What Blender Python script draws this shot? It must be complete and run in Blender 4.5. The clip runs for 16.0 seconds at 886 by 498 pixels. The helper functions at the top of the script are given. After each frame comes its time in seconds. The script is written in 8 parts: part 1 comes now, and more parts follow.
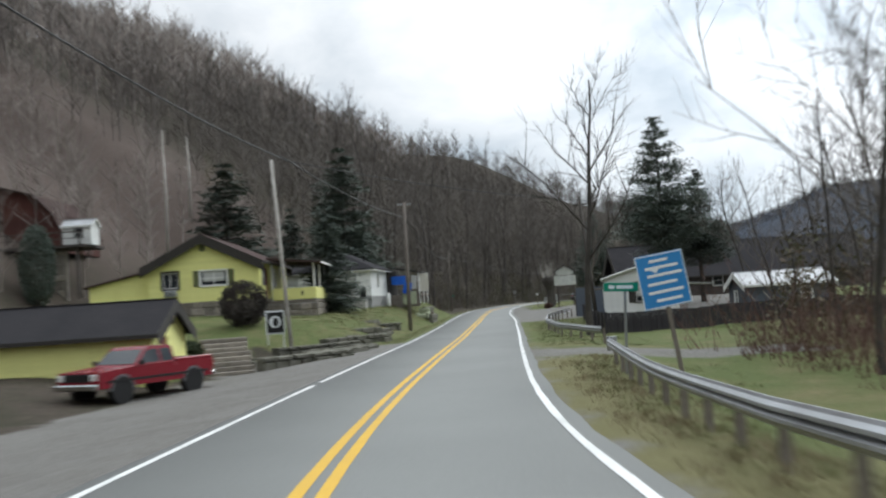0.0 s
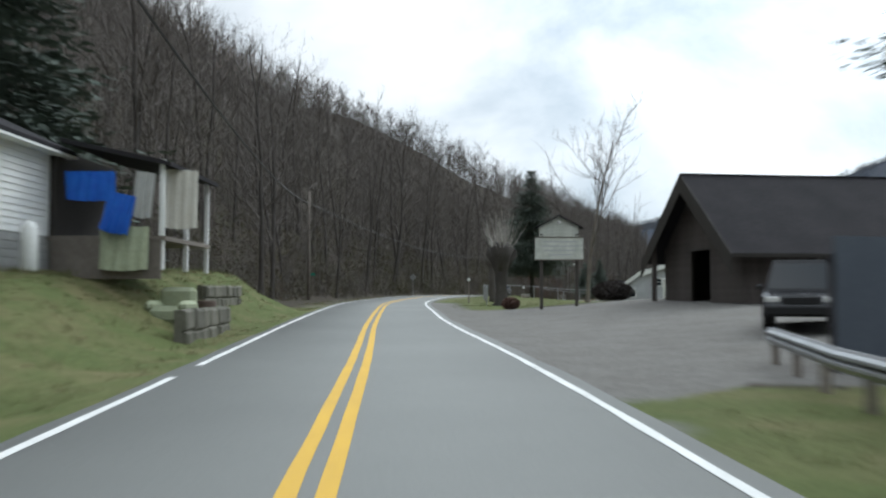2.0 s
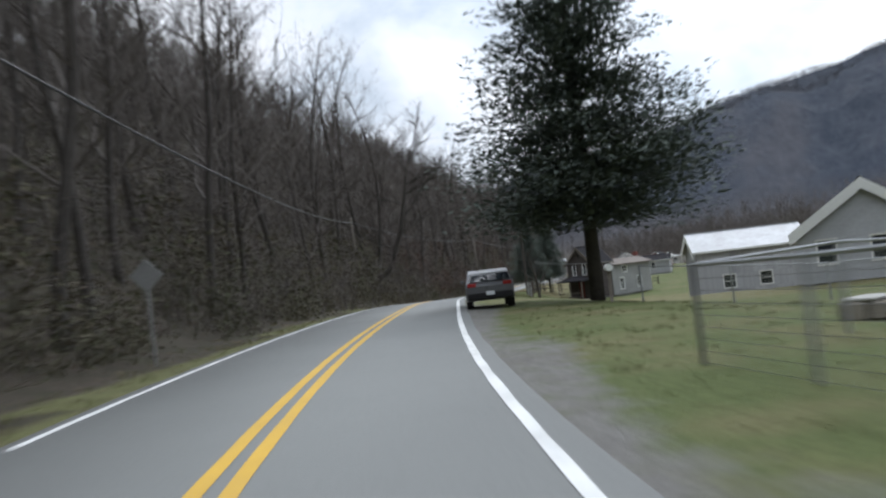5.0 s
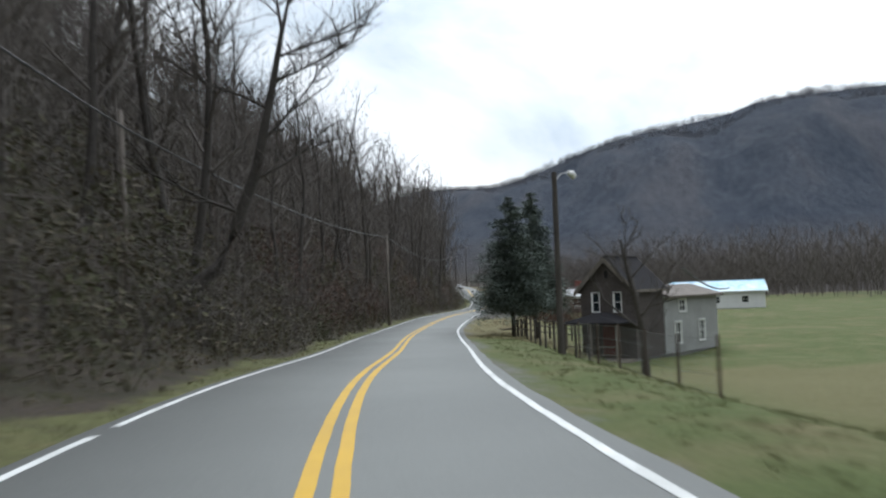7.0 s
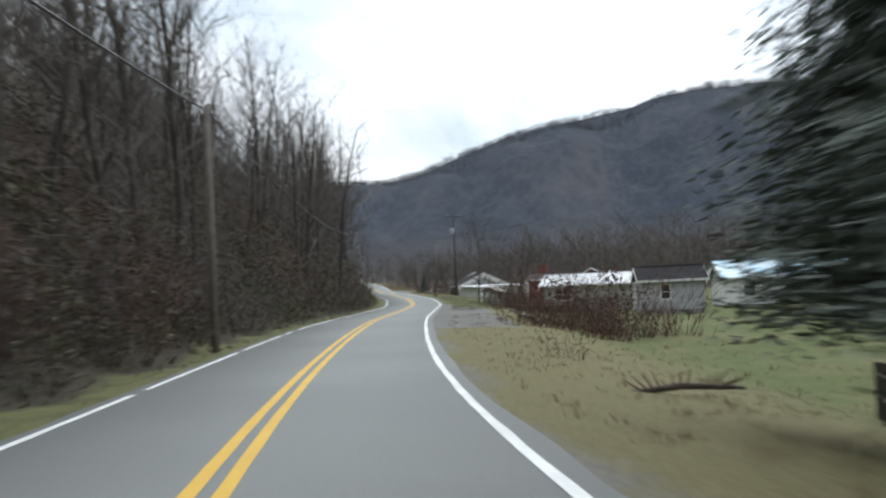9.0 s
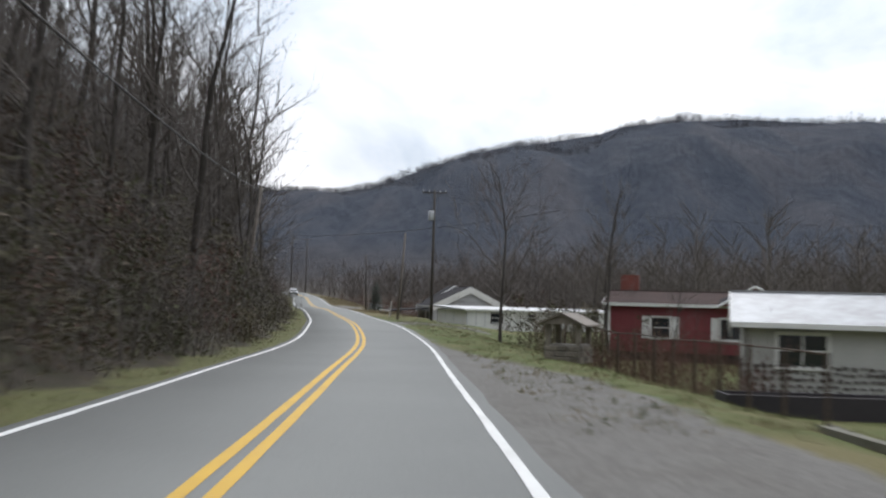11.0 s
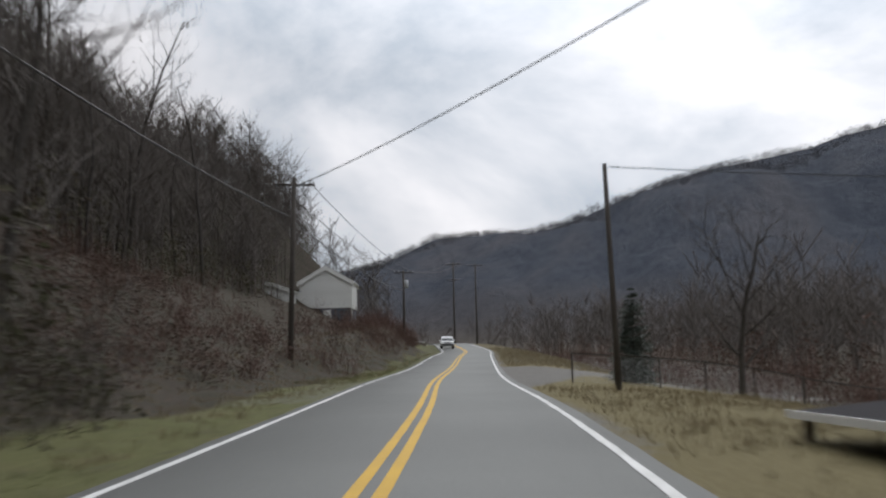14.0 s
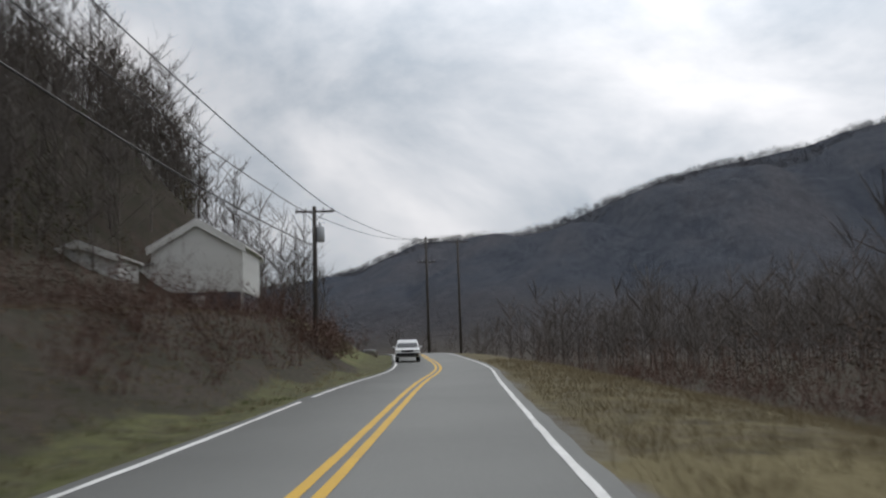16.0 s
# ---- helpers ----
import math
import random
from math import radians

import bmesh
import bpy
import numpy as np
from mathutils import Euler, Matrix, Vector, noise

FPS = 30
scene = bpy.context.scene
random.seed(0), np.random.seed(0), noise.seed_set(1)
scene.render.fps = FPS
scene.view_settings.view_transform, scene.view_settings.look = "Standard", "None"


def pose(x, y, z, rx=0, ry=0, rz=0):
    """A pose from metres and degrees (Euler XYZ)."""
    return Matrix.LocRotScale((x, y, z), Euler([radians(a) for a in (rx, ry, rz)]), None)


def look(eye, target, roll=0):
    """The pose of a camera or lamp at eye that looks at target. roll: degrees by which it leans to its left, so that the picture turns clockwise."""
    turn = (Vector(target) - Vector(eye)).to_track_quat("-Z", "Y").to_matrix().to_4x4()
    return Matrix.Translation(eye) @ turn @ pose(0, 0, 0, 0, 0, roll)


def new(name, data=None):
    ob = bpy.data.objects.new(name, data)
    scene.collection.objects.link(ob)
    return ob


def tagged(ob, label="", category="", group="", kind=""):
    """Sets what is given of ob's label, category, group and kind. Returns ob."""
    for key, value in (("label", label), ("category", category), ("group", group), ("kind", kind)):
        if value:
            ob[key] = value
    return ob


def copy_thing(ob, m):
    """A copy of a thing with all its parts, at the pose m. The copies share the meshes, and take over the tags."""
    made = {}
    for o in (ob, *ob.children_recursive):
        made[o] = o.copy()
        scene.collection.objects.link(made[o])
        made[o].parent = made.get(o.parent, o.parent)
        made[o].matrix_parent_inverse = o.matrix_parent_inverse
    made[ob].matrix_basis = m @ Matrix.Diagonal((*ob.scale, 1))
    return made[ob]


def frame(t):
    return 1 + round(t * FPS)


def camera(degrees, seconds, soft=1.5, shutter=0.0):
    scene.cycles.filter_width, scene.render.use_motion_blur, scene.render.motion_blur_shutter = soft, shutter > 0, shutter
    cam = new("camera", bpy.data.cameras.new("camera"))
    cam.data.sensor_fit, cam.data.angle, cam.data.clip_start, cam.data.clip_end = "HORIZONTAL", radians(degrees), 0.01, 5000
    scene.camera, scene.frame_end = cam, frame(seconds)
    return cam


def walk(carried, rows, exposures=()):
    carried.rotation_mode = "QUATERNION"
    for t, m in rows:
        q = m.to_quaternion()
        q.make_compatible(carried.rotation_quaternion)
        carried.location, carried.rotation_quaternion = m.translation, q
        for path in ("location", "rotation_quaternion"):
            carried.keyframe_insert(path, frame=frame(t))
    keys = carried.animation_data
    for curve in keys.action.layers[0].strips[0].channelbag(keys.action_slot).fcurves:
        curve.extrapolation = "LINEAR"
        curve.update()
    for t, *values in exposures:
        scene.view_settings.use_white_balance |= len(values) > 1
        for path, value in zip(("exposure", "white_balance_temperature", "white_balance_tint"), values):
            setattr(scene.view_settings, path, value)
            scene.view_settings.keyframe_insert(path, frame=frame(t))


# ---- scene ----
# the car's way: seconds, x, y, z, heading, pitch, lean
cam = camera(50.5, 16.0, soft=2.2, shutter=0.4)
PATH = [
    (0.0, 0.00, 0.00, 1.50, -0.00, 3.45, 3.76),
    (0.5, 0.00, 15.29, 1.17, -3.20, 3.39, 3.41),
    (1.0, 0.60, 31.43, 1.04, -5.18, 3.49, 3.36),
    (1.5, 1.28, 46.85, 1.11, -6.62, 3.51, 2.07),
    (2.0, 2.15, 61.37, 1.23, -7.51, 2.68, -0.07),
    (2.5, 3.19, 75.86, 1.43, -7.95, 3.98, 0.52),
    (3.0, 4.34, 90.42, 1.60, -10.25, 3.75, 1.06),
    (3.5, 5.90, 106.13, 1.82, -10.76, 2.68, 3.18),
    (4.0, 7.79, 121.74, 1.98, -12.80, 4.51, 4.85),
    (4.5, 10.19, 136.49, 2.10, -15.44, 3.67, 5.63),
    (5.0, 13.21, 151.30, 2.23, -18.30, 1.72, 6.60),
    (5.2, 14.58, 157.14, 2.30, -19.13, 2.28, 8.91),
    (7.3, 32.03, 210.98, 2.22, -26.58, 2.61, 1.70),
    (7.5, 34.24, 215.77, 2.11, -27.06, 2.66, 3.32),
    (8.0, 39.92, 227.68, 1.78, -28.75, 2.20, 0.73),
    (8.5, 45.23, 239.08, 1.42, -28.60, 1.06, 1.24),
    (9.0, 51.32, 251.20, 1.15, -32.52, 2.26, 2.66),
    (9.2, 53.73, 256.05, 1.06, -34.40, 1.91, 2.98),
    (11.3, 85.0, 308.0, 0.92, -35.83, 3.62, -1.74),
    (11.5, 88.2, 313.1, 0.87, -35.33, 4.60, -0.83),
    (12.0, 96.55, 326.24, 0.77, -33.55, 4.97, -2.55),
    (12.5, 105.14, 340.64, 0.90, -31.36, 4.15, -3.61),
    (13.0, 113.46, 355.17, 1.08, -28.92, 5.22, -3.15),
    (13.5, 120.89, 369.24, 1.19, -26.49, 6.83, -1.98),
    (14.0, 127.77, 382.71, 1.28, -24.16, 6.56, 1.35),
    (14.5, 134.22, 396.11, 1.46, -24.29, 6.36, 0.52),
    (15.0, 140.51, 409.20, 1.67, -24.88, 7.15, 1.95),
    (15.5, 147.18, 422.18, 1.78, -24.68, 7.44, 1.39),
    (16.0, 153.41, 434.94, 1.89, -25.17, 7.19, 1.83),
]
walk(cam, [(t, pose(x, y, z, 90 + p, r, w)) for t, x, y, z, w, p, r in PATH],
     exposures=[(0.0, 0.0, 6180, 8), (1.0, 0.0, 6130, 8), (2.0, -0.03, 6010, 6), (3.0, -0.08, 6020, 7), (4.0, -0.15, 6030, 9), (5.0, -0.12, 5980, 11), (7.5, -0.13, 6050, 8), (9.0, -0.05, 6080, 8),
                (11.5, -0.26, 6280, 13), (12.5, -0.45, 6300, 13), (14.5, -0.62, 6400, 13), (16.0, -0.76, 6400, 12)])

# ---- sky and sun: bright broken overcast, zenith brighter than the horizon ----
world = bpy.data.worlds.new("overcast")
world.use_nodes = True
scene.world = world
wt = world.node_tree
wn = wt.nodes
bg = wn["Background"]


def wnode(kind, **kw):
    n = wn.new(kind)
    for k, v in kw.items():
        if k in ("operation", "blend_type", "data_type", "sky_type", "sun_disc", "sun_elevation", "sun_rotation"):
            setattr(n, k, v)
        else:
            n.inputs[k].default_value = v
    return n


sky = wnode("ShaderNodeTexSky", sky_type="NISHITA", sun_disc=False, sun_elevation=radians(38), sun_rotation=radians(45))
coord = wn.new("ShaderNodeTexCoord")
split = wn.new("ShaderNodeSeparateXYZ")
wt.links.new(coord.outputs["Generated"], split.inputs[0])
flat = wnode("ShaderNodeMapping")
flat.inputs["Scale"].default_value = (1.0, 1.0, 1.7)
wt.links.new(coord.outputs["Generated"], flat.inputs["Vector"])
cloud = wnode("ShaderNodeTexNoise", Scale=3.0, Detail=7.0, Roughness=0.55, Distortion=0.25)
wt.links.new(flat.outputs[0], cloud.inputs["Vector"])
cover = wn.new("ShaderNodeValToRGB")
cover.color_ramp.elements[0].position, cover.color_ramp.elements[0].color = 0.36, (0.5, 0.56, 0.615, 1)
cover.color_ramp.elements[1].position, cover.color_ramp.elements[1].color = 0.62, (1.0, 1.0, 1.0, 1)
wt.links.new(cloud.outputs["Fac"], cover.inputs[0])
lift = wnode("ShaderNodeMapRange")
lift.inputs["From Min"].default_value, lift.inputs["From Max"].default_value = 0.30, 0.95
lift.inputs["To Min"].default_value, lift.inputs["To Max"].default_value = 1.0, 2.5
wt.links.new(split.outputs["Z"], lift.inputs["Value"])
bright = wnode("ShaderNodeVectorMath", operation="SCALE")
wt.links.new(cover.outputs[0], bright.inputs[0])
wt.links.new(lift.outputs[0], bright.inputs["Scale"])
# the cloud is brightest where it veils the sun
toward = wnode("ShaderNodeVectorMath", operation="DOT_PRODUCT")
wt.links.new(coord.outputs["Generated"], toward.inputs[0])
toward.inputs[1].default_value = Vector((0.557, 0.557, 0.616))
front = wnode("ShaderNodeMath", operation="MAXIMUM")
wt.links.new(toward.outputs["Value"], front.inputs[0])
front.inputs[1].default_value = 0.0
veil = wnode("ShaderNodeMath", operation="POWER")
wt.links.new(front.outputs[0], veil.inputs[0])
veil.inputs[1].default_value = 5.0
halo = wnode("ShaderNodeMath", operation="MULTIPLY_ADD")
wt.links.new(veil.outputs[0], halo.inputs[0])
halo.inputs[1].default_value, halo.inputs[2].default_value = 1.5, 0.9
glow = wnode("ShaderNodeVectorMath", operation="SCALE")
wt.links.new(bright.outputs[0], glow.inputs[0])
wt.links.new(halo.outputs[0], glow.inputs["Scale"])
thin = wnode("ShaderNodeVectorMath", operation="SCALE")
wt.links.new(sky.outputs[0], thin.inputs[0])
thin.inputs["Scale"].default_value = 0.06
total = wnode("ShaderNodeMix", data_type="RGBA")
total.inputs["Factor"].default_value = 0.93
wt.links.new(thin.outputs[0], total.inputs["A"])
wt.links.new(glow.outputs[0], total.inputs["B"])
wt.links.new(total.outputs["Result"], bg.inputs["Color"])
bg.inputs["Strength"].default_value = 1.0

sun_data = bpy.data.lights.new("sun", "SUN")
sun_data.energy, sun_data.angle, sun_data.color = 0.9, radians(20), (1.0, 0.97, 0.92)
sun = new("sun", sun_data)
sun.matrix_world = look((0, 0, 61.6), (-55.7, -55.7, 0))

# ---- materials ----
def surface(name, base, other=None, rough=0.8, metal=0.0, grain=14.0, broad=0.7, mix=0.5, bump=0.25, fine=60.0, depth=0.01, per=0.0, spec=0.3):
    """A worn surface: two colours mixed at a broad and a fine scale in metres, with bump. per: brightness spread from piece to piece."""
    m = bpy.data.materials.new(name)
    m.use_nodes = True
    t = m.node_tree
    p = t.nodes["Principled BSDF"]
    p.inputs["Metallic"].default_value = metal
    p.inputs["Specular IOR Level"].default_value = spec
    other = other or tuple(c * 0.72 for c in base)
    co = t.nodes.new("ShaderNodeTexCoord")
    a = t.nodes.new("ShaderNodeTexNoise")
    a.inputs["Scale"].default_value, a.inputs["Detail"].default_value = broad, 4
    b = t.nodes.new("ShaderNodeTexNoise")
    b.inputs["Scale"].default_value, b.inputs["Detail"].default_value, b.inputs["Roughness"].default_value = grain, 6, 0.65
    for n in (a, b):
        t.links.new(co.outputs["Object"], n.inputs["Vector"])
    s = t.nodes.new("ShaderNodeMath")
    s.operation = "ADD"
    t.links.new(a.outputs["Fac"], s.inputs[0])
    t.links.new(b.outputs["Fac"], s.inputs[1])
    r = t.nodes.new("ShaderNodeMapRange")
    r.inputs["From Min"].default_value, r.inputs["From Max"].default_value = 0.75, 1.25
    r.inputs["To Max"].default_value = mix * 2
    t.links.new(s.outputs[0], r.inputs["Value"])
    c = t.nodes.new("ShaderNodeMix")
    c.data_type = "RGBA"
    t.links.new(r.outputs[0], c.inputs["Factor"])
    c.inputs["A"].default_value, c.inputs["B"].default_value = (*base, 1), (*other, 1)
    out = c.outputs["Result"]
    if per:
        o = t.nodes.new("ShaderNodeObjectInfo")
        k = t.nodes.new("ShaderNodeMapRange")
        k.inputs["To Min"].default_value, k.inputs["To Max"].default_value = 1 - per, 1 + per
        t.links.new(o.outputs["Random"], k.inputs["Value"])
        v = t.nodes.new("ShaderNodeVectorMath")
        v.operation = "SCALE"
        t.links.new(out, v.inputs[0])
        t.links.new(k.outputs[0], v.inputs["Scale"])
        out = v.outputs[0]
    t.links.new(out, p.inputs["Base Color"])
    rr = t.nodes.new("ShaderNodeMapRange")
    rr.inputs["To Min"].default_value, rr.inputs["To Max"].default_value = max(rough - 0.1, 0.03), min(rough + 0.1, 1)
    t.links.new(b.outputs["Fac"], rr.inputs["Value"])
    t.links.new(rr.outputs[0], p.inputs["Roughness"])
    if bump:
        d = t.nodes.new("ShaderNodeTexNoise")
        d.inputs["Scale"].default_value, d.inputs["Detail"].default_value = fine, 3
        t.links.new(co.outputs["Object"], d.inputs["Vector"])
        u = t.nodes.new("ShaderNodeBump")
        u.inputs["Strength"].default_value, u.inputs["Distance"].default_value = bump, depth
        t.links.new(d.outputs["Fac"], u.inputs["Height"])
        t.links.new(u.outputs[0], p.inputs["Normal"])
    return m


M_ASPHALT = surface("asphalt", (0.192, 0.196, 0.185), (0.156, 0.159, 0.151), 0.85, grain=25, broad=0.15, fine=120, bump=0.4)
M_WHITE_LINE = surface("white_line_paint", (0.68, 0.68, 0.66), (0.4, 0.4, 0.38), 0.7, grain=6, broad=0.8, mix=0.35)
M_YELLOW_LINE = surface("yellow_line_paint", (0.58, 0.35, 0.03), (0.45, 0.28, 0.05), 0.7, grain=6, broad=0.8, mix=0.35)
M_GRAVEL = surface("gravel", (0.27, 0.26, 0.245), (0.2, 0.185, 0.165), 0.95, grain=18, broad=0.3, fine=50, bump=0.7, depth=0.03)
M_BARK = surface("bark", (0.075, 0.066, 0.058), (0.042, 0.037, 0.033), 0.95, grain=10, broad=1.2, bump=0.6, fine=25, depth=0.03)
# blue-grey cast paints distance haze into the mountain twigs
M_HAZED_TWIG = surface("hazed_far_twigs", (0.085, 0.085, 0.092), (0.065, 0.068, 0.077), 0.95, bump=0)
M_TWIG = surface("twigs", (0.15, 0.13, 0.115), (0.1, 0.088, 0.079), 0.95, bump=0)
M_HILL_TWIG = surface("hill_twigs", (0.34, 0.295, 0.262), (0.24, 0.208, 0.186), 0.95, broad=0.03, bump=0)
M_PALE_BARK = surface("pale_bark", (0.5, 0.47, 0.43), (0.3, 0.28, 0.25), 0.9, grain=6, bump=0.4, fine=20, depth=0.02)
M_BRUSH = surface("brown_brush", (0.15, 0.088, 0.068), (0.095, 0.055, 0.045), 0.95, bump=0)
M_NEEDLE = surface("needles", (0.11, 0.132, 0.108), (0.068, 0.085, 0.07), 0.85, grain=3, broad=0.5, bump=0, per=0.15)
M_IVY = surface("vine_leaves", (0.06, 0.075, 0.035), (0.03, 0.04, 0.02), 0.8, bump=0)
M_DRY = surface("dry_grass_blades", (0.27, 0.225, 0.14), (0.19, 0.155, 0.09), 0.9, bump=0)
M_BLADE = surface("grass_blades", (0.085, 0.105, 0.036), (0.14, 0.13, 0.06), 0.85, bump=0)
M_POLE = surface("weathered_pole_wood", (0.2, 0.175, 0.15), (0.12, 0.1, 0.085), 0.9, grain=12, broad=1.5, bump=0.5, fine=30)
M_DARK_POLE = surface("tarred_pole_wood", (0.085, 0.075, 0.065), (0.05, 0.043, 0.038), 0.9, grain=12, bump=0.5, fine=30)
M_WIRE = surface("black_cable", (0.05, 0.05, 0.05), None, 0.6, bump=0)
M_STEEL = surface("galvanised_steel", (0.42, 0.43, 0.44), (0.3, 0.3, 0.3), 0.5, 0.7, grain=9, broad=1.2, bump=0.1)
M_RUST = surface("rusty_post", (0.12, 0.085, 0.065), (0.07, 0.055, 0.045), 0.85, 0.2)
M_YELLOW_WALL = surface("yellow_siding", (0.78, 0.76, 0.29), (0.68, 0.66, 0.25), 0.6, grain=5, broad=0.9, mix=0.4, bump=0.08, per=0.03)
M_WHITE_WALL = surface("white_siding", (0.75, 0.75, 0.73), (0.6, 0.6, 0.57), 0.6, grain=4, broad=0.8, mix=0.35, bump=0.08, per=0.03)
M_GREY_WALL = surface("grey_siding", (0.44, 0.45, 0.46), (0.34, 0.34, 0.35), 0.65, grain=4, broad=0.8, mix=0.4, bump=0.08, per=0.04)
M_RED_WALL = surface("red_siding", (0.22, 0.05, 0.055), (0.16, 0.04, 0.045), 0.65, grain=5, bump=0.08, per=0.05)
M_BROWN_WALL = surface("dark_brown_boards", (0.1, 0.086, 0.078), (0.06, 0.05, 0.046), 0.85, grain=5, bump=0.2, per=0.12)
M_BARN_RED = surface("weathered_red_boards", (0.12, 0.045, 0.035), (0.075, 0.035, 0.03), 0.85, grain=5, bump=0.2, per=0.12)
M_BLUE_GREY = surface("blue_grey_panel", (0.09, 0.105, 0.125), (0.07, 0.08, 0.1), 0.6, bump=0.05)
M_BLACK_FENCE = surface("black_stained_boards", (0.03, 0.028, 0.032), (0.045, 0.04, 0.042), 0.8, grain=4, bump=0.2, per=0.2)
M_ROOF_BROWN = surface("brown_shingles", (0.075, 0.05, 0.045), (0.05, 0.037, 0.034), 0.9, grain=8, broad=0.6, bump=0.4, fine=25, depth=0.02, spec=0.06)
M_ROOF_DARK = surface("charcoal_shingles", (0.034, 0.032, 0.034), (0.024, 0.023, 0.025), 0.9, grain=8, broad=0.6, bump=0.4, fine=25, depth=0.02, spec=0.06)
M_ROOF_METAL = surface("pale_metal_roof", (0.4, 0.41, 0.42), (0.3, 0.3, 0.3), 0.55, 0.3, grain=3, bump=0.05)
M_ROOF_BLUE = surface("blue_tarp_roof", (0.25, 0.5, 0.65), (0.65, 0.72, 0.76), 0.5, grain=1.5, broad=0.4)
M_TRIM = surface("white_trim", (0.78, 0.78, 0.76), (0.66, 0.66, 0.63), 0.5, bump=0.05)
M_DARK_TRIM = surface("dark_trim", (0.04, 0.035, 0.03), None, 0.6, bump=0.05)
M_OLD_WHITE = surface("weathered_white_boards", (0.62, 0.63, 0.56), (0.44, 0.46, 0.4), 0.8, grain=5, broad=1.5, mix=0.55, bump=0.2, per=0.08)
M_DIRTY_WHITE = surface("dirty_white_panel", (0.46, 0.46, 0.47), (0.27, 0.27, 0.28), 0.65, grain=3, broad=0.5, mix=0.5, bump=0.1)
M_OLIVE = surface("olive_shutter", (0.13, 0.14, 0.06), None, 0.6, bump=0.05)
M_BLOCK = surface("concrete_block", (0.34, 0.34, 0.33), (0.25, 0.25, 0.24), 0.9, grain=8, bump=0.4, per=0.08)
M_STONE = surface("field_stone", (0.27, 0.24, 0.2), (0.17, 0.15, 0.125), 0.9, grain=6, broad=2, bump=0.5, fine=18, depth=0.03, per=0.3)
M_OLD_BLOCK = surface("mossy_old_block", (0.16, 0.15, 0.125), (0.085, 0.085, 0.06), 0.95, grain=6, broad=1.2, bump=0.6, fine=18, depth=0.03, per=0.25)
M_MORTAR = surface("mortar", (0.3, 0.28, 0.26), (0.22, 0.2, 0.18), 0.95)
M_STONE_PALE = surface("pale_mortar", (0.5, 0.5, 0.48), (0.4, 0.4, 0.38), 0.9)
M_BRICK = surface("red_brick", (0.2, 0.07, 0.055), (0.14, 0.055, 0.045), 0.9, per=0.2)
M_WOOD = surface("grey_wood", (0.24, 0.21, 0.18), (0.15, 0.13, 0.11), 0.9, grain=8, bump=0.3, per=0.15)
M_DOOR = surface("dark_red_door", (0.16, 0.035, 0.03), None, 0.5, bump=0.05)
M_TARP = surface("blue_tarp", (0.01, 0.08, 0.45), (0.02, 0.14, 0.55), 0.45, grain=3, bump=0.5, fine=4, depth=0.05)
M_CLOTH = surface("faded_green_cloth", (0.4, 0.44, 0.3), (0.28, 0.3, 0.2), 0.9)
M_CREAM = surface("cream_cloth", (0.62, 0.6, 0.53), (0.5, 0.47, 0.4), 0.9)
M_SIGN_BLUE = surface("sign_blue", (0.035, 0.2, 0.48), (0.045, 0.23, 0.52), 0.4, bump=0)
M_SIGN_GREEN = surface("sign_green", (0.005, 0.2, 0.12), (0.008, 0.22, 0.14), 0.4, bump=0)
M_SIGN_WHITE = surface("sign_white", (0.75, 0.77, 0.78), (0.68, 0.7, 0.7), 0.4, bump=0)
M_SIGN_BACK = surface("sign_back", (0.3, 0.3, 0.29), None, 0.5, 0.5, bump=0)
M_BLACK = surface("black_print", (0.015, 0.015, 0.015), None, 0.6, bump=0)
M_CAR_RED = surface("red_car_paint", (0.2, 0.012, 0.022), (0.18, 0.012, 0.02), 0.25, grain=2, bump=0, spec=0.5)
M_CAR_GREY = surface("grey_car_paint", (0.14, 0.145, 0.15), (0.12, 0.12, 0.125), 0.3, 0.3, grain=2, bump=0, spec=0.5)
M_CAR_WHITE = surface("white_car_paint", (0.75, 0.76, 0.76), (0.7, 0.7, 0.7), 0.25, grain=2, bump=0, spec=0.5)
M_CAR_BLACK = surface("black_car_paint", (0.015, 0.015, 0.018), None, 0.25, grain=2, bump=0, spec=0.5)
M_TYRE = surface("tyre_rubber", (0.025, 0.025, 0.025), (0.06, 0.055, 0.05), 0.9, grain=5)
M_RIM = surface("steel_rim", (0.35, 0.35, 0.35), None, 0.4, 0.8, bump=0)
M_CHROME = surface("chrome", (0.6, 0.6, 0.6), None, 0.2, 1.0, bump=0)
M_LAMP = surface("clear_lamp_lens", (0.75, 0.75, 0.72), None, 0.15, bump=0, spec=0.6)
M_TAIL = surface("red_lamp_lens", (0.35, 0.015, 0.015), None, 0.2, bump=0, spec=0.6)
M_GREY_METAL = surface("grey_painted_metal", (0.45, 0.47, 0.48), (0.36, 0.37, 0.38), 0.5, 0.3, bump=0)
# dark base colour stands in for dimness under the cottage porch
M_PAINTED_DIM = surface("painted_dim_interior", (0.05, 0.045, 0.04), None, 0.9, bump=0)
M_CURTAIN = surface("curtain", (0.5, 0.5, 0.48), (0.4, 0.4, 0.38), 0.9, grain=3)
M_CONCRETE = surface("concrete", (0.42, 0.41, 0.38), (0.3, 0.29, 0.27), 0.9, grain=6, broad=0.5, bump=0.3)

M_GLASS = bpy.data.materials.new("window_glass")
M_GLASS.use_nodes = True
_p = M_GLASS.node_tree.nodes["Principled BSDF"]
_p.inputs["Base Color"].default_value = (0.02, 0.025, 0.03, 1)
_p.inputs["Roughness"].default_value = 0.05
_p.inputs["Specular IOR Level"].default_value = 0.6


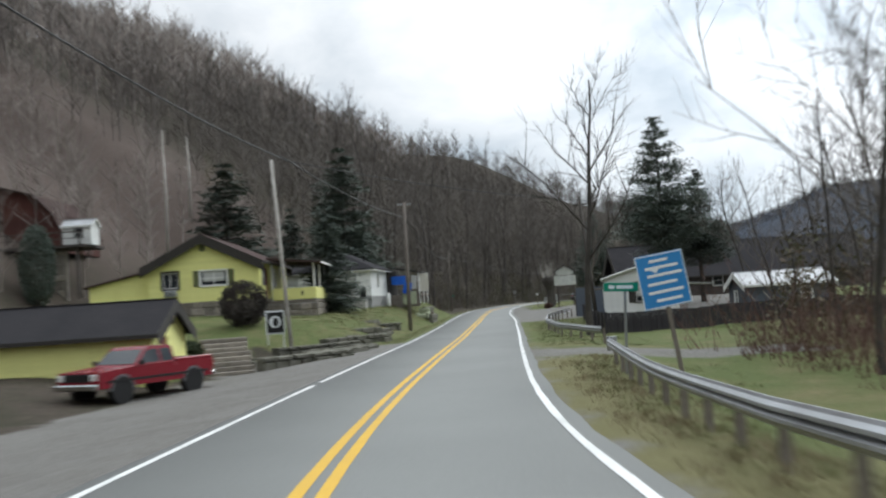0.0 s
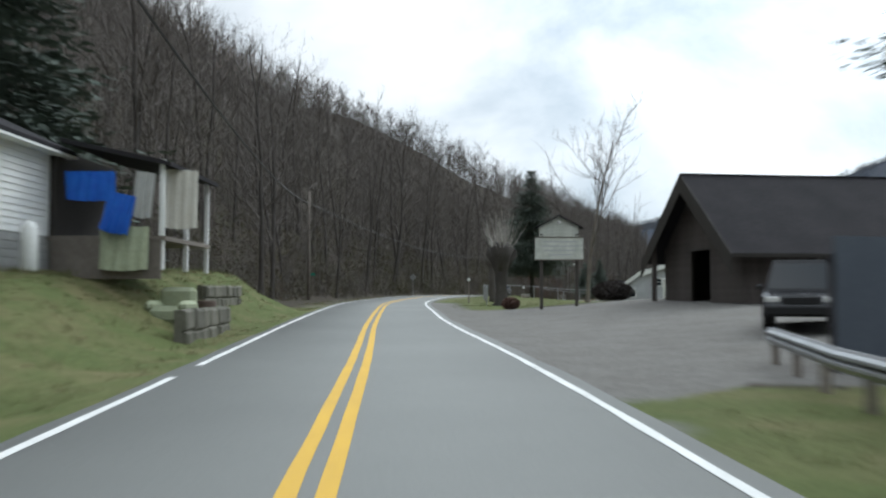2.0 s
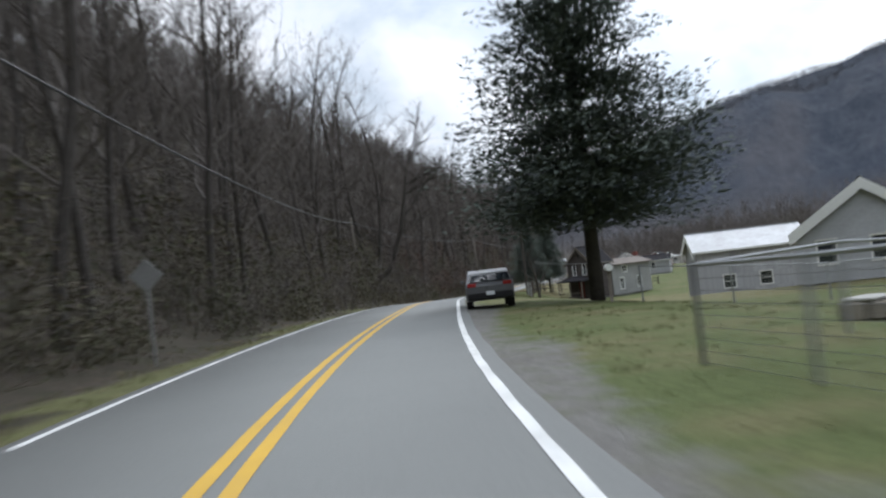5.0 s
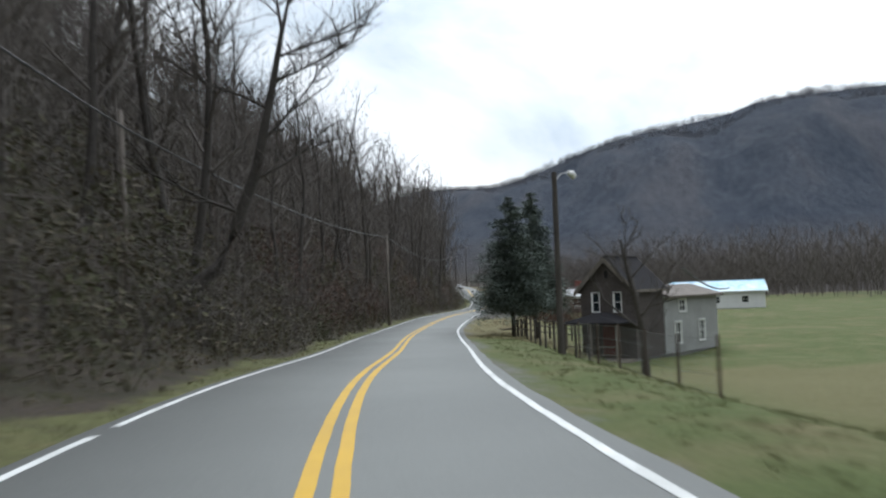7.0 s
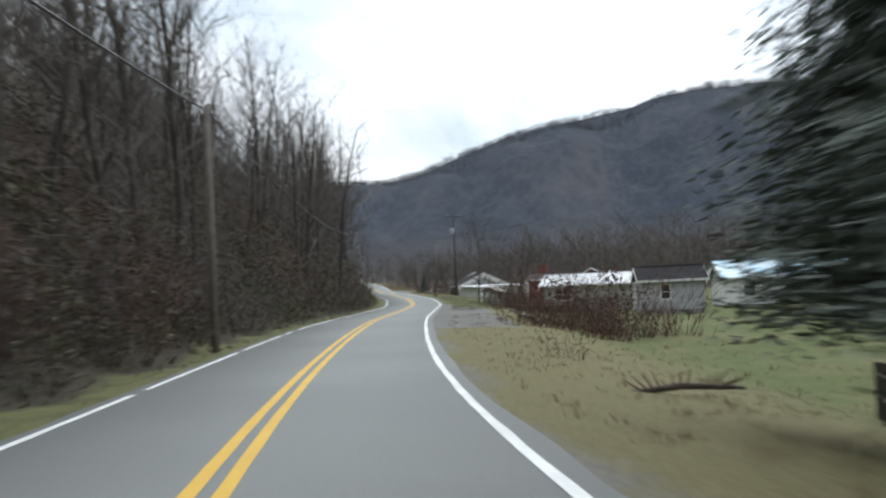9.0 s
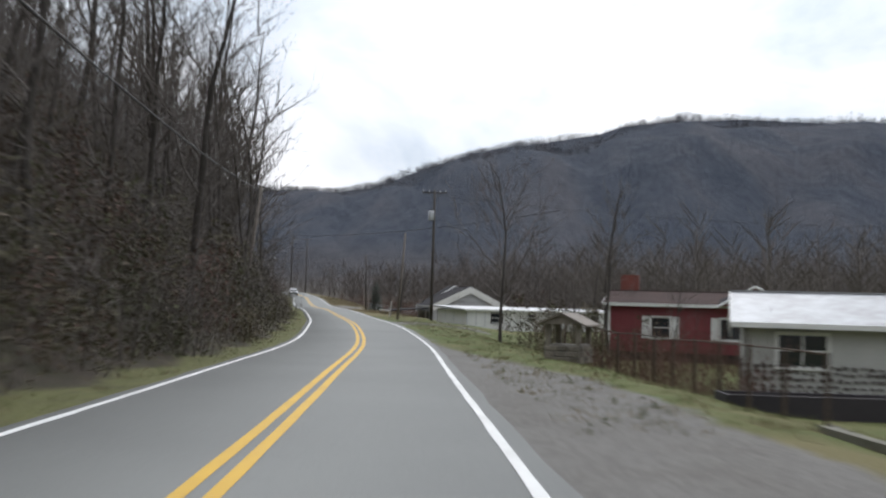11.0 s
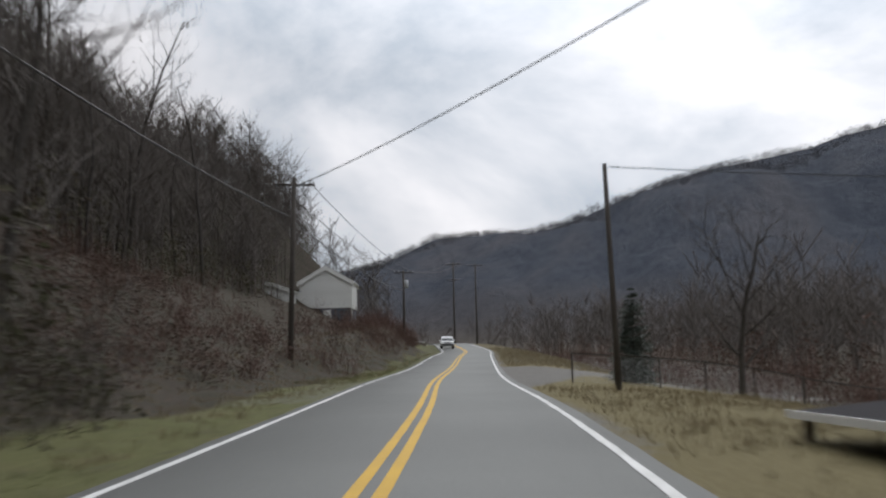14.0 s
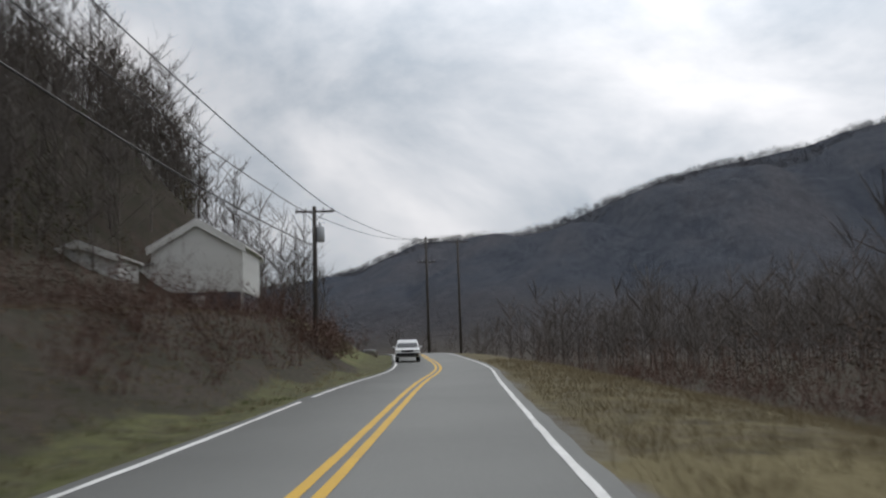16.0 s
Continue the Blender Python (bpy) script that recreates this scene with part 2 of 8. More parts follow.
def leaf_material(name, *colours):
    """Small leaves, each of its own shade among the colours."""
    m = bpy.data.materials.new(name)
    m.use_nodes = True
    t = m.node_tree
    p = t.nodes["Principled BSDF"]
    p.inputs["Roughness"].default_value, p.inputs["Specular IOR Level"].default_value = 0.9, 0.15
    g, r = t.nodes.new("ShaderNodeNewGeometry"), t.nodes.new("ShaderNodeValToRGB")
    e = r.color_ramp.elements
    while len(e) < len(colours):
        e.new(0.5)
    for k, c in enumerate(colours):
        e[k].position, e[k].color = k / (len(colours) - 1), (*c, 1)
    t.links.new(g.outputs["Random Per Island"], r.inputs[0])
    co, n, x = (t.nodes.new(k) for k in ("ShaderNodeTexCoord", "ShaderNodeTexNoise", "ShaderNodeMix"))
    n.inputs["Scale"].default_value, n.inputs["Detail"].default_value = 0.12, 3
    t.links.new(co.outputs["Object"], n.inputs["Vector"])
    x.data_type, x.blend_type = "RGBA", "MULTIPLY"
    x.inputs["Factor"].default_value = 0.7
    s = t.nodes.new("ShaderNodeValToRGB")
    s.color_ramp.elements[0].position, s.color_ramp.elements[0].color = 0.36, (0.75, 0.8, 0.7, 1)
    s.color_ramp.elements[1].position, s.color_ramp.elements[1].color = 0.66, (1.25, 1.1, 1.05, 1)
    t.links.new(n.outputs["Fac"], s.inputs[0])
    t.links.new(r.outputs[0], x.inputs["A"])
    t.links.new(s.outputs[0], x.inputs["B"])
    t.links.new(x.outputs["Result"], p.inputs["Base Color"])
    return m


M_UNDER = leaf_material("undergrowth_leaves", (0.07, 0.073, 0.042), (0.115, 0.1, 0.078), (0.085, 0.09, 0.05), (0.145, 0.12, 0.095))
M_DEAD_LEAF = leaf_material("dead_leaves", (0.085, 0.056, 0.047), (0.128, 0.085, 0.072), (0.1, 0.075, 0.063), (0.15, 0.112, 0.092))


def ground_material():
    """Grass, gravel, leaf litter and wooded slope, laid out by the zone colours of the ground sheet."""
    m = bpy.data.materials.new("ground")
    m.use_nodes = True
    t = m.node_tree
    p = t.nodes["Principled BSDF"]
    p.inputs["Roughness"].default_value = 0.95
    p.inputs["Specular IOR Level"].default_value = 0.1
    co = t.nodes.new("ShaderNodeTexCoord")
    zone = t.nodes.new("ShaderNodeVertexColor")
    zone.layer_name = "zone"
    sp = t.nodes.new("ShaderNodeSeparateColor")
    t.links.new(zone.outputs["Color"], sp.inputs[0])

    def noisy(scale, detail=5, rough=0.6):
        n = t.nodes.new("ShaderNodeTexNoise")
        n.inputs["Scale"].default_value, n.inputs["Detail"].default_value, n.inputs["Roughness"].default_value = scale, detail, rough
        t.links.new(co.outputs["Object"], n.inputs["Vector"])
        return n.outputs["Fac"]

    def upslope(scale, detail=6, rough=0.7):
        """Noise drawn out along the fall of the mountain slopes."""
        a, b, n = (t.nodes.new(k) for k in ("ShaderNodeMapping", "ShaderNodeMapping", "ShaderNodeTexNoise"))
        a.inputs["Rotation"].default_value = (0, 0, radians(38))
        b.inputs["Scale"].default_value = (1, 0.2, 0.3)
        n.inputs["Scale"].default_value, n.inputs["Detail"].default_value, n.inputs["Roughness"].default_value = scale, detail, rough
        t.links.new(co.outputs["Object"], a.inputs["Vector"])
        t.links.new(a.outputs[0], b.inputs["Vector"])
        t.links.new(b.outputs[0], n.inputs["Vector"])
        return n.outputs["Fac"]

    def ramp(fac, *stops):
        r = t.nodes.new("ShaderNodeValToRGB")
        e = r.color_ramp.elements
        while len(e) < len(stops):
            e.new(0.5)
        for k, (at, c) in enumerate(stops):
            e[k].position, e[k].color = at, (*c, 1)
        t.links.new(fac, r.inputs[0])
        return r.outputs[0]

    def blend(f, a, b, kind="MIX"):
        x = t.nodes.new("ShaderNodeMix")
        x.data_type, x.blend_type = "RGBA", kind
        if isinstance(f, float):
            x.inputs["Factor"].default_value = f
        else:
            t.links.new(f, x.inputs["Factor"])
        t.links.new(a, x.inputs["A"])
        t.links.new(b, x.inputs["B"])
        return x.outputs["Result"]

    def edge(chan, amount=0.7):
        """A zone weight with a ragged border."""
        a = t.nodes.new("ShaderNodeMath")
        a.operation = "MULTIPLY_ADD"
        t.links.new(noisy(1.3, 6, 0.7), a.inputs[0])
        a.inputs[1].default_value = amount
        t.links.new(chan, a.inputs[2])
        r = t.nodes.new("ShaderNodeMapRange")
        r.inputs["From Min"].default_value, r.inputs["From Max"].default_value = 0.5 + amount * 0.33, 0.5 + amount * 0.67
        t.links.new(a.outputs[0], r.inputs["Value"])
        return r.outputs[0]

    fine, mid, far = noisy(9, 6, 0.7), noisy(0.6, 5), noisy(0.06, 5)
    litter = blend(ramp(mid, (0.4, (0, 0, 0)), (0.65, (0.8, 0.8, 0.8))), ramp(fine, (0.3, (0.03, 0.025, 0.02)), (0.5, (0.06, 0.049, 0.039)), (0.75, (0.11, 0.088, 0.068))), ramp(fine, (0.3, (0.024, 0.027, 0.015)), (0.7, (0.052, 0.05, 0.032))))
    dry = t.nodes.new("ShaderNodeMath")
    dry.operation = "MAXIMUM"
    t.links.new(blend(0.5, ramp(mid, (0.45, (0, 0, 0)), (0.68, (1, 1, 1))), ramp(noisy(0.14, 3), (0.5, (0, 0, 0)), (0.68, (0.8, 0.8, 0.8)))), dry.inputs[0])
    t.links.new(zone.outputs["Alpha"], dry.inputs[1])
    grass = blend(dry.outputs[0], ramp(fine, (0.3, (0.056, 0.073, 0.025)), (0.7, (0.118, 0.138, 0.052))), ramp(fine, (0.3, (0.12, 0.1, 0.05)), (0.7, (0.215, 0.178, 0.1))))
    gravel = ramp(fine, (0.3, (0.115, 0.109, 0.1)), (0.55, (0.175, 0.168, 0.155)), (0.75, (0.24, 0.23, 0.212)))
    gravel = blend(ramp(mid, (0.4, (0, 0, 0)), (0.66, (0.4, 0.4, 0.4))), gravel, ramp(fine, (0.3, (0.07, 0.064, 0.055)), (0.72, (0.15, 0.138, 0.12))))
    # leafless canopy, haze painted in grey-blue, dark evergreen patches high up; brown woods low
    hazed_canopy = blend(0.5, ramp(upslope(0.014, 6, 0.62), (0.36, (0.019, 0.03, 0.05)), (0.5, (0.043, 0.052, 0.07)), (0.64, (0.083, 0.08, 0.088))), ramp(upslope(0.16, 8, 0.78), (0.36, (0.016, 0.024, 0.039)), (0.7, (0.068, 0.076, 0.093))))
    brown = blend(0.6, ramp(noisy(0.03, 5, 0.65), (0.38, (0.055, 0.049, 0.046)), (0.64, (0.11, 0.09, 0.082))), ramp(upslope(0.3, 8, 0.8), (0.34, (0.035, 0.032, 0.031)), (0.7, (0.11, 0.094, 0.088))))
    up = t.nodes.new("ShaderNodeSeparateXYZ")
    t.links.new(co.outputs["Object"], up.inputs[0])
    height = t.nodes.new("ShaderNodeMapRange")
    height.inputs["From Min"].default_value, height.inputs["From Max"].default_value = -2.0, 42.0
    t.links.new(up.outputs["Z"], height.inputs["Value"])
    woods = blend(height.outputs[0], brown, hazed_canopy)
    leafy = t.nodes.new("ShaderNodeAttribute")
    leafy.attribute_name = "leaf_cover"
    leaves = ramp(fine, (0.3, (0.06, 0.046, 0.039)), (0.5, (0.1, 0.078, 0.067)), (0.75, (0.15, 0.122, 0.104)))
    out = blend(edge(sp.outputs[0]), blend(leafy.outputs["Fac"], litter, leaves), grass)
    out = blend(edge(sp.outputs[1]), out, gravel)
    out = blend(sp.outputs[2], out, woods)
    t.links.new(out, p.inputs["Base Color"])
    u = t.nodes.new("ShaderNodeBump")
    u.inputs["Strength"].default_value, u.inputs["Distance"].default_value = 0.8, 0.06
    t.links.new(fine, u.inputs["Height"])
    # the canopy of the far woods is rough at the size of trees
    crowns = t.nodes.new("ShaderNodeBump")
    crowns.inputs["Distance"].default_value = 4.0
    t.links.new(noisy(0.16, 6, 0.75), crowns.inputs["Height"])
    t.links.new(sp.outputs[2], crowns.inputs["Strength"])
    t.links.new(u.outputs[0], crowns.inputs["Normal"])
    t.links.new(crowns.outputs[0], p.inputs["Normal"])
    return m


M_GROUND = ground_material()

# ---- geometry helpers ----
class Geo:
    """Vertices and faces of one mesh."""

    def __init__(self):
        self.v, self.f = [], []

    def add(self, v, f):
        k = len(self.v)
        self.v.extend(tuple(p) for p in v)
        self.f.extend(tuple(i + k for i in q) for q in f)
        return self

    def box(self, c, s, rz=0.0, bevel=0.0, m=None):
        x, y, z = (a / 2 for a in s)
        r = Matrix.Translation(c) @ Matrix.Rotation(radians(rz), 4, "Z")
        if m is not None:
            r = m @ r
        if not bevel:
            p = [(i * x, j * y, k * z) for k in (-1, 1) for i, j in ((-1, -1), (1, -1), (1, 1), (-1, 1))]
            q = [(3, 2, 1, 0), (4, 5, 6, 7), (0, 1, 5, 4), (1, 2, 6, 5), (2, 3, 7, 6), (3, 0, 4, 7)]
        else:
            b = min(bevel, x * 0.9, y * 0.9, z * 0.9)
            ring = [(-x + b, -y), (x - b, -y), (x, -y + b), (x, y - b), (x - b, y), (-x + b, y), (-x, y - b), (-x, -y + b)]
            cap = [(u * (1 - b / x), w * (1 - b / y)) for u, w in ring]
            p = [(u, w, -z) for u, w in cap] + [(u, w, -z + b) for u, w in ring] + [(u, w, z - b) for u, w in ring] + [(u, w, z) for u, w in cap]
            q = [tuple(range(7, -1, -1)), tuple(range(24, 32))]
            for lay in range(3):
                q += [(lay * 8 + i, lay * 8 + (i + 1) % 8, lay * 8 + 8 + (i + 1) % 8, lay * 8 + 8 + i) for i in range(8)]
        return self.add([r @ Vector(a) for a in p], q)

    def prism(self, poly, y0, y1, m=None):
        """A polygon in x and z, drawn out along y."""
        n = len(poly)
        v = [Vector((x, y0, z)) for x, z in poly] + [Vector((x, y1, z)) for x, z in poly]
        if m is not None:
            v = [m @ a for a in v]
        return self.add(v, [tuple(range(n)), tuple(range(2 * n - 1, n - 1, -1))] + [(i, i + n, (i + 1) % n + n, (i + 1) % n) for i in range(n)])

    def tube(self, pts, radii, n=6, cap=True):
        pts = [Vector(p) for p in pts]
        k0 = len(self.v)
        for i, p in enumerate(pts):
            d = (pts[min(i + 1, len(pts) - 1)] - pts[max(i - 1, 0)]).normalized()
            a = d.cross(Vector((0, 0, 1)) if abs(d.z) < 0.9 else Vector((1, 0, 0))).normalized()
            b = d.cross(a)
            r = radii[i] if hasattr(radii, "__len__") else radii
            for j in range(n):
                w = 2 * math.pi * j / n
                self.v.append(tuple(p + (a * math.cos(w) + b * math.sin(w)) * r))
        for i in range(len(pts) - 1):
            for j in range(n):
                s, e = k0 + i * n, k0 + (i + 1) * n
                self.f.append((s + j, e + j, e + (j + 1) % n, s + (j + 1) % n))
        if cap:
            self.f.append(tuple(k0 + j for j in range(n)))
            e = k0 + (len(pts) - 1) * n
            self.f.append(tuple(e + j for j in range(n - 1, -1, -1)))
        return self

    def mesh(self, name, smooth=False):
        me = bpy.data.meshes.new(name)
        me.from_pydata(self.v, [], self.f)
        if smooth:
            me.polygons.foreach_set("use_smooth", [True] * len(me.polygons))
        me.update()
        return me


def part(name, geo, material, parent=None, label="", m=None, smooth=False):
    """One mesh object under a thing or a part."""
    me = geo.mesh(name, smooth) if isinstance(geo, Geo) else geo
    if not me.materials:
        me.materials.append(material)
    ob = new(name, me)
    if parent is not None:
        ob.parent = parent
    if m is not None:
        ob.matrix_basis = m
    return tagged(ob, label)


def thing(name, label, category, m, group="", kind=""):
    ob = new(name)
    ob.matrix_basis = m
    ob.empty_display_size = 0.2
    return tagged(ob, label, category, group, kind)


def array_mesh(name, v, f, material, smooth=False):
    """A mesh from arrays of triangles or quads."""
    me = bpy.data.meshes.new(name)
    n, k = f.shape
    me.vertices.add(len(v))
    me.vertices.foreach_set("co", np.ascontiguousarray(v, np.float32).ravel())
    me.loops.add(n * k)
    me.loops.foreach_set("vertex_index", np.ascontiguousarray(f, np.int32).ravel())
    me.polygons.add(n)
    me.polygons.foreach_set("loop_start", np.arange(0, n * k, k, dtype=np.int32))
    if smooth:
        me.polygons.foreach_set("use_smooth", np.ones(n, bool))
    me.materials.append(material)
    me.update(calc_edges=True)
    return me


# ---- the road's centre line: x, y, z ----
ROAD = [
    (-2.17, -80.00, 0.34), (-0.46, -10.00, 0.30), (-1.18, 12.00, -0.35), (0.19, 38.31, -0.39), (1.15, 51.70, -0.35),
    (2.11, 65.84, -0.23), (3.05, 78.64, -0.04), (3.92, 92.50, 0.13), (5.14, 107.69, 0.35), (6.57, 122.95, 0.50),
    (8.71, 137.18, 0.63), (12.45, 154.10, 0.81), (22.93, 187.50, 0.92), (35.00, 219.99, 0.50), (42.95, 236.43, 0.01),
    (49.46, 250.03, -0.28), (56.06, 263.10, -0.53), (72.27, 290.87, -0.53), (89.86, 317.93, -0.69), (101.28, 335.49, -0.72),
    (109.55, 349.95, -0.48), (124.38, 378.29, -0.28), (136.19, 402.41, 0.10), (143.03, 417.38, 0.23), (155.02, 441.66, 0.53),
    (166.51, 464.81, 1.25), (177.73, 487.10, 1.86), (186.85, 508.96, 2.71), (195.13, 530.76, 3.49), (199.99, 554.86, 3.83),
    (201.51, 579.99, 4.07), (199.90, 619.99, 4.57), (189.99, 700.00, 5.99),
]


def centre_line():
    p = np.array(ROAD, float)
    chord = np.concatenate([[0], np.cumsum(np.hypot(*np.diff(p[:, :2], axis=0).T))])
    tan = np.gradient(p, chord, axis=0)
    at = np.arange(0, chord[-1], 1.0)
    k = np.clip(np.searchsorted(chord, at, side="right") - 1, 0, len(p) - 2)
    h = chord[k + 1] - chord[k]
    w = ((at - chord[k]) / h)[:, None]
    h = h[:, None]
    q = (2 * w**3 - 3 * w**2 + 1) * p[k] + (w**3 - 2 * w**2 + w) * h * tan[k] + (3 * w**2 - 2 * w**3) * p[k + 1] + (w**3 - w**2) * h * tan[k + 1]
    for _ in range(12):
        q[1:-1] = 0.25 * q[:-2] + 0.5 * q[1:-1] + 0.25 * q[2:]
    return q


RC = centre_line()
RT = np.gradient(RC, axis=0)
RT /= np.linalg.norm(RT[:, :2], axis=1)[:, None]
RS = np.concatenate([[0], np.cumsum(np.hypot(*np.diff(RC[:, :2], axis=0).T))])
RS -= np.interp(0.0, RC[:60 + 60, 1], RS[:120])


def along(x, y):
    """s along the road, offset u to its right, and the road's height there."""
    x, y = np.atleast_1d(np.asarray(x, float)), np.atleast_1d(np.asarray(y, float))
    s, u, z = np.empty_like(x), np.empty_like(x), np.empty_like(x)
    for a in range(0, len(x), 4000):
        b = slice(a, a + 4000)
        dx, dy = x[b, None] - RC[None, ::2, 0], y[b, None] - RC[None, ::2, 1]
        i = 2 * np.argmin(dx * dx + dy * dy, axis=1)
        ex, ey = x[b] - RC[i, 0], y[b] - RC[i, 1]
        t = np.clip(ex * RT[i, 0] + ey * RT[i, 1], -2, 2)
        s[b] = RS[i] + t
        d = np.hypot(ex - t * RT[i, 0], ey - t * RT[i, 1])
        u[b] = d * np.sign(ex * RT[i, 1] - ey * RT[i, 0])
        z[b] = RC[i, 2] + t * RT[i, 2]
    return s, u, z


def beside(s, u, dz=0.0):
    """The place at s along the road and u to its right, with the road's heading in degrees."""
    i = int(np.argmin(abs(RS - s)))
    t = RT[i]
    x, y = RC[i, 0] + t[1] * u + t[0] * (s - RS[i]), RC[i, 1] - t[0] * u + t[1] * (s - RS[i])
    return Vector((x, y, RC[i, 2] + dz)), math.degrees(math.atan2(-t[0], t[1]))


def ease(x):
    x = np.clip(x, 0, 1)
    return x * x * (3 - 2 * x)


# the land beside the road, by distance along it
LS = [-80, 24, 46, 54, 100, 108, 118, 135, 205, 420, 438, 456, 486, 526, 626]
L_FLAT = [11, 11, 10, 5, 4.2, 4.2, 6.5, 7, 4.3, 4.6, 7, 6.5, 4.6, 4.6, 4.6]
L_DIP = [0.5, 0.5, 0.35, 0, 0, 0, 0, 0, 0, 0, 0, 0, 0, 0, 0]
L_BANK = [0.6, 0.6, 0.9, 1.7, 1.9, 2.0, 0.5, 0.4, 0.6, 0.7, 1.2, 1.6, 2.6, 3.8, 2]
L_WIDE = [5, 5, 5, 5, 3.5, 3.5, 3, 3, 3, 3, 5, 6, 5, 6, 6]
L_FOOT = [34, 34, 32, 32, 26, 15, 10, 9, 6, 6, 9, 10, 13, 15, 14]
L_STEEP = [0.72, 0.72, 0.72, 0.72, 0.74, 0.76, 0.8, 0.8, 0.8, 0.75, 0.55, 0.5, 0.32, 0.3, 0.5]
RSK = [-80, 12, 25, 34, 62, 74, 90, 110, 120, 165, 205, 230, 255, 275, 300, 330, 380, 400, 430, 520, 620]
R_FLAT = [4.2, 4.2, 4.2, 5, 4.6, 5, 5, 5, 5, 6, 4.4, 4.4, 4.4, 4.4, 5, 7, 4.8, 6, 5, 5, 5]
R_DROP = [1.2, 1.0, 0.7, 0.35, 0.3, -0.2, -0.7, -0.7, 0, 0.5, 1.2, 2.4, 2.2, 1.4, 1.2, 0.8, 1.0, 0.8, 1.5, 2.5, 3]
R_WIDE = [5, 4, 4, 5, 4, 10, 12, 10, 6, 12, 9, 10, 9, 9, 8, 6, 7, 12, 16, 14, 14]
HX, HY = 110.0, 300.0
BEAR = [-180, -60, -10, 10, 17, 20, 23, 28, 30, 33, 36, 38, 41, 44, 46, 49, 52, 56, 61, 90, 180]
RISE = [0.1, 0.1, 0.05, 0.06, 0.072, 0.085, 0.108, 0.107, 0.113, 0.134, 0.152, 0.159, 0.167, 0.173, 0.184, 0.187, 0.184, 0.181, 0.178, 0.15, 0.1]
CAP_S, CAP_Z = [-80, 150, 200, 300, 400, 450, 500, 640], [112, 105, 86, 61, 43, 32, 22, 22]


def ripple(x, y, size, seed=0.0):
    a = np.sin(x / size * 1.3 + seed) * np.sin(y / size * 1.1 + 1.7 * seed + 0.5 * np.sin(x / size * 0.7))
    return a + 0.5 * np.sin(x / size * 2.9 + y / size * 2.3 + seed)


def land(x, y):
    """Height of the ground, with s and u."""
    x, y = np.atleast_1d(np.asarray(x, float)), np.atleast_1d(np.asarray(y, float))
    s, u, zr = along(x, y)
    left, right = np.maximum(-u, 0), np.maximum(u, 0)
    z = zr - 0.04
    fl, bk, wd, ft, st, dp = (np.interp(s, LS, t) for t in (L_FLAT, L_BANK, L_WIDE, L_FOOT, L_STEEP, L_DIP))
    lift = bk * ease((left - fl) / wd) - dp * ease((left - 3.4) / 6) + 0.05 * np.clip(left - fl - wd, 0, 40)
    up = np.maximum(left - ft, 0)
    hill = 150 * (1 - np.exp(-st * up / 150)) * ease(up / 6 + 0.1)
    nose = np.maximum(left - np.interp(s, [425, 510, 535, 565], [24, 30, 27, 11]), 0)
    spur = ease((s - 425) / 40) * 0.7 * nose * ease(nose / 11)
    hill = np.minimum(hill + spur, np.interp(s, CAP_S, CAP_Z) + 0.04 * left)
    hill *= 1 + 0.07 * ripple(x, y, 45.0)
    fr, dr, wr = (np.interp(s, RSK, t) for t in (R_FLAT, R_DROP, R_WIDE))
    fall = dr * ease((right - fr) / wr)
    verge = -0.06 * ease((np.abs(u) - 3.1) / 0.6)
    rough = 0.05 * ripple(x, y, 1.7, 2.0) * ease((np.abs(u) - 3.6) / 2) + 0.12 * ripple(x, y, 7.0, 1.0) * ease((np.abs(u) - 9) / 10)
    z = z + lift + hill - fall + verge + rough * np.where((u > 0) & (s > 74) & (s < 112) & (u < 26), 0.2, 1)
    r = np.hypot(x - HX, y - HY)
    b = np.degrees(np.arctan2(x - HX, y - HY))
    gully = np.abs(np.sin(np.radians(b) * 17 + 0.5 * np.sin(r / 170))) + 0.6 * np.abs(np.sin(np.radians(b) * 39 + 0.8 * np.sin(r / 90 + 1))) - 1.0
    mount = np.interp(b, BEAR, RISE) * 1400 * ease((r - 200) / 1200) * (1 + 0.17 * gully * ease((r - 260) / 300) * ease((1220 - r) / 450) + 0.06 * ripple(x, y, 130.0, 3.0) * ease((r - 250) / 300) * ease((1250 - r) / 300) + 0.018 * ripple(x, y, 60.0, 5.0) * ease((r - 250) / 300))
    z = np.where(u > 0, z + mount * ease((u - 40) / 120), np.where(left > 110, np.maximum(z, mount * ease((left - 110) / 200)), z))
    return z, s, u


def at_land(x, y, dz=0.0):
    return float(land([x], [y])[0][0]) + dz


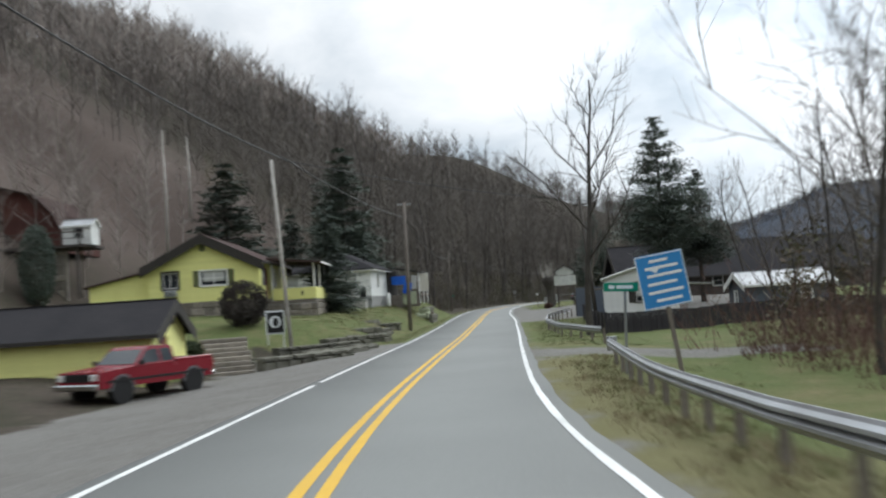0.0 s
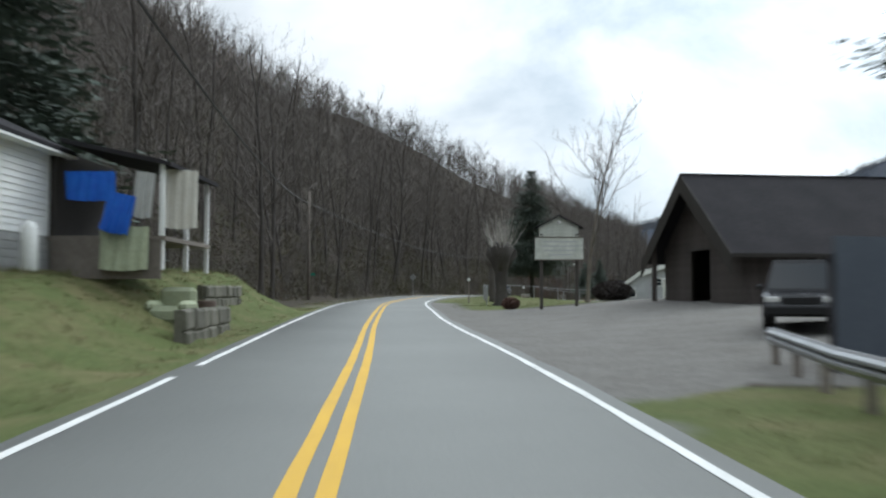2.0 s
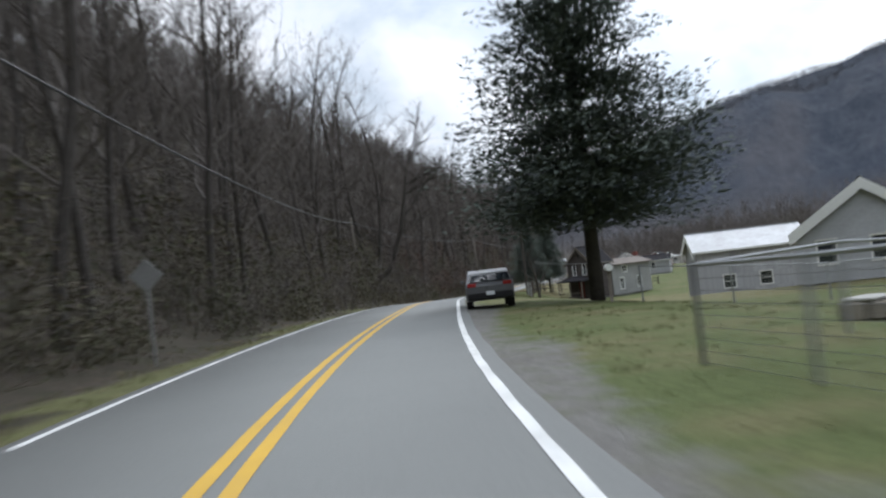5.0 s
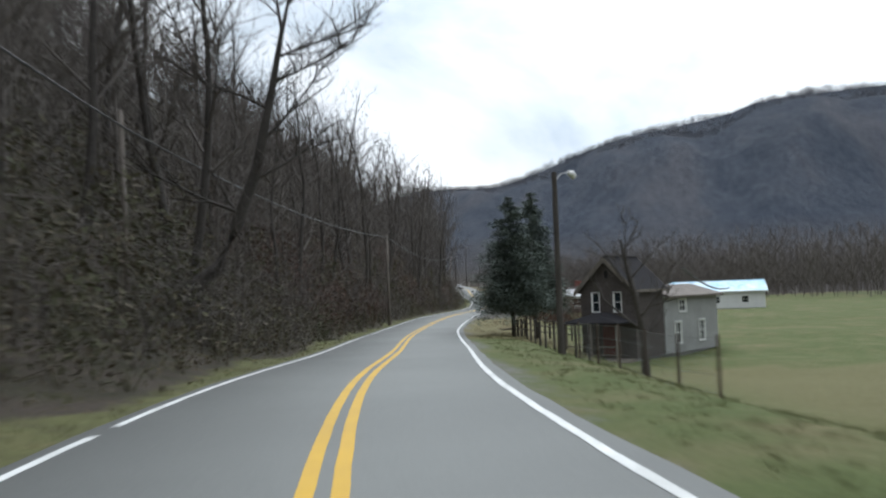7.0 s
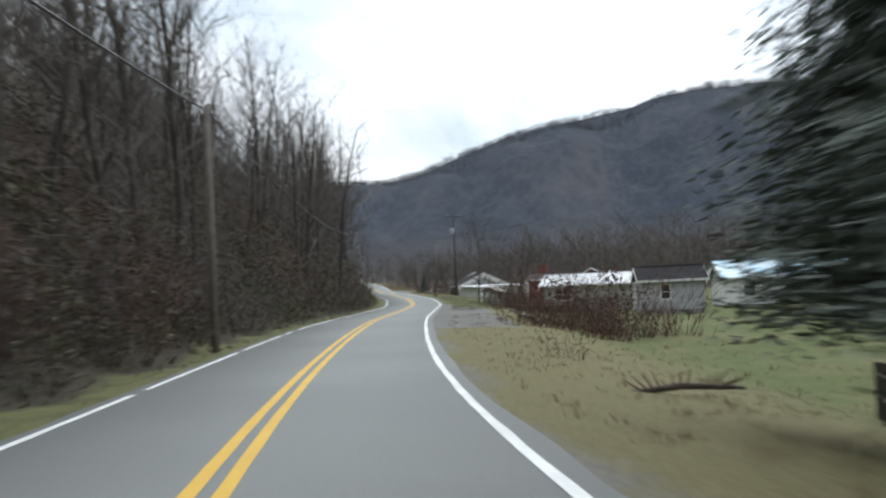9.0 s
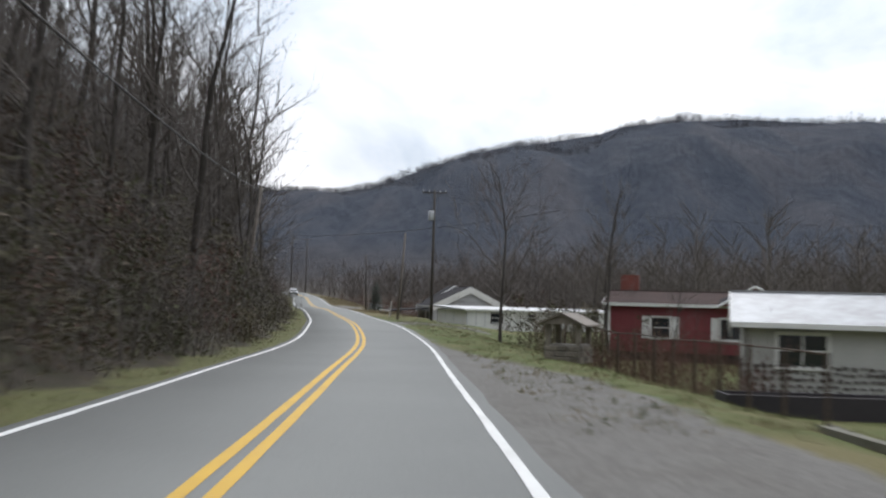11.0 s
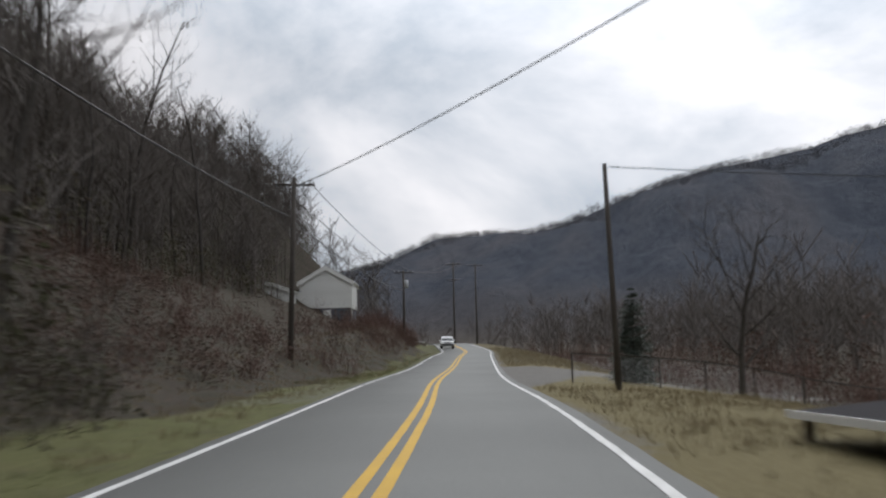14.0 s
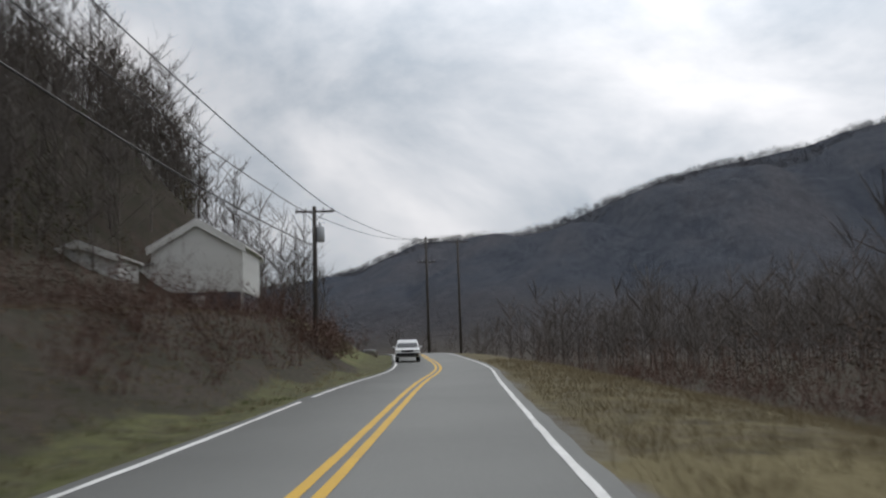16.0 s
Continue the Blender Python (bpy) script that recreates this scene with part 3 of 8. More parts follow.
def build_ground():
    """One sheet from the verge to the ridges, finest beside the road."""
    turn = radians(-22)
    ca, sa = math.cos(turn), math.sin(turn)
    def steps(near, step, far, grow):
        out, d, x = list(np.arange(near[0], near[1], step)), step, near[1]
        up = []
        while x < far[1]:
            up.append(x)
            d *= grow
            x += d
        d, x, dn = step, near[0], []
        while x > far[0]:
            d *= grow
            x -= d
            dn.append(x)
        return np.array(dn[::-1] + out + up)
    a = steps((-110, 80), 1.25, (-900, 1900), 1.09)
    b = steps((-30, 560), 2.0, (-700, 2000), 1.12)
    A, B = np.meshgrid(a, b)
    x = (A * ca - B * sa).ravel()
    y = (A * sa + B * ca).ravel()
    z, s, u = land(x, y)
    n, m = len(b), len(a)
    i = np.arange(n * m).reshape(n, m)
    f = np.stack([i[:-1, :-1], i[:-1, 1:], i[1:, 1:], i[1:, :-1]], -1).reshape(-1, 4)
    me = array_mesh("ground", np.stack([x, y, z], 1), f, M_GROUND, True)
    left, right = -u, u
    r = np.hypot(x - HX, y - HY)
    wood = ease((u - 60) / 60) * (u > 0)
    foot = np.interp(s, LS, L_FOOT)
    grass = np.where(u < 0, np.where((s > 50) & (s < 118), 1.0, np.where(s <= 50, ease((left - 10) / 2) * np.where(s < 36, 0.25, 1.0), np.where(left < np.interp(s, [398, 402, 440, 470], [5.0, 7.0, 6.8, 5.7]), np.where(s > 478, 0.52, np.where(s > 400, 0.62, 0.6)), np.where((s > 530) & (s < 575) & (left < 17), 0.7, 0.05)))), 0.0)
    grass = np.where((u < 0) & (left > foot), np.maximum(0, grass - ease((left - foot) / 3)), grass)
    gr = np.where((s > 72) & (s < 112), np.where(right > 28, 0.9, 0.0), np.where(s > 425, np.where(right < 15, np.where(s > 482, 0.52, 0.8), 0.1), 0.95))
    gr = np.where((s > 62) & (s <= 76) & (right < 9), 0.75, gr)
    grass = np.where(u >= 0, gr, grass)
    grav = np.where(u < 0, ease((np.interp(s, LS, L_FLAT) - left) / 1.0) * np.where(s < 51, 1.0, np.where((s > 438) & (s < 458), 0.45, np.where((s > 116) & (s < 150), 0.45, 0.15))), 0.0)
    gr2 = np.where((s > 75) & (s < 111), ease((28 - right) / 2), 0.0)
    gr2 = np.maximum(gr2, ease(1 - np.abs(s - 35.5) / 4.5) * (right < 14))
    gr2 = np.maximum(gr2, ((s > 300) & (s < 360)) * ease((np.interp(s, [308, 340, 358], [7.6, 7.2, 3.8]) - right) / 1.2))
    gr2 = np.maximum(gr2, ((s > 443) & (s < 480)) * ease((np.interp(s, [443, 452, 462, 468, 476, 480], [3, 6, 8, 24, 22, 3]) - right) / 1.5))
    gr2 = np.maximum(gr2, np.where((s > 108) & (s < 130), ease((6 - right) / 2) * 0.8, 0.0))
    gr2 = np.maximum(gr2, ease(1 - np.abs(s - 391) / 7) * (right < 11))
    gr2 = np.maximum(gr2, ((s > 152) & (s < 196)) * 0.62 * ease((4.7 - right) / 0.9))
    gr2 = np.maximum(gr2, 0.55 * ease((4.2 - right) / 0.8))
    grav = np.where(u >= 0, gr2, grav)
    dry = np.where(u >= 0, np.where(s > 415, 0.9, np.where((s > 257) & (s < 330), 0.75 * ease((13 - right) / 5), np.where((s > 195) & (s <= 257), 0.6 * ease((right - 10) / 6), np.where((s < 32), 0.6 * ease((6.5 - right) / 2), 0.0)))), np.where(s > 430, 0.3, np.where(s > 118, 0.35, 0.0)))
    col = np.stack([grass, grav, wood, dry], 1)
    leaf = np.where(u < 0, ease((left - foot) / 12) * ease((135 - s) / 30), 0.0)
    me.attributes.new("leaf_cover", "FLOAT", "POINT").data.foreach_set("value", leaf.astype(np.float32))
    at = me.color_attributes.new("zone", "FLOAT_COLOR", "POINT")
    at.data.foreach_set("color", col.astype(np.float32).ravel())
    return tagged(new("ground", me), "grassy verges, gravel pull-offs and wooded slopes of a winter valley", "ground", kind="structure")


build_ground()


# the paint is not laid evenly: offsets of the centre and right edge lines along the road
DRIFT_S = [0, 30, 60, 74, 98, 150, 215, 262, 345, 420, 640]
CENTRE_DRIFT = [-0.28, -0.24, -0.22, -0.18, -0.05, 0.03, 0.08, -0.03, -0.03, -0.08, -0.12]
RIGHT_DRIFT = [-0.1, -0.02, 0.06, 0.05, -0.32, -0.38, -0.2, -0.1, -0.1, -0.05, 0.0]


def ribbon(name, u0, u1, s0, s1, dz, material, step=2.0, thick=0.0, wob=0.0, drift=()):
    s = np.arange(s0, s1 + 0.01, step)
    i = [int(np.argmin(abs(RS - a))) for a in s]
    c, t = RC[i], RT[i]
    rng = np.random.RandomState(int(abs(u0) * 100) + 3)
    w = wob * rng.uniform(-1, 1, (len(s), 2))
    if len(drift):
        w += np.interp(s, DRIFT_S, drift)[:, None] * np.array([1 if u0 > -1 else 0, 1])
    off = lambda u, k: np.stack([c[:, 0] + t[:, 1] * (u + w[:, k]), c[:, 1] - t[:, 0] * (u + w[:, k]), c[:, 2] + dz], 1)
    a, b = off(u0, 0), off(u1, 1)
    g = Geo()
    n = len(s)
    g.v = [tuple(p) for p in a] + [tuple(p) for p in b]
    g.f = [(k, n + k, n + k + 1, k + 1) for k in range(n - 1)]
    if thick:
        lo = np.array([0, 0, thick])
        g.v += [tuple(p - lo) for p in a] + [tuple(p - lo) for p in b]
        g.f += [(k, k + 1, 2 * n + k + 1, 2 * n + k) for k in range(n - 1)] + [(n + k + 1, n + k, 3 * n + k, 3 * n + k + 1) for k in range(n - 1)]
    me = g.mesh(name, True)
    me.materials.append(material)
    return new(name, me)


tagged(ribbon("road", -3.15, 3.2, -75, 640, 0.03, M_ASPHALT, 2.0, 0.12, 0.04, RIGHT_DRIFT), "grey worn two-lane asphalt road with crumbling edges", "road", kind="structure")
for u in (-0.14, 0.14):
    tagged(ribbon("centre_line", u - 0.075, u + 0.075, -75, 640, 0.036, M_YELLOW_LINE, 1.0, 0, 0.006, CENTRE_DRIFT), "solid yellow centre line painted on asphalt", "road marking", kind="structure")
rl = random.Random(5)
s = -75.0
while s < 640:
    ln = rl.uniform(25, 60) if not 225 < s < 300 else rl.choice((2, 3, 5, 8))
    tagged(ribbon("edge_line", -2.95, -2.82, s, min(s + ln, 640), 0.036, M_WHITE_LINE, 1.0, 0, 0.012), "worn white edge line painted on asphalt", "road marking", kind="structure")
    s += ln + (rl.uniform(0.3, 0.8) if not 225 < s < 300 else rl.uniform(0.5, 2.0))
tagged(ribbon("edge_line", 2.81, 2.94, -75, 640, 0.036, M_WHITE_LINE, 1.0, 0, 0.012, RIGHT_DRIFT), "white edge line painted on asphalt", "road marking", kind="structure")

# ---- plants ----
def prisms(seg, n=3):
    """Tapered n-sided rods from rows of p0, p1, r0, r1."""
    seg = np.asarray(seg, float)
    p0, p1, r0, r1 = seg[:, :3], seg[:, 3:6], seg[:, 6], seg[:, 7]
    d = p1 - p0
    d /= np.linalg.norm(d, axis=1)[:, None] + 1e-9
    h = np.where(np.abs(d[:, 2:3]) < 0.9, [[0.0, 0.0, 1.0]], [[1.0, 0.0, 0.0]])
    a = np.cross(d, h)
    a /= np.linalg.norm(a, axis=1)[:, None]
    b = np.cross(d, a)
    w = 2 * np.pi * np.arange(n) / n
    ring = a[:, None] * np.cos(w)[None, :, None] + b[:, None] * np.sin(w)[None, :, None]
    v = np.concatenate([p0[:, None] + ring * r0[:, None, None], p1[:, None] + ring * r1[:, None, None]], 1).reshape(-1, 3)
    k = 2 * n * np.arange(len(seg))[:, None]
    j = np.arange(n)
    f = np.stack([k + j, k + n + j, k + n + (j + 1) % n, k + (j + 1) % n], -1).reshape(-1, 4)
    return v, f


def tree_rods(seed, height, spread=0.32, first=0.35, limbs=12, subs=5, twigs=3, girth=0.0095, fork=0.0, lean=0.0):
    """Trunk rods and branch rods of a leafless tree that stands at the origin."""
    rng = random.Random(seed)
    trunk, rods = [], []
    p, r = Vector((0, 0, -0.4)), height * girth
    d = Vector((rng.uniform(-1, 1) * (0.03 + lean), rng.uniform(-1, 1) * (0.03 + lean), 1)).normalized()
    line, n = [(p.copy(), r * 1.5)], 9
    for i in range(n):
        p = p + d * height / n
        d = (d + Vector((rng.uniform(-0.13, 0.13), rng.uniform(-0.13, 0.13), 0.04))).normalized()
        line.append((p.copy(), r * (1 - 0.9 * (i + 1) / n) ** 0.8 + 0.008))
    for a, b in zip(line, line[1:]):
        trunk.append((*a[0], *b[0], a[1], b[1]))

    def branch(p, d, ln, r, level):
        k = 3 if level == 1 else 2
        for i in range(k):
            q = p + d * ln / k
            rods.append((*p, *q, r * (1 - 0.75 * i / k), r * (1 - 0.75 * (i + 1) / k)))
            d = (d + Vector((rng.uniform(-0.25, 0.25), rng.uniform(-0.25, 0.25), rng.uniform(-0.02, 0.28)))).normalized()
            if level < 3:
                for _ in range((subs, twigs)[level - 1] // k + (rng.random() < 0.5)):
                    w = rng.uniform(0, 2 * math.pi)
                    c = d.cross(Vector((math.cos(w), math.sin(w), 0.3))).normalized()
                    e = (d * rng.uniform(0.5, 0.9) + c * rng.uniform(0.4, 0.8) + Vector((0, 0, 0.2))).normalized()
                    branch(p + (q - p) * rng.random(), e, ln * rng.uniform(0.35, 0.6), max(r * 0.45, 0.009), level + 1)
            p = q

    for i in range(limbs):
        h = first + (0.97 - first) * (i + rng.random()) / limbs
        x = h * n
        j = min(int(x), n - 1)
        a = line[j][0].lerp(line[j + 1][0], x - j)
        w = i * 2.4 + rng.uniform(-0.5, 0.5)
        up = rng.uniform(0.5, 1.1) + h * 0.6
        e = Vector((math.cos(w), math.sin(w), up)).normalized()
        branch(a, e, height * spread * (1.15 - 0.75 * h) * rng.uniform(0.7, 1.25), max(line[j][1] * 0.45, 0.02), 1)
    return np.array(trunk), np.array(rods)


def blades(seg, seed=0, wide=1.25):
    """Flat tapered twigs: one triangle for a fine one, two for a stout one."""
    seg = np.asarray(seg, float)
    rng = np.random.RandomState(seed)
    p0, p1, r0, r1 = seg[:, :3], seg[:, 3:6], seg[:, 6:7] * wide, seg[:, 7:8] * wide
    d = p1 - p0
    d /= np.linalg.norm(d, axis=1)[:, None] + 1e-9
    a = np.cross(d, rng.normal(size=d.shape) * [1, 1, 0.35])
    a /= np.linalg.norm(a, axis=1)[:, None] + 1e-9
    n = len(seg)
    v = np.stack([p0 - a * r0, p0 + a * r0, p1 + a * r1, p1 - a * r1], 1).reshape(-1, 3)
    k = 4 * np.arange(n)[:, None]
    f = k + np.array([[0, 1, 2]])
    stout = (seg[:, 6] > 0.02)[:, None]
    return v, np.concatenate([f, (k + np.array([[0, 2, 3]]))[stout[:, 0]]])


def joined(*pieces):
    """Arrays of vertices and faces joined, all as triangles."""
    vs, fs, k = [], [], 0
    for v, f in pieces:
        if f.shape[1] == 4:
            f = np.concatenate([f[:, [0, 1, 2]], f[:, [0, 2, 3]]])
        vs.append(v)
        fs.append(f + k)
        k += len(v)
    return np.concatenate(vs), np.concatenate(fs)


def scatter(name, kinds, spots, material, label, category):
    """Many plants in one mesh. kinds: vertices and triangles; spots: rows of kind, x, y, z, turn, scale."""
    vs, fs, k = [], [], 0
    for i, x, y, z, w, sc in spots:
        v, f = kinds[int(i)]
        c, s_ = math.cos(w) * sc, math.sin(w) * sc
        q = np.stack([v[:, 0] * c - v[:, 1] * s_ + x, v[:, 0] * s_ + v[:, 1] * c + y, v[:, 2] * sc + z], 1)
        vs.append(q.astype(np.float32))
        fs.append(f + k)
        k += len(v)
    me = array_mesh(name, np.concatenate(vs), np.concatenate(fs), material)
    return tagged(new(name, me), label, category, kind="stuff")


TREES = [tree_rods(100 + i, h, sp, fi, li, su, tw) for i, (h, sp, fi, li, su, tw) in enumerate((
    (17, 0.34, 0.22, 14, 6, 4), (19, 0.32, 0.28, 15, 6, 4), (15, 0.4, 0.16, 13, 6, 4), (20, 0.3, 0.3, 15, 6, 4), (13, 0.44, 0.14, 12, 6, 4), (18, 0.36, 0.2, 14, 6, 4)))]
TREE_MESH = []
for tr, br in TREES:
    a = array_mesh("trunk", *prisms(tr, 7), M_BARK, True)
    b = array_mesh("crown", *joined(prisms(br[br[:, 6] > 0.03], 3), blades(br[br[:, 6] <= 0.03], 7)), M_TWIG)
    TREE_MESH.append((a, b))


def bare_tree(k, x, y, sc=1.0, turn=0.0, label="tall leafless grey-brown hardwood on the leaf-covered slope", dz=0.0, lean=(0, 0), group="trees on the slope"):
    t = thing("tree", label, "tree", pose(x, y, at_land(x, y) + dz, lean[0], lean[1], turn) @ Matrix.Scale(sc, 4), group)
    part("trunk", TREE_MESH[k][0], M_BARK, t)
    part("crown", TREE_MESH[k][1], M_TWIG, t)
    return t


# trees along the foot of the slope, one by one
rt = random.Random(11)
s = 116.0
while s < 432:
    u = -rt.uniform(8.6, 17) if s < 145 else -rt.uniform(7.2, 16)
    q, _ = beside(s, u)
    bare_tree(rt.randrange(6), q.x, q.y, rt.uniform(0.8, 1.15), rt.uniform(0, 360), lean=(rt.uniform(-4, 4), rt.uniform(-3, 5)))
    s += rt.uniform(2.0, 3.8)

for k in range(62):
    if k < 18:
        q, _h = beside(rt.uniform(396, 434), -rt.uniform(9, 20))
    else:
        q, _h = beside(rt.uniform(424, 505), -rt.uniform(25, 42))
    bare_tree(rt.randrange(6), q.x, q.y, rt.uniform(0.75, 1.05), rt.uniform(0, 360), lean=(rt.uniform(-4, 4), rt.uniform(-3, 5)))

for k in range(22):
    q, _h = beside(rt.uniform(404, 440), -rt.uniform(10, 26)) if k < 14 else beside(rt.uniform(432, 492), -rt.uniform(24, 36))
    bare_tree(rt.randrange(6), q.x, q.y, rt.uniform(1.05, 1.4), rt.uniform(0, 360), lean=(rt.uniform(-4, 4), rt.uniform(-3, 5)))

# the woods further up the slope
spots = []
while len(spots) < 90:
    s, up = rt.uniform(108, 470), rt.uniform(6, 58)
    ft = float(np.interp(s, LS, L_FOOT))
    q, _ = beside(s, -(ft + up))
    if 425 < s and up < 26:
        continue
    spots.append((rt.randrange(6), q.x, q.y, at_land(q.x, q.y) - 0.2, rt.uniform(0, 6.28), rt.uniform(0.65, 1.0)))
scatter("slope_woods", [joined(prisms(t, 3), blades(b, 3)) for t, b in TREES], spots, M_TWIG, "dense leafless hardwoods covering the steep slope", "woods")

# saplings that fill the space between the trunks
SAPLING = []
for i in range(8):
    rods = []
    for k in range(3):
        p, h = Vector((rt.uniform(-1, 1), rt.uniform(-1, 1), -0.2)), rt.uniform(2.5, 7.5)
        d = Vector((rt.uniform(-0.35, 0.35), rt.uniform(-0.35, 0.35), 1)).normalized()
        for g in range(3):
            e = p + d * h / 3
            rods.append((*p, *e, 0.024 - 0.006 * g, 0.018 - 0.005 * g))
            for j in range(6):
                c = p.lerp(e, rt.random())
                w = rt.uniform(0, 6.28)
                f = c + Vector((math.cos(w), math.sin(w), rt.uniform(-0.1, 1.1))) * rt.uniform(0.5, 1.5)
                rods.append((*c, *f, 0.011, 0.004))
                q = c.lerp(f, 0.6)
                rods.append((*q, *(q + Vector((rt.uniform(-0.6, 0.6), rt.uniform(-0.6, 0.6), rt.uniform(-0.1, 0.6)))), 0.008, 0.003))
            d = (d + Vector((rt.uniform(-0.4, 0.4), rt.uniform(-0.4, 0.4), 0.1))).normalized()
            p = e
    SAPLING.append(blades(rods, i, 1.4))
spots = []
while len(spots) < 1250:
    s, up = rt.uniform(108, 440), rt.uniform(-0.5, 40) if len(spots) > 850 else rt.uniform(-0.5, 12)
    ft = float(np.interp(s, LS, L_FOOT))
    q, _ = beside(s, -(ft + up))
    spots.append((rt.randrange(6), q.x, q.y, at_land(q.x, q.y), rt.uniform(0, 6.28), rt.uniform(0.6, 1.2)))
scatter("sapling_thicket", SAPLING, spots, M_TWIG, "dense leafless saplings and vines between the trunks", "woods")

# far woods: thinner trees with fewer, stouter twigs
FAR = []
for i in range(14):
    near = i > 6
    h = 12.0 + i % 7
    tip = Vector((rt.uniform(-0.8, 0.8), rt.uniform(-0.8, 0.8), h * 0.92))
    rods = [(0, 0, h * 0.5, *tip, 0.07, 0.015)]
    for k in range(18 if near else 15):
        w, b = rt.uniform(0, 6.28), rt.uniform(0.14, 0.85)
        p = tip * b
        d = Vector((math.cos(w), math.sin(w), rt.uniform(0.6, 1.5))).normalized()
        e = p + d * h * rt.uniform(0.16, 0.3) * (1.25 - b * 0.6)
        rods.append((*p, *e, 0.05, 0.02))
        for _ in range(9 if near else 7):
            c = p.lerp(e, rt.uniform(0.2, 1.0))
            f = (d + Vector((rt.uniform(-1, 1), rt.uniform(-1, 1), rt.uniform(-0.2, 0.9)))).normalized()
            rods.append((*c, *(c + f * rt.uniform(0.9, 2.2)), 0.018, 0.006))
    FAR.append(joined(prisms([(0, 0, -0.5, *(tip * 0.55), 0.11, 0.06)], 3), blades(rods, i, 1.1 if near else 1.65)))
spots = []
while len(spots) < 3600:
    s, up = rt.uniform(-10, 260), rt.uniform(2, 190) if rt.random() < 0.6 else rt.uniform(30, 130)
    if s > 105 and up < 45:
        continue
    ft = float(np.interp(s, LS, L_FOOT))
    q, _ = beside(s, -(ft + up))
    spots.append((rt.randrange(7, 14) if up < 45 and s < 115 else rt.randrange(7), q.x, q.y, at_land(q.x, q.y) - 0.3, rt.uniform(0, 6.28), rt.uniform(0.6, 1.0)))
scatter("hill_woods", FAR, spots, M_HILL_TWIG, "leafless grey-brown woods on the hillside behind the houses", "woods")
spots = []
while len(spots) < 450:
    s, up = rt.uniform(255, 640), rt.uniform(38, 120)
    ft = float(np.interp(s, LS, L_FOOT))
    q, _ = beside(s, -(ft + up))
    spots.append((rt.randrange(7), q.x, q.y, at_land(q.x, q.y) - 0.3, rt.uniform(0, 6.28), rt.uniform(0.6, 1.0)))
while len(spots) < 1050:
    s, up = rt.uniform(430, 610), rt.uniform(9, 50)
    if s < 515 and up < 14:
        continue
    ft = float(np.interp(s, LS, L_FOOT))
    q, _ = beside(s, -(ft + up))
    spots.append((rt.randrange(7, 14), q.x, q.y, at_land(q.x, q.y) - 0.3, rt.uniform(0, 6.28), rt.uniform(0.6, 1.0)))
while len(spots) < 1750:
    q, _ = beside(rt.uniform(425, 615), -rt.uniform(24, 62)) if rt.random() < 0.75 else beside(rt.uniform(566, 650), -rt.uniform(9, 34))
    spots.append((rt.randrange(7, 14), q.x, q.y, at_land(q.x, q.y) - 0.3, rt.uniform(0, 6.28), rt.uniform(0.6, 0.95)))
spots = [q for q in spots if math.hypot(q[1] - 168.5, q[2] - 515.5) > 6.8]
scatter("ridge_woods", FAR, spots, M_TWIG, "leafless dark woods on the slope above the bank", "woods")

# thinner trees that close the slope above the roadside trunks
spots = []
while len(spots) < 1050:
    s, up = rt.uniform(106, 440), rt.uniform(4, 55)
    if (420 < s and up < 26) or (s > 300 and rt.random() < 0.6):
        continue
    q, _ = beside(s, -(float(np.interp(s, LS, L_FOOT)) + up))
    spots.append((rt.randrange(7, 14), q.x, q.y, at_land(q.x, q.y) - 0.3, rt.uniform(0, 6.28), rt.uniform(0.6, 1.0)))
scatter("slope_thicket", FAR, spots, M_TWIG, "close-grown leafless young trees on the steep slope", "woods")


def leaf_clump(seed, high, wide, leaves, size):
    """A loose heap of small leaves on thin stems."""
    rng = np.random.RandomState(seed)
    w, q, h = rng.uniform(0, 6.283, leaves), rng.uniform(0, 1, leaves) ** 0.6, rng.uniform(0, 1, leaves) ** 0.8
    c = np.stack([np.cos(w) * q * wide * (1.15 - 0.7 * h), np.sin(w) * q * wide * (1.15 - 0.7 * h), h * high], 1)
    a = rng.normal(size=(leaves, 3))
    a /= np.linalg.norm(a, axis=1)[:, None]
    b = np.cross(a, rng.normal(size=(leaves, 3)))
    b /= np.linalg.norm(b, axis=1)[:, None]
    a, b = a * size * rng.uniform(0.6, 1.4, (leaves, 1)), b * size * rng.uniform(0.6, 1.1, (leaves, 1))
    v = np.stack([c - a, c + b, c + a], 1).reshape(-1, 3)
    f = np.arange(3 * leaves).reshape(-1, 3)
    k = max(5, leaves // 10)
    stem = np.concatenate([np.zeros((k, 2)), np.full((k, 1), -0.1), c[:k] * 1.05, np.full((k, 1), 0.012), np.full((k, 1), 0.005)], 1)
    return joined((v, f), blades(stem, seed, 1.3))


CLUMP = [leaf_clump(200 + i, h, w, n, z) for i, (h, w, n, z) in enumerate(((1.2, 1.1, 84, 0.08), (2.0, 1.3, 92, 0.1), (3.2, 1.4, 96, 0.12), (4.4, 1.5, 98, 0.14)))]
spots = []
while len(spots) < 2000:
    s, near = rt.uniform(110, 436), rt.random() < 0.5
    up = rt.uniform(-1.3, 4) if near else rt.uniform(3, 26)
    q, _ = beside(s, -(float(np.interp(s, LS, L_FOOT)) + up))
    spots.append((rt.randrange(2) if up < 0.5 else rt.randrange(4), q.x, q.y, at_land(q.x, q.y), rt.uniform(0, 6.28), rt.uniform(0.55, 1.15)))
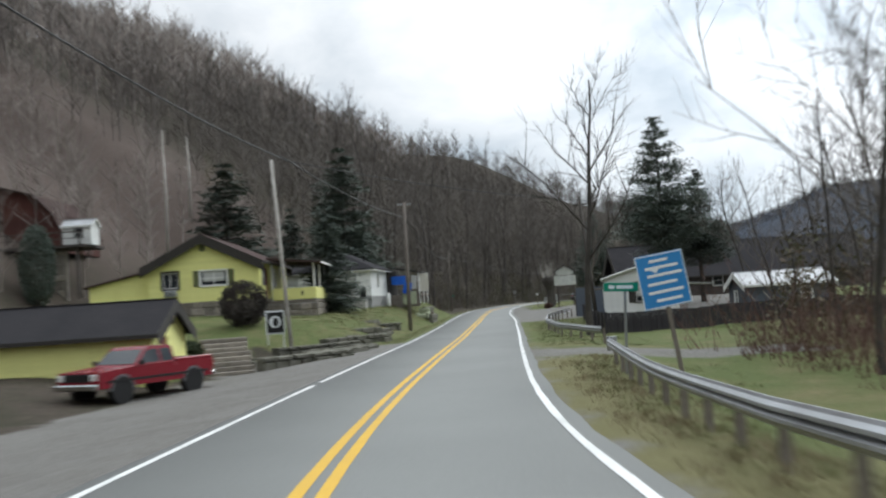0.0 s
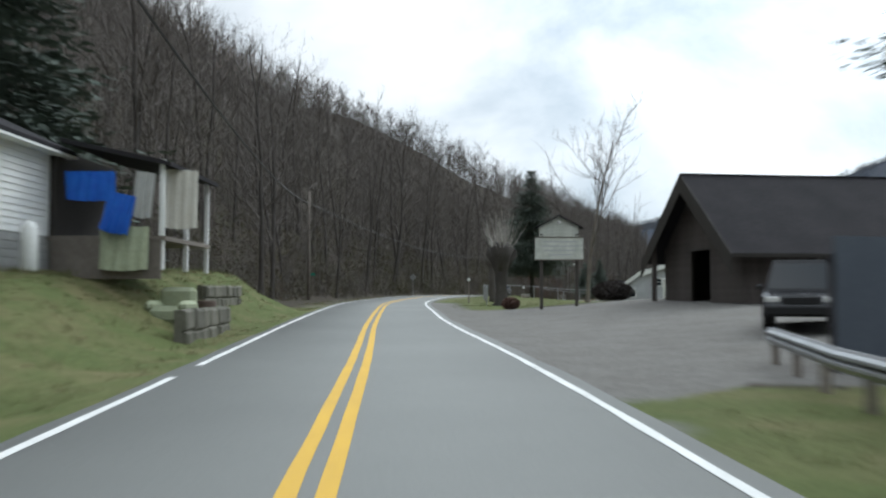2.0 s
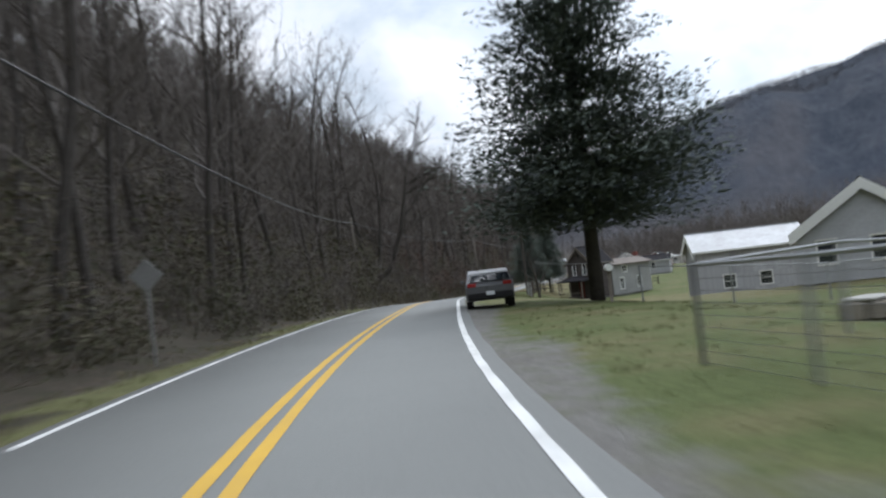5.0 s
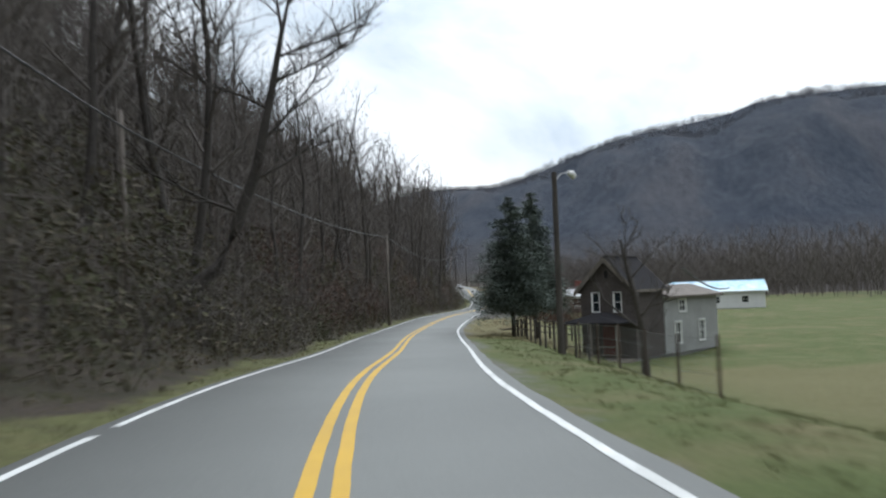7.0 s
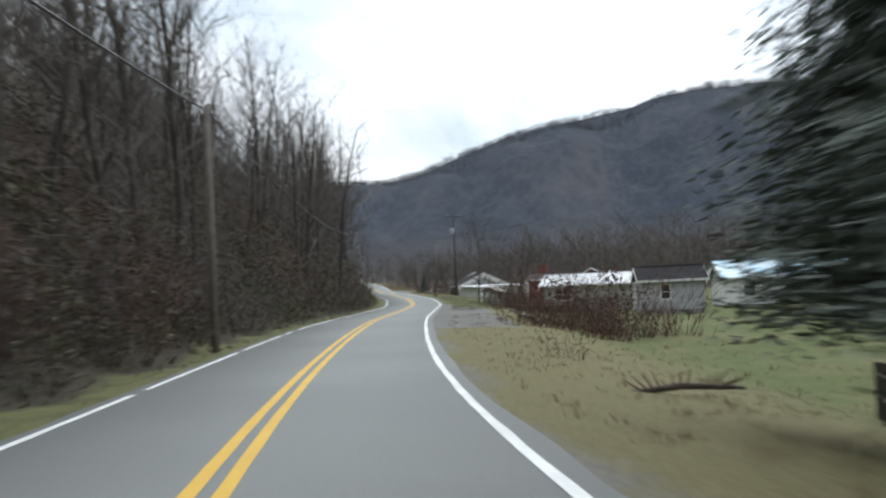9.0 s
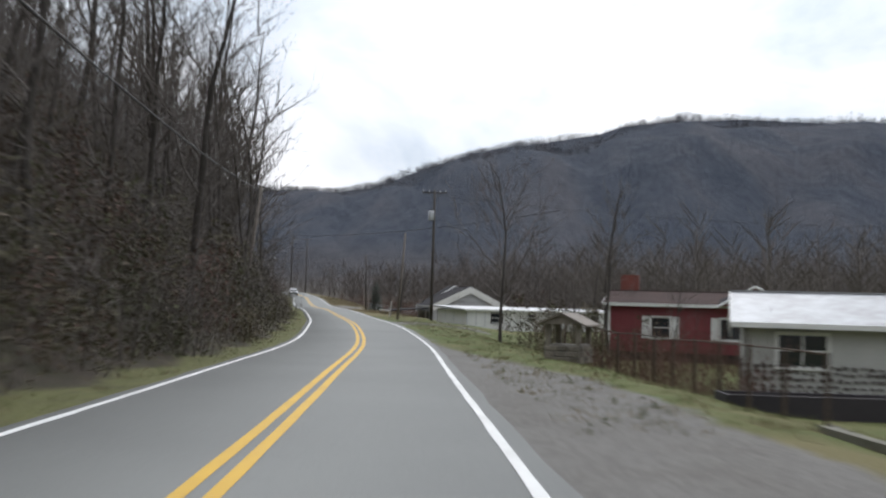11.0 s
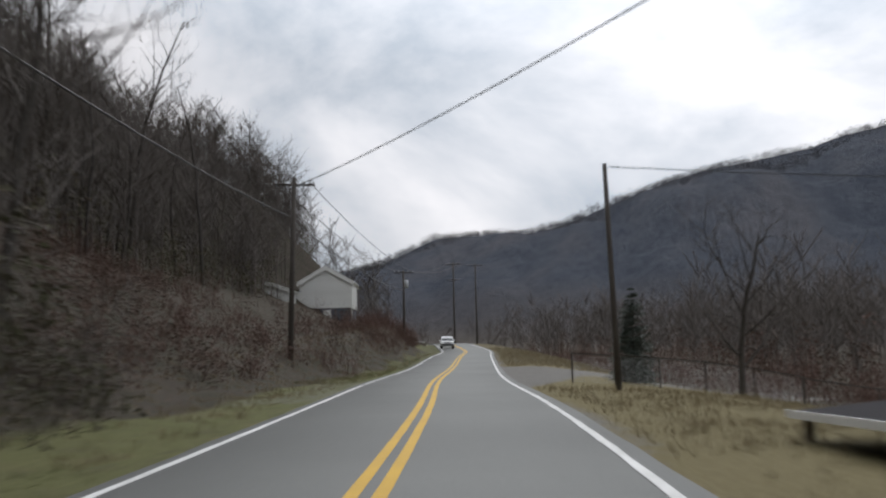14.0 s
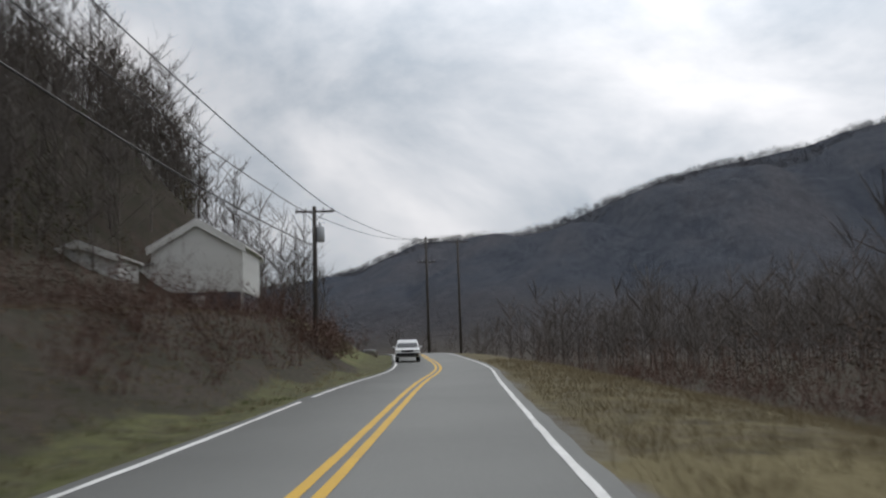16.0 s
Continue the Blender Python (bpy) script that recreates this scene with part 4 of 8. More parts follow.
while len(spots) < 2550:
    q, _ = beside(rt.uniform(440, 610), -rt.uniform(23, 60))
    if math.hypot(q.x - 168.5, q.y - 515.5) > 7.5:
        spots.append((rt.randrange(1, 4), q.x, q.y, at_land(q.x, q.y), rt.uniform(0, 6.28), rt.uniform(0.7, 1.3)))
scatter("undergrowth", CLUMP, spots, M_UNDER, "dense olive-brown undergrowth and ivy on the wooded slope", "brush")
spots = []
while len(spots) < 1150:
    s = rt.choice((rt.uniform(266, 300), rt.uniform(318, 360), rt.uniform(406, 470), rt.uniform(430, 548)))
    if s < 400:
        u = -rt.uniform(5.8, 15)
    else:
        u = -rt.uniform(8.3 if s < 466 else 6.4, 27 if s < 522 else 8.5)
    q, _ = beside(s, u)
    spots.append((rt.randrange(4) if s < 400 else rt.randrange(2), q.x, q.y, at_land(q.x, q.y), rt.uniform(0, 6.28), rt.uniform(0.5, 1.0)))
# a round bush by the field houses, and the thicket beyond the last pull-off
for k in range(18):
    x, y = rt.uniform(79, 86), rt.uniform(283, 291)
    spots.append((rt.randrange(1, 3), x, y, at_land(x, y), rt.uniform(0, 6.28), rt.uniform(0.7, 1.1)))
for k in range(230):
    q, _ = beside(rt.uniform(430, 590), rt.uniform(17, 44))
    spots.append((rt.randrange(4), q.x, q.y, at_land(q.x, q.y), rt.uniform(0, 6.28), rt.uniform(0.6, 1.2)))
scatter("dead_leaf_brush", CLUMP, spots, M_DEAD_LEAF, "reddish brown brush with dead leaves on the bank", "brush")



def leaning_tree():
    """A tree that leans out over the road and then grows upward."""
    rng = random.Random(31)
    t = thing("leaning_tree", "dark leafless tree that leans from the bank over the road", "tree", pose(35.6, 241.5, at_land(35.6, 241.5)))
    out = Vector((0.893, -0.451, 0))
    way = [out * d + Vector((0, 0, h)) for d, h in ((-0.3, -0.5), (0.5, 0.5), (1.9, 1.5), (2.7, 3.2), (3.5, 5.3), (4.1, 8.0), (4.6, 10.5), (5.2, 13.0))]
    part("trunk", Geo().tube(way, [0.38, 0.33, 0.28, 0.25, 0.21, 0.16, 0.1, 0.03], 9), M_BARK, t, smooth=True)
    rods = []

    def grow(p, d, ln, r, level):
        for i in range(3):
            q = p + d * ln / 3
            rods.append((*p, *q, r * (1 - 0.25 * i), r * (0.75 - 0.25 * i) + 0.004))
            if level < 4:
                for _ in range(3 if level < 3 else 2):
                    e = (d * 0.7 + Vector((rng.uniform(-0.8, 0.8), rng.uniform(-0.8, 0.8), rng.uniform(-0.25, 0.7)))).normalized()
                    grow(p.lerp(q, rng.random()), e, ln * rng.uniform(0.35, 0.55), max(r * 0.5, 0.007), level + 1)
            d = (d + Vector((rng.uniform(-0.22, 0.22), rng.uniform(-0.22, 0.22), rng.uniform(-0.1, 0.15)))).normalized()
            p = q

    for k, (i, f) in enumerate(((3, 0.2), (3, 0.8), (4, 0.4), (4, 0.9), (5, 0.3), (5, 0.7), (6, 0.1), (6, 0.5), (6, 0.8))):
        a = way[i].lerp(way[i + 1], f)
        side = out * rng.uniform(0.3, 1.0) if k % 3 else out * -0.6
        d = (side + Vector((rng.uniform(-0.6, 0.6), rng.uniform(-0.6, 0.6), rng.uniform(0.2, 0.7)))).normalized()
        grow(a, d, rng.uniform(3.2, 5.2), 0.07, 1)
    rods = np.array(rods)
    part("crown", array_mesh("crown", *joined(prisms(rods[rods[:, 6] > 0.03], 4), blades(rods[rods[:, 6] <= 0.03], 5)), M_BARK), M_BARK, t)


leaning_tree()

# woods on the flat beyond the fields and on the mountains across the valley
spots = []
while len(spots) < 1600:
    a, d = radians(rt.uniform(8, 95)), rt.uniform(60, 420)
    x, y = HX + math.sin(a) * d, HY + math.cos(a) * d
    z, s_, u_ = (float(k[0]) for k in land([x], [y]))
    if u_ < 52:
        continue
    spots.append((rt.randrange(7), x, y, z - 0.3, rt.uniform(0, 6.28), rt.uniform(0.5, 0.85)))
# the flat beyond the brush
while len(spots) < 2750:
    q, _ = beside(rt.uniform(400, 640), rt.uniform(26, 110))
    spots.append((rt.randrange(7, 14), q.x, q.y, at_land(q.x, q.y) - 0.3, rt.uniform(0, 6.28), rt.uniform(0.5, 0.9)))
scatter("valley_woods", FAR, spots, M_TWIG, "leafless brown and grey woods filling the far side of the valley", "woods")
TINY = []
for i in range(6):
    rods = [(0, 0, -2, rt.uniform(-1, 1), rt.uniform(-1, 1), 7, 0.018, 0.008)]
    for k in range(24):
        w, h = rt.uniform(0, 6.28), rt.uniform(-1.5, 5)
        r = rt.uniform(0, 3.2)
        a = Vector((math.cos(w) * r, math.sin(w) * r, h))
        d = Vector((rt.uniform(-1, 1) + math.cos(w), rt.uniform(-1, 1) + math.sin(w), rt.uniform(-0.2, 1.4))).normalized()
        rods.append((*a, *(a + d * rt.uniform(1.5, 3.2)), 0.019, 0.008))
    v, f = blades(rods, i, 7.0)
    TINY.append((v, f))
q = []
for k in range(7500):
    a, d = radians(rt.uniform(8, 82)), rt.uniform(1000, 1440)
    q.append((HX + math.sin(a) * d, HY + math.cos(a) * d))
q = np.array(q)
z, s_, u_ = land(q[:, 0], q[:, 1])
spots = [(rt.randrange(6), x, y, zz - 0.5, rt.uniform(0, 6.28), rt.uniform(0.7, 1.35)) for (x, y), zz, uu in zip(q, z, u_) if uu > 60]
scatter("mountain_woods", TINY, spots, M_HAZED_TWIG, "hazy leafless woods covering the mountains", "woods")


# ---- conifers ----
def conifer_mesh(seed, height, width, first=0.12, rows=26, open_=0.15, up=-0.1, fine=1.0):
    """Trunk, and a crown of many short needle sprays along drooping boughs."""
    rng = random.Random(seed)
    trunk = Geo().tube([(0, 0, -0.3), (0.05, 0, height * 0.3), (0, 0.04, height * 0.97)], [height * 0.018, height * 0.014, 0.02], 8)
    rods, v, f = [], [], []
    for i in range(rows):
        h = first + (1 - first) * (i + rng.random() * 0.8) / rows
        k0 = (h - first) / (1 - first)
        reach = width * (1 - k0) ** 0.85 * (0.74 + 0.26 * min(1, k0 * 7)) + 0.22
        for j in range(max(5, int(13 * (1 - k0) + 4))):
            if rng.random() < open_:
                continue
            w = rng.uniform(0, 2 * math.pi)
            ln = reach * rng.uniform(0.6, 1.15)
            a = Vector((0, 0, h * height))
            d = Vector((math.cos(w), math.sin(w), up + rng.uniform(-0.15, 0.22)))
            b = a + d * ln
            rods.append((*a, *b, 0.03, 0.006))
            for k in range(int((12 + ln * 21) / fine ** 1.5)):
                t = rng.uniform(0.18, 1.02)
                q = a + d * ln * t + Vector((rng.uniform(-1, 1), rng.uniform(-1, 1), rng.uniform(-0.7, 0.45))) * (0.16 + 0.13 * ln)
                sz = rng.uniform(0.16, 0.42) * fine
                w2 = w + rng.uniform(-1.0, 1.0)
                e = Vector((math.cos(w2), math.sin(w2), rng.uniform(-0.45, 0.4))).normalized()
                g = e.cross(Vector((rng.uniform(-0.9, 0.9), rng.uniform(-0.9, 0.9), 1))).normalized() * sz * 0.22
                o = len(v)
                v += [q - e * sz * 0.5, q + g, q + e * sz * 0.8, q - g]
                f.append((o, o + 1, o + 2, o + 3))
    rv, rf = prisms(rods, 3)
    vv = np.concatenate([np.array([tuple(p) for p in v]), rv])
    ff = np.concatenate([np.array(f), rf + len(v)])
    return trunk.mesh("trunk", True), array_mesh("crown", vv, ff, M_NEEDLE), height


def conifer(label, x, y, mesh, top, turn=0.0, wide=1.0):
    z = at_land(x, y)
    sc = (top - z) / mesh[2]
    t = thing("evergreen_tree", label, "tree", pose(x, y, z, 0, 0, turn) @ Matrix.Diagonal((sc * wide, sc * wide, sc, 1)))
    part("trunk", mesh[0], M_BARK, t)
    part("crown", mesh[1], M_NEEDLE, t)
    return t


CEDAR_TALL = conifer_mesh(1, 16.0, 4.4, 0.28, 30, 0.08, 0.2, 0.75)
CEDAR_ROAD = conifer_mesh(2, 16.5, 5.4, 0.17, 44, 0.05, 0.06, 0.75)
SPRUCE = conifer_mesh(3, 9.5, 3.3, 0.2, 34, 0.02, -0.16, 0.52)
YARD_FIR = conifer_mesh(4, 11.5, 3.4, 0.04, 27, 0.03, -0.12, 0.85)
conifer("tall dark cedar behind the white mobile home", 19.1, 79.9, CEDAR_TALL, 16.6)
conifer("shorter dark cedar beside the tall one", 22.6, 81.5, CEDAR_TALL, 12.0, 80, 1.1)
conifer("big spreading cedar beside the road by the parked car", 30.3, 184.2, CEDAR_ROAD, 17.8)
conifer("dense dark spruce beside the brown farmhouse", 57.2, 252.0, SPRUCE, 7.7, 0, 0.95)
conifer("dense dark spruce beside the brown farmhouse", 62.0, 257.3, SPRUCE, 8.6, 90, 0.76)
conifer("broad dark fir behind the yellow house", -18.5, 82, YARD_FIR, 15.2, 0, 1.5)
conifer("tall dark fir between the yellow and white houses", -9.6, 95, YARD_FIR, 18.2, 70, 1.25)
conifer("dark fir on the slope behind the white house", -14.5, 92, YARD_FIR, 12.0, 150, 1.1)
conifer("dark fir on the slope behind the white house", -8.3, 99, YARD_FIR, 11.0, 30, 1.2)
conifer("dark bushy evergreen beside the yellow porch", -8.3, 69.0, YARD_FIR, 9.3, 200, 1.25)
conifer("small dark evergreen beside the roadside pole", 153.0, 418.0, YARD_FIR, 4.2, 20)


# ---- brush and grass ----
def brush_rods(seed, height, wide, stems=26):
    rng = random.Random(seed)
    out = []
    for _ in range(stems):
        w, r = rng.uniform(0, 6.28), wide * rng.random() ** 0.5
        p = Vector((math.cos(w) * r, math.sin(w) * r, -0.1))
        d = Vector((math.cos(w) * 0.35 + rng.uniform(-0.3, 0.3), math.sin(w) * 0.35 + rng.uniform(-0.3, 0.3), 1)).normalized()
        h = height * rng.uniform(0.5, 1.1)
        for k in range(3):
            q = p + d * h / 3
            out.append((*p, *q, 0.014 - 0.003 * k, 0.011 - 0.003 * k))
            for _ in range(2):
                e = (d + Vector((rng.uniform(-0.9, 0.9), rng.uniform(-0.9, 0.9), rng.uniform(-0.2, 0.5)))).normalized()
                out.append((*q, *(q + e * h * 0.22), 0.006, 0.003))
            d = (d + Vector((rng.uniform(-0.3, 0.3), rng.uniform(-0.3, 0.3), -0.1))).normalized()
            p = q
    return blades(out, seed, 1.4)


BRUSH = [brush_rods(50 + i, h, w) for i, (h, w) in enumerate(((1.6, 0.9), (2.3, 1.1), (1.1, 0.8), (3.0, 1.2)))]
spots = []
while len(spots) < 420:
    s = rt.uniform(112, 436)
    ft = float(np.interp(s, LS, L_FOOT))
    q, _ = beside(s, -(ft + rt.choice((rt.uniform(-1.2, 2.5), rt.uniform(-0.8, 9)))))
    spots.append((rt.randrange(4), q.x, q.y, at_land(q.x, q.y), rt.uniform(0, 6.28), rt.uniform(0.6, 1.1)))
scatter("slope_brush", BRUSH, spots, M_TWIG, "tangled leafless undergrowth along the foot of the slope", "brush")
spots = []
while len(spots) < 300:
    s = rt.uniform(408, 545)
    q, _ = beside(s, -rt.uniform(8.3 if s < 466 else 6.2, 26 if s < 490 else 11))
    spots.append((rt.randrange(4), q.x, q.y, at_land(q.x, q.y), rt.uniform(0, 6.28), rt.uniform(0.5, 0.95)))
while len(spots) < 350:
    s = rt.uniform(268, 300)
    q, _ = beside(s, -rt.uniform(5.5, 12))
    spots.append((rt.randrange(4), q.x, q.y, at_land(q.x, q.y), rt.uniform(0, 6.28), rt.uniform(0.8, 1.3)))
while len(spots) < 560:
    s = rt.uniform(425, 575)
    q, _ = beside(s, rt.choice((rt.uniform(12, 24), rt.uniform(12, 45))))
    spots.append((rt.randrange(4), q.x, q.y, at_land(q.x, q.y), rt.uniform(0, 6.28), rt.uniform(0.5, 1.2)))
scatter("reddish_brush", BRUSH, spots, M_BRUSH, "reddish brown briars and brush on the roadside bank", "brush")


def tufts(name, spots, material, label, blades=11, high=0.13):
    """Grass tufts: bent tapering blades. spots: rows of x, y, z, scale."""
    rng = np.random.RandomState(len(spots))
    p = np.asarray(spots, float)
    n = len(p)
    w = rng.uniform(0, 2 * np.pi, (n, blades))
    r = rng.uniform(0, 0.3, (n, blades)) * p[:, 3:4]
    h = high * rng.uniform(0.5, 1.2, (n, blades)) * p[:, 3:4]
    b = np.stack([p[:, 0:1] + np.cos(w) * r, p[:, 1:2] + np.sin(w) * r, np.repeat(p[:, 2:3], blades, 1) - 0.02], -1).reshape(-1, 3)
    d = rng.uniform(-0.6, 0.6, (n * blades, 2)) * h.reshape(-1, 1)
    side = np.stack([np.sin(w), -np.cos(w), np.zeros_like(w)], -1).reshape(-1, 3) * 0.008 * (0.6 + h.reshape(-1, 1) * 3)
    tip = b + np.concatenate([d, h.reshape(-1, 1)], 1)
    v = np.stack([b - side, b + side, tip], 1).reshape(-1, 3)
    f = np.arange(len(v)).reshape(-1, 3)
    return tagged(new(name, array_mesh(name, v, f, material)), label, "grass", kind="stuff")


def verge(count, s0, s1, u0, u1, seed, sc=(0.6, 1.3), keep=None):
    rng = random.Random(seed)
    q = []
    for _ in range(count):
        s = rng.uniform(s0, s1)
        p, _ = beside(s, rng.uniform(u0, u1))
        q.append((p.x, p.y, rng.uniform(*sc)))
    q = np.array(q)
    z = land(q[:, 0], q[:, 1])[0]
    return np.stack([q[:, 0], q[:, 1], z, q[:, 2]], 1)


tufts("green_grass", np.concatenate([verge(2600, 52, 116, -11, -3.7, 1), verge(900, 8, 31, 4.2, 9, 2, (0.5, 1.0)), verge(1500, 40, 73, 3.8, 9, 3, (0.4, 0.9)), verge(2200, 112, 185, 4, 14, 4, (0.4, 0.9)),
    verge(2200, 200, 262, 3.7, 12, 5, (0.4, 1.0)), verge(1500, 330, 400, 4, 12, 6, (0.5, 1.2)), verge(2200, 122, 425, -6, -3.6, 7, (0.5, 1.2)), verge(900, 455, 500, -7, -3.7, 8)]),
    M_BLADE, "short green winter grass along the verges")
tufts("dry_grass", np.concatenate([verge(900, 52, 116, -9, -3.7, 11), verge(700, 5, 32, 3.6, 6.5, 12), verge(1300, 255, 320, 3.8, 16, 13), verge(900, 330, 430, 4, 9, 14), verge(700, 425, 445, 3.6, 13, 15, (0.8, 2.4)), verge(2600, 479, 545, 3.6, 13, 19, (0.8, 2.6)),
    verge(2200, 425, 525, -11, -4, 16, (0.6, 1.8)), verge(900, 122, 425, -6, -3.5, 17)]),
    M_DRY, "dry straw-coloured grass along the verges")

# ---- building parts ----
def cells(length, height, holes):
    """The wall's rectangles that are left around its openings."""
    xs = sorted({0.0, length, *(a for h in holes for a in (h[0], h[0] + h[2]))})
    zs = sorted({0.0, height, *(a for h in holes for a in (h[1], h[1] + h[3]))})
    for x0, x1 in zip(xs, xs[1:]):
        for z0, z1 in zip(zs, zs[1:]):
            cx, cz = (x0 + x1) / 2, (z0 + z1) / 2
            if not any(h[0] < cx < h[0] + h[2] and h[1] < cz < h[1] + h[3] for h in holes):
                yield x0, x1, z0, z1


BOARDS = {}


def board_mesh(length, high, proud, material):
    key = (round(length, 2), high, proud, material.name)
    if key not in BOARDS:
        me = Geo().prism([(0, 0), (0, high), (length, high), (length, 0)], 0, 0.001).mesh("board")
        g = Geo().add([(0, -proud, 0), (length, -proud, 0), (length, 0, 0), (0, 0, 0), (0, -0.004, high), (length, -0.004, high), (length, 0, high), (0, 0, high)],
                      [(0, 1, 5, 4), (3, 2, 1, 0), (4, 5, 6, 7), (1, 2, 6, 5), (0, 4, 7, 3)])
        bpy.data.meshes.remove(me)
        BOARDS[key] = g.mesh("board")
        BOARDS[key].materials.append(material)
    return BOARDS[key]


def window(parent, m, w, h, frame_mat, sash=(1, 2), shutters=None, sill=True, curtain=False, border=0.07):
    """A window in an opening: m has x along the wall, z up and -y out of it; its origin is the opening's lower left corner."""
    g = Geo()
    b = border
    g.box((w / 2, -0.02, -b / 2), (w + 2 * b, 0.1, b)).box((w / 2, -0.02, h + b / 2), (w + 2 * b, 0.1, b))
    g.box((-b / 2, -0.02, h / 2), (b, 0.1, h)).box((w + b / 2, -0.02, h / 2), (b, 0.1, h))
    win = part("window", g, frame_mat, parent, m=m)
    s = Geo()
    t = 0.045
    s.box((w / 2, 0.02, t / 2), (w, 0.04, t)).box((w / 2, 0.02, h - t / 2), (w, 0.04, t)).box((t / 2, 0.02, h / 2), (t, 0.04, h - 2 * t)).box((w - t / 2, 0.02, h / 2), (t, 0.04, h - 2 * t))
    for i in range(1, sash[0]):
        s.box((w * i / sash[0], 0.02, h / 2), (t, 0.035, h - 2 * t))
    for j in range(1, sash[1]):
        s.box((w / 2, 0.018, h * j / sash[1]), (w - 2 * t, 0.036, t))
    part("sash", s, M_TRIM if frame_mat is not M_DARK_TRIM else M_TRIM, win)
    part("pane", Geo().box((w / 2, 0.045, h / 2), (w - 0.02, 0.008, h - 0.02)), M_GLASS, win)
    if curtain:
        part("curtain", Geo().box((w * 0.5, 0.035, h * 0.62), (w * 0.8, 0.006, h * 0.66)), M_CURTAIN, win)
    if shutters:
        for x in (-b - 0.2, w + b + 0.2):
            part("shutter", Geo().box((x, -0.03, h / 2), (0.36, 0.05, h + b), bevel=0.01), shutters, win)
    return win


def wall(parent, m, length, height, mat_core, holes=(), rise=0.0, lap=0.0, mat_lap=None, thick=0.16, peak=0.5, vertical=False):
    """A wall with openings right through it, a gable of that rise, and lap boards or upright boards nailed on one by one."""
    g = Geo()
    for x0, x1, z0, z1 in cells(length, height, holes):
        g.box(((x0 + x1) / 2, thick / 2, (z0 + z1) / 2), (x1 - x0, thick, z1 - z0))
    if rise:
        g.prism([(0, height), (length * peak, height + rise), (length, height)], 0, thick)
    w = part("wall", g, mat_core, parent, m=m)
    if lap and not vertical:
        z, top = 0.0, height + rise
        while z < top - lap * 0.6:
            if z + lap <= height + 0.02 or not rise:
                span = [(0.0, length)]
            else:
                k = (z + lap - height) / rise
                span = [(length * peak * k, length - length * (1 - peak) * k)] if k < 1 else []
            for hx, hz, hw, hh, *_ in holes:
                if hz - 0.05 < z + lap / 2 < hz + hh + 0.05:
                    span = [q for a, b in span for q in ((a, min(b, hx - 0.07)), (max(a, hx + hw + 0.07), b)) if q[1] - q[0] > 0.05]
            for a, b in span:
                part("board", board_mesh(b - a, lap, 0.028, mat_lap), mat_lap, w, m=Matrix.Translation((a, -0.001, z)))
            z += lap
    if lap and vertical:
        x = 0.0
        while x < length - 0.02:
            bw = min(lap, length - x)
            h = height + (rise * min((x + bw / 2) / (length * peak), (length - x - bw / 2) / (length * (1 - peak))) if rise else 0)
            spans = [(0.0, h)]
            for hx, hz, hw, hh, *_ in holes:
                if hx - 0.05 < x + bw / 2 < hx + hw + 0.05:
                    spans = [q for a, b in spans for q in ((a, min(b, hz - 0.07)), (max(a, hz + hh + 0.07), b)) if q[1] - q[0] > 0.05]
            for a, b in spans:
                me = board_mesh(b - a, bw - 0.012, 0.022, mat_lap)
                part("board", me, mat_lap, w, m=Matrix.Translation((x + bw - 0.006, -0.001, a)) @ Matrix.Rotation(radians(-90), 4, "Y"))
            x += lap
    return w


def slab(p, thick=0.1):
    """A roof plane through four corners, with thickness downward."""
    p = [Vector(a) for a in p]
    q = [a - Vector((0, 0, thick)) for a in p]
    return Geo().add(p + q, [(0, 1, 2, 3), (7, 6, 5, 4), (0, 4, 5, 1), (1, 5, 6, 2), (2, 6, 7, 3), (3, 7, 4, 0)])


def frames(L, W, z0):
    """The four wall frames of a block L along x and W along y: front (-y), right (+x), back, left."""
    return {"front": pose(-L / 2, -W / 2, z0), "right": pose(L / 2, -W / 2, z0, 0, 0, 90), "back": pose(L / 2, W / 2, z0, 0, 0, 180), "left": pose(-L / 2, W / 2, z0, 0, 0, -90)}


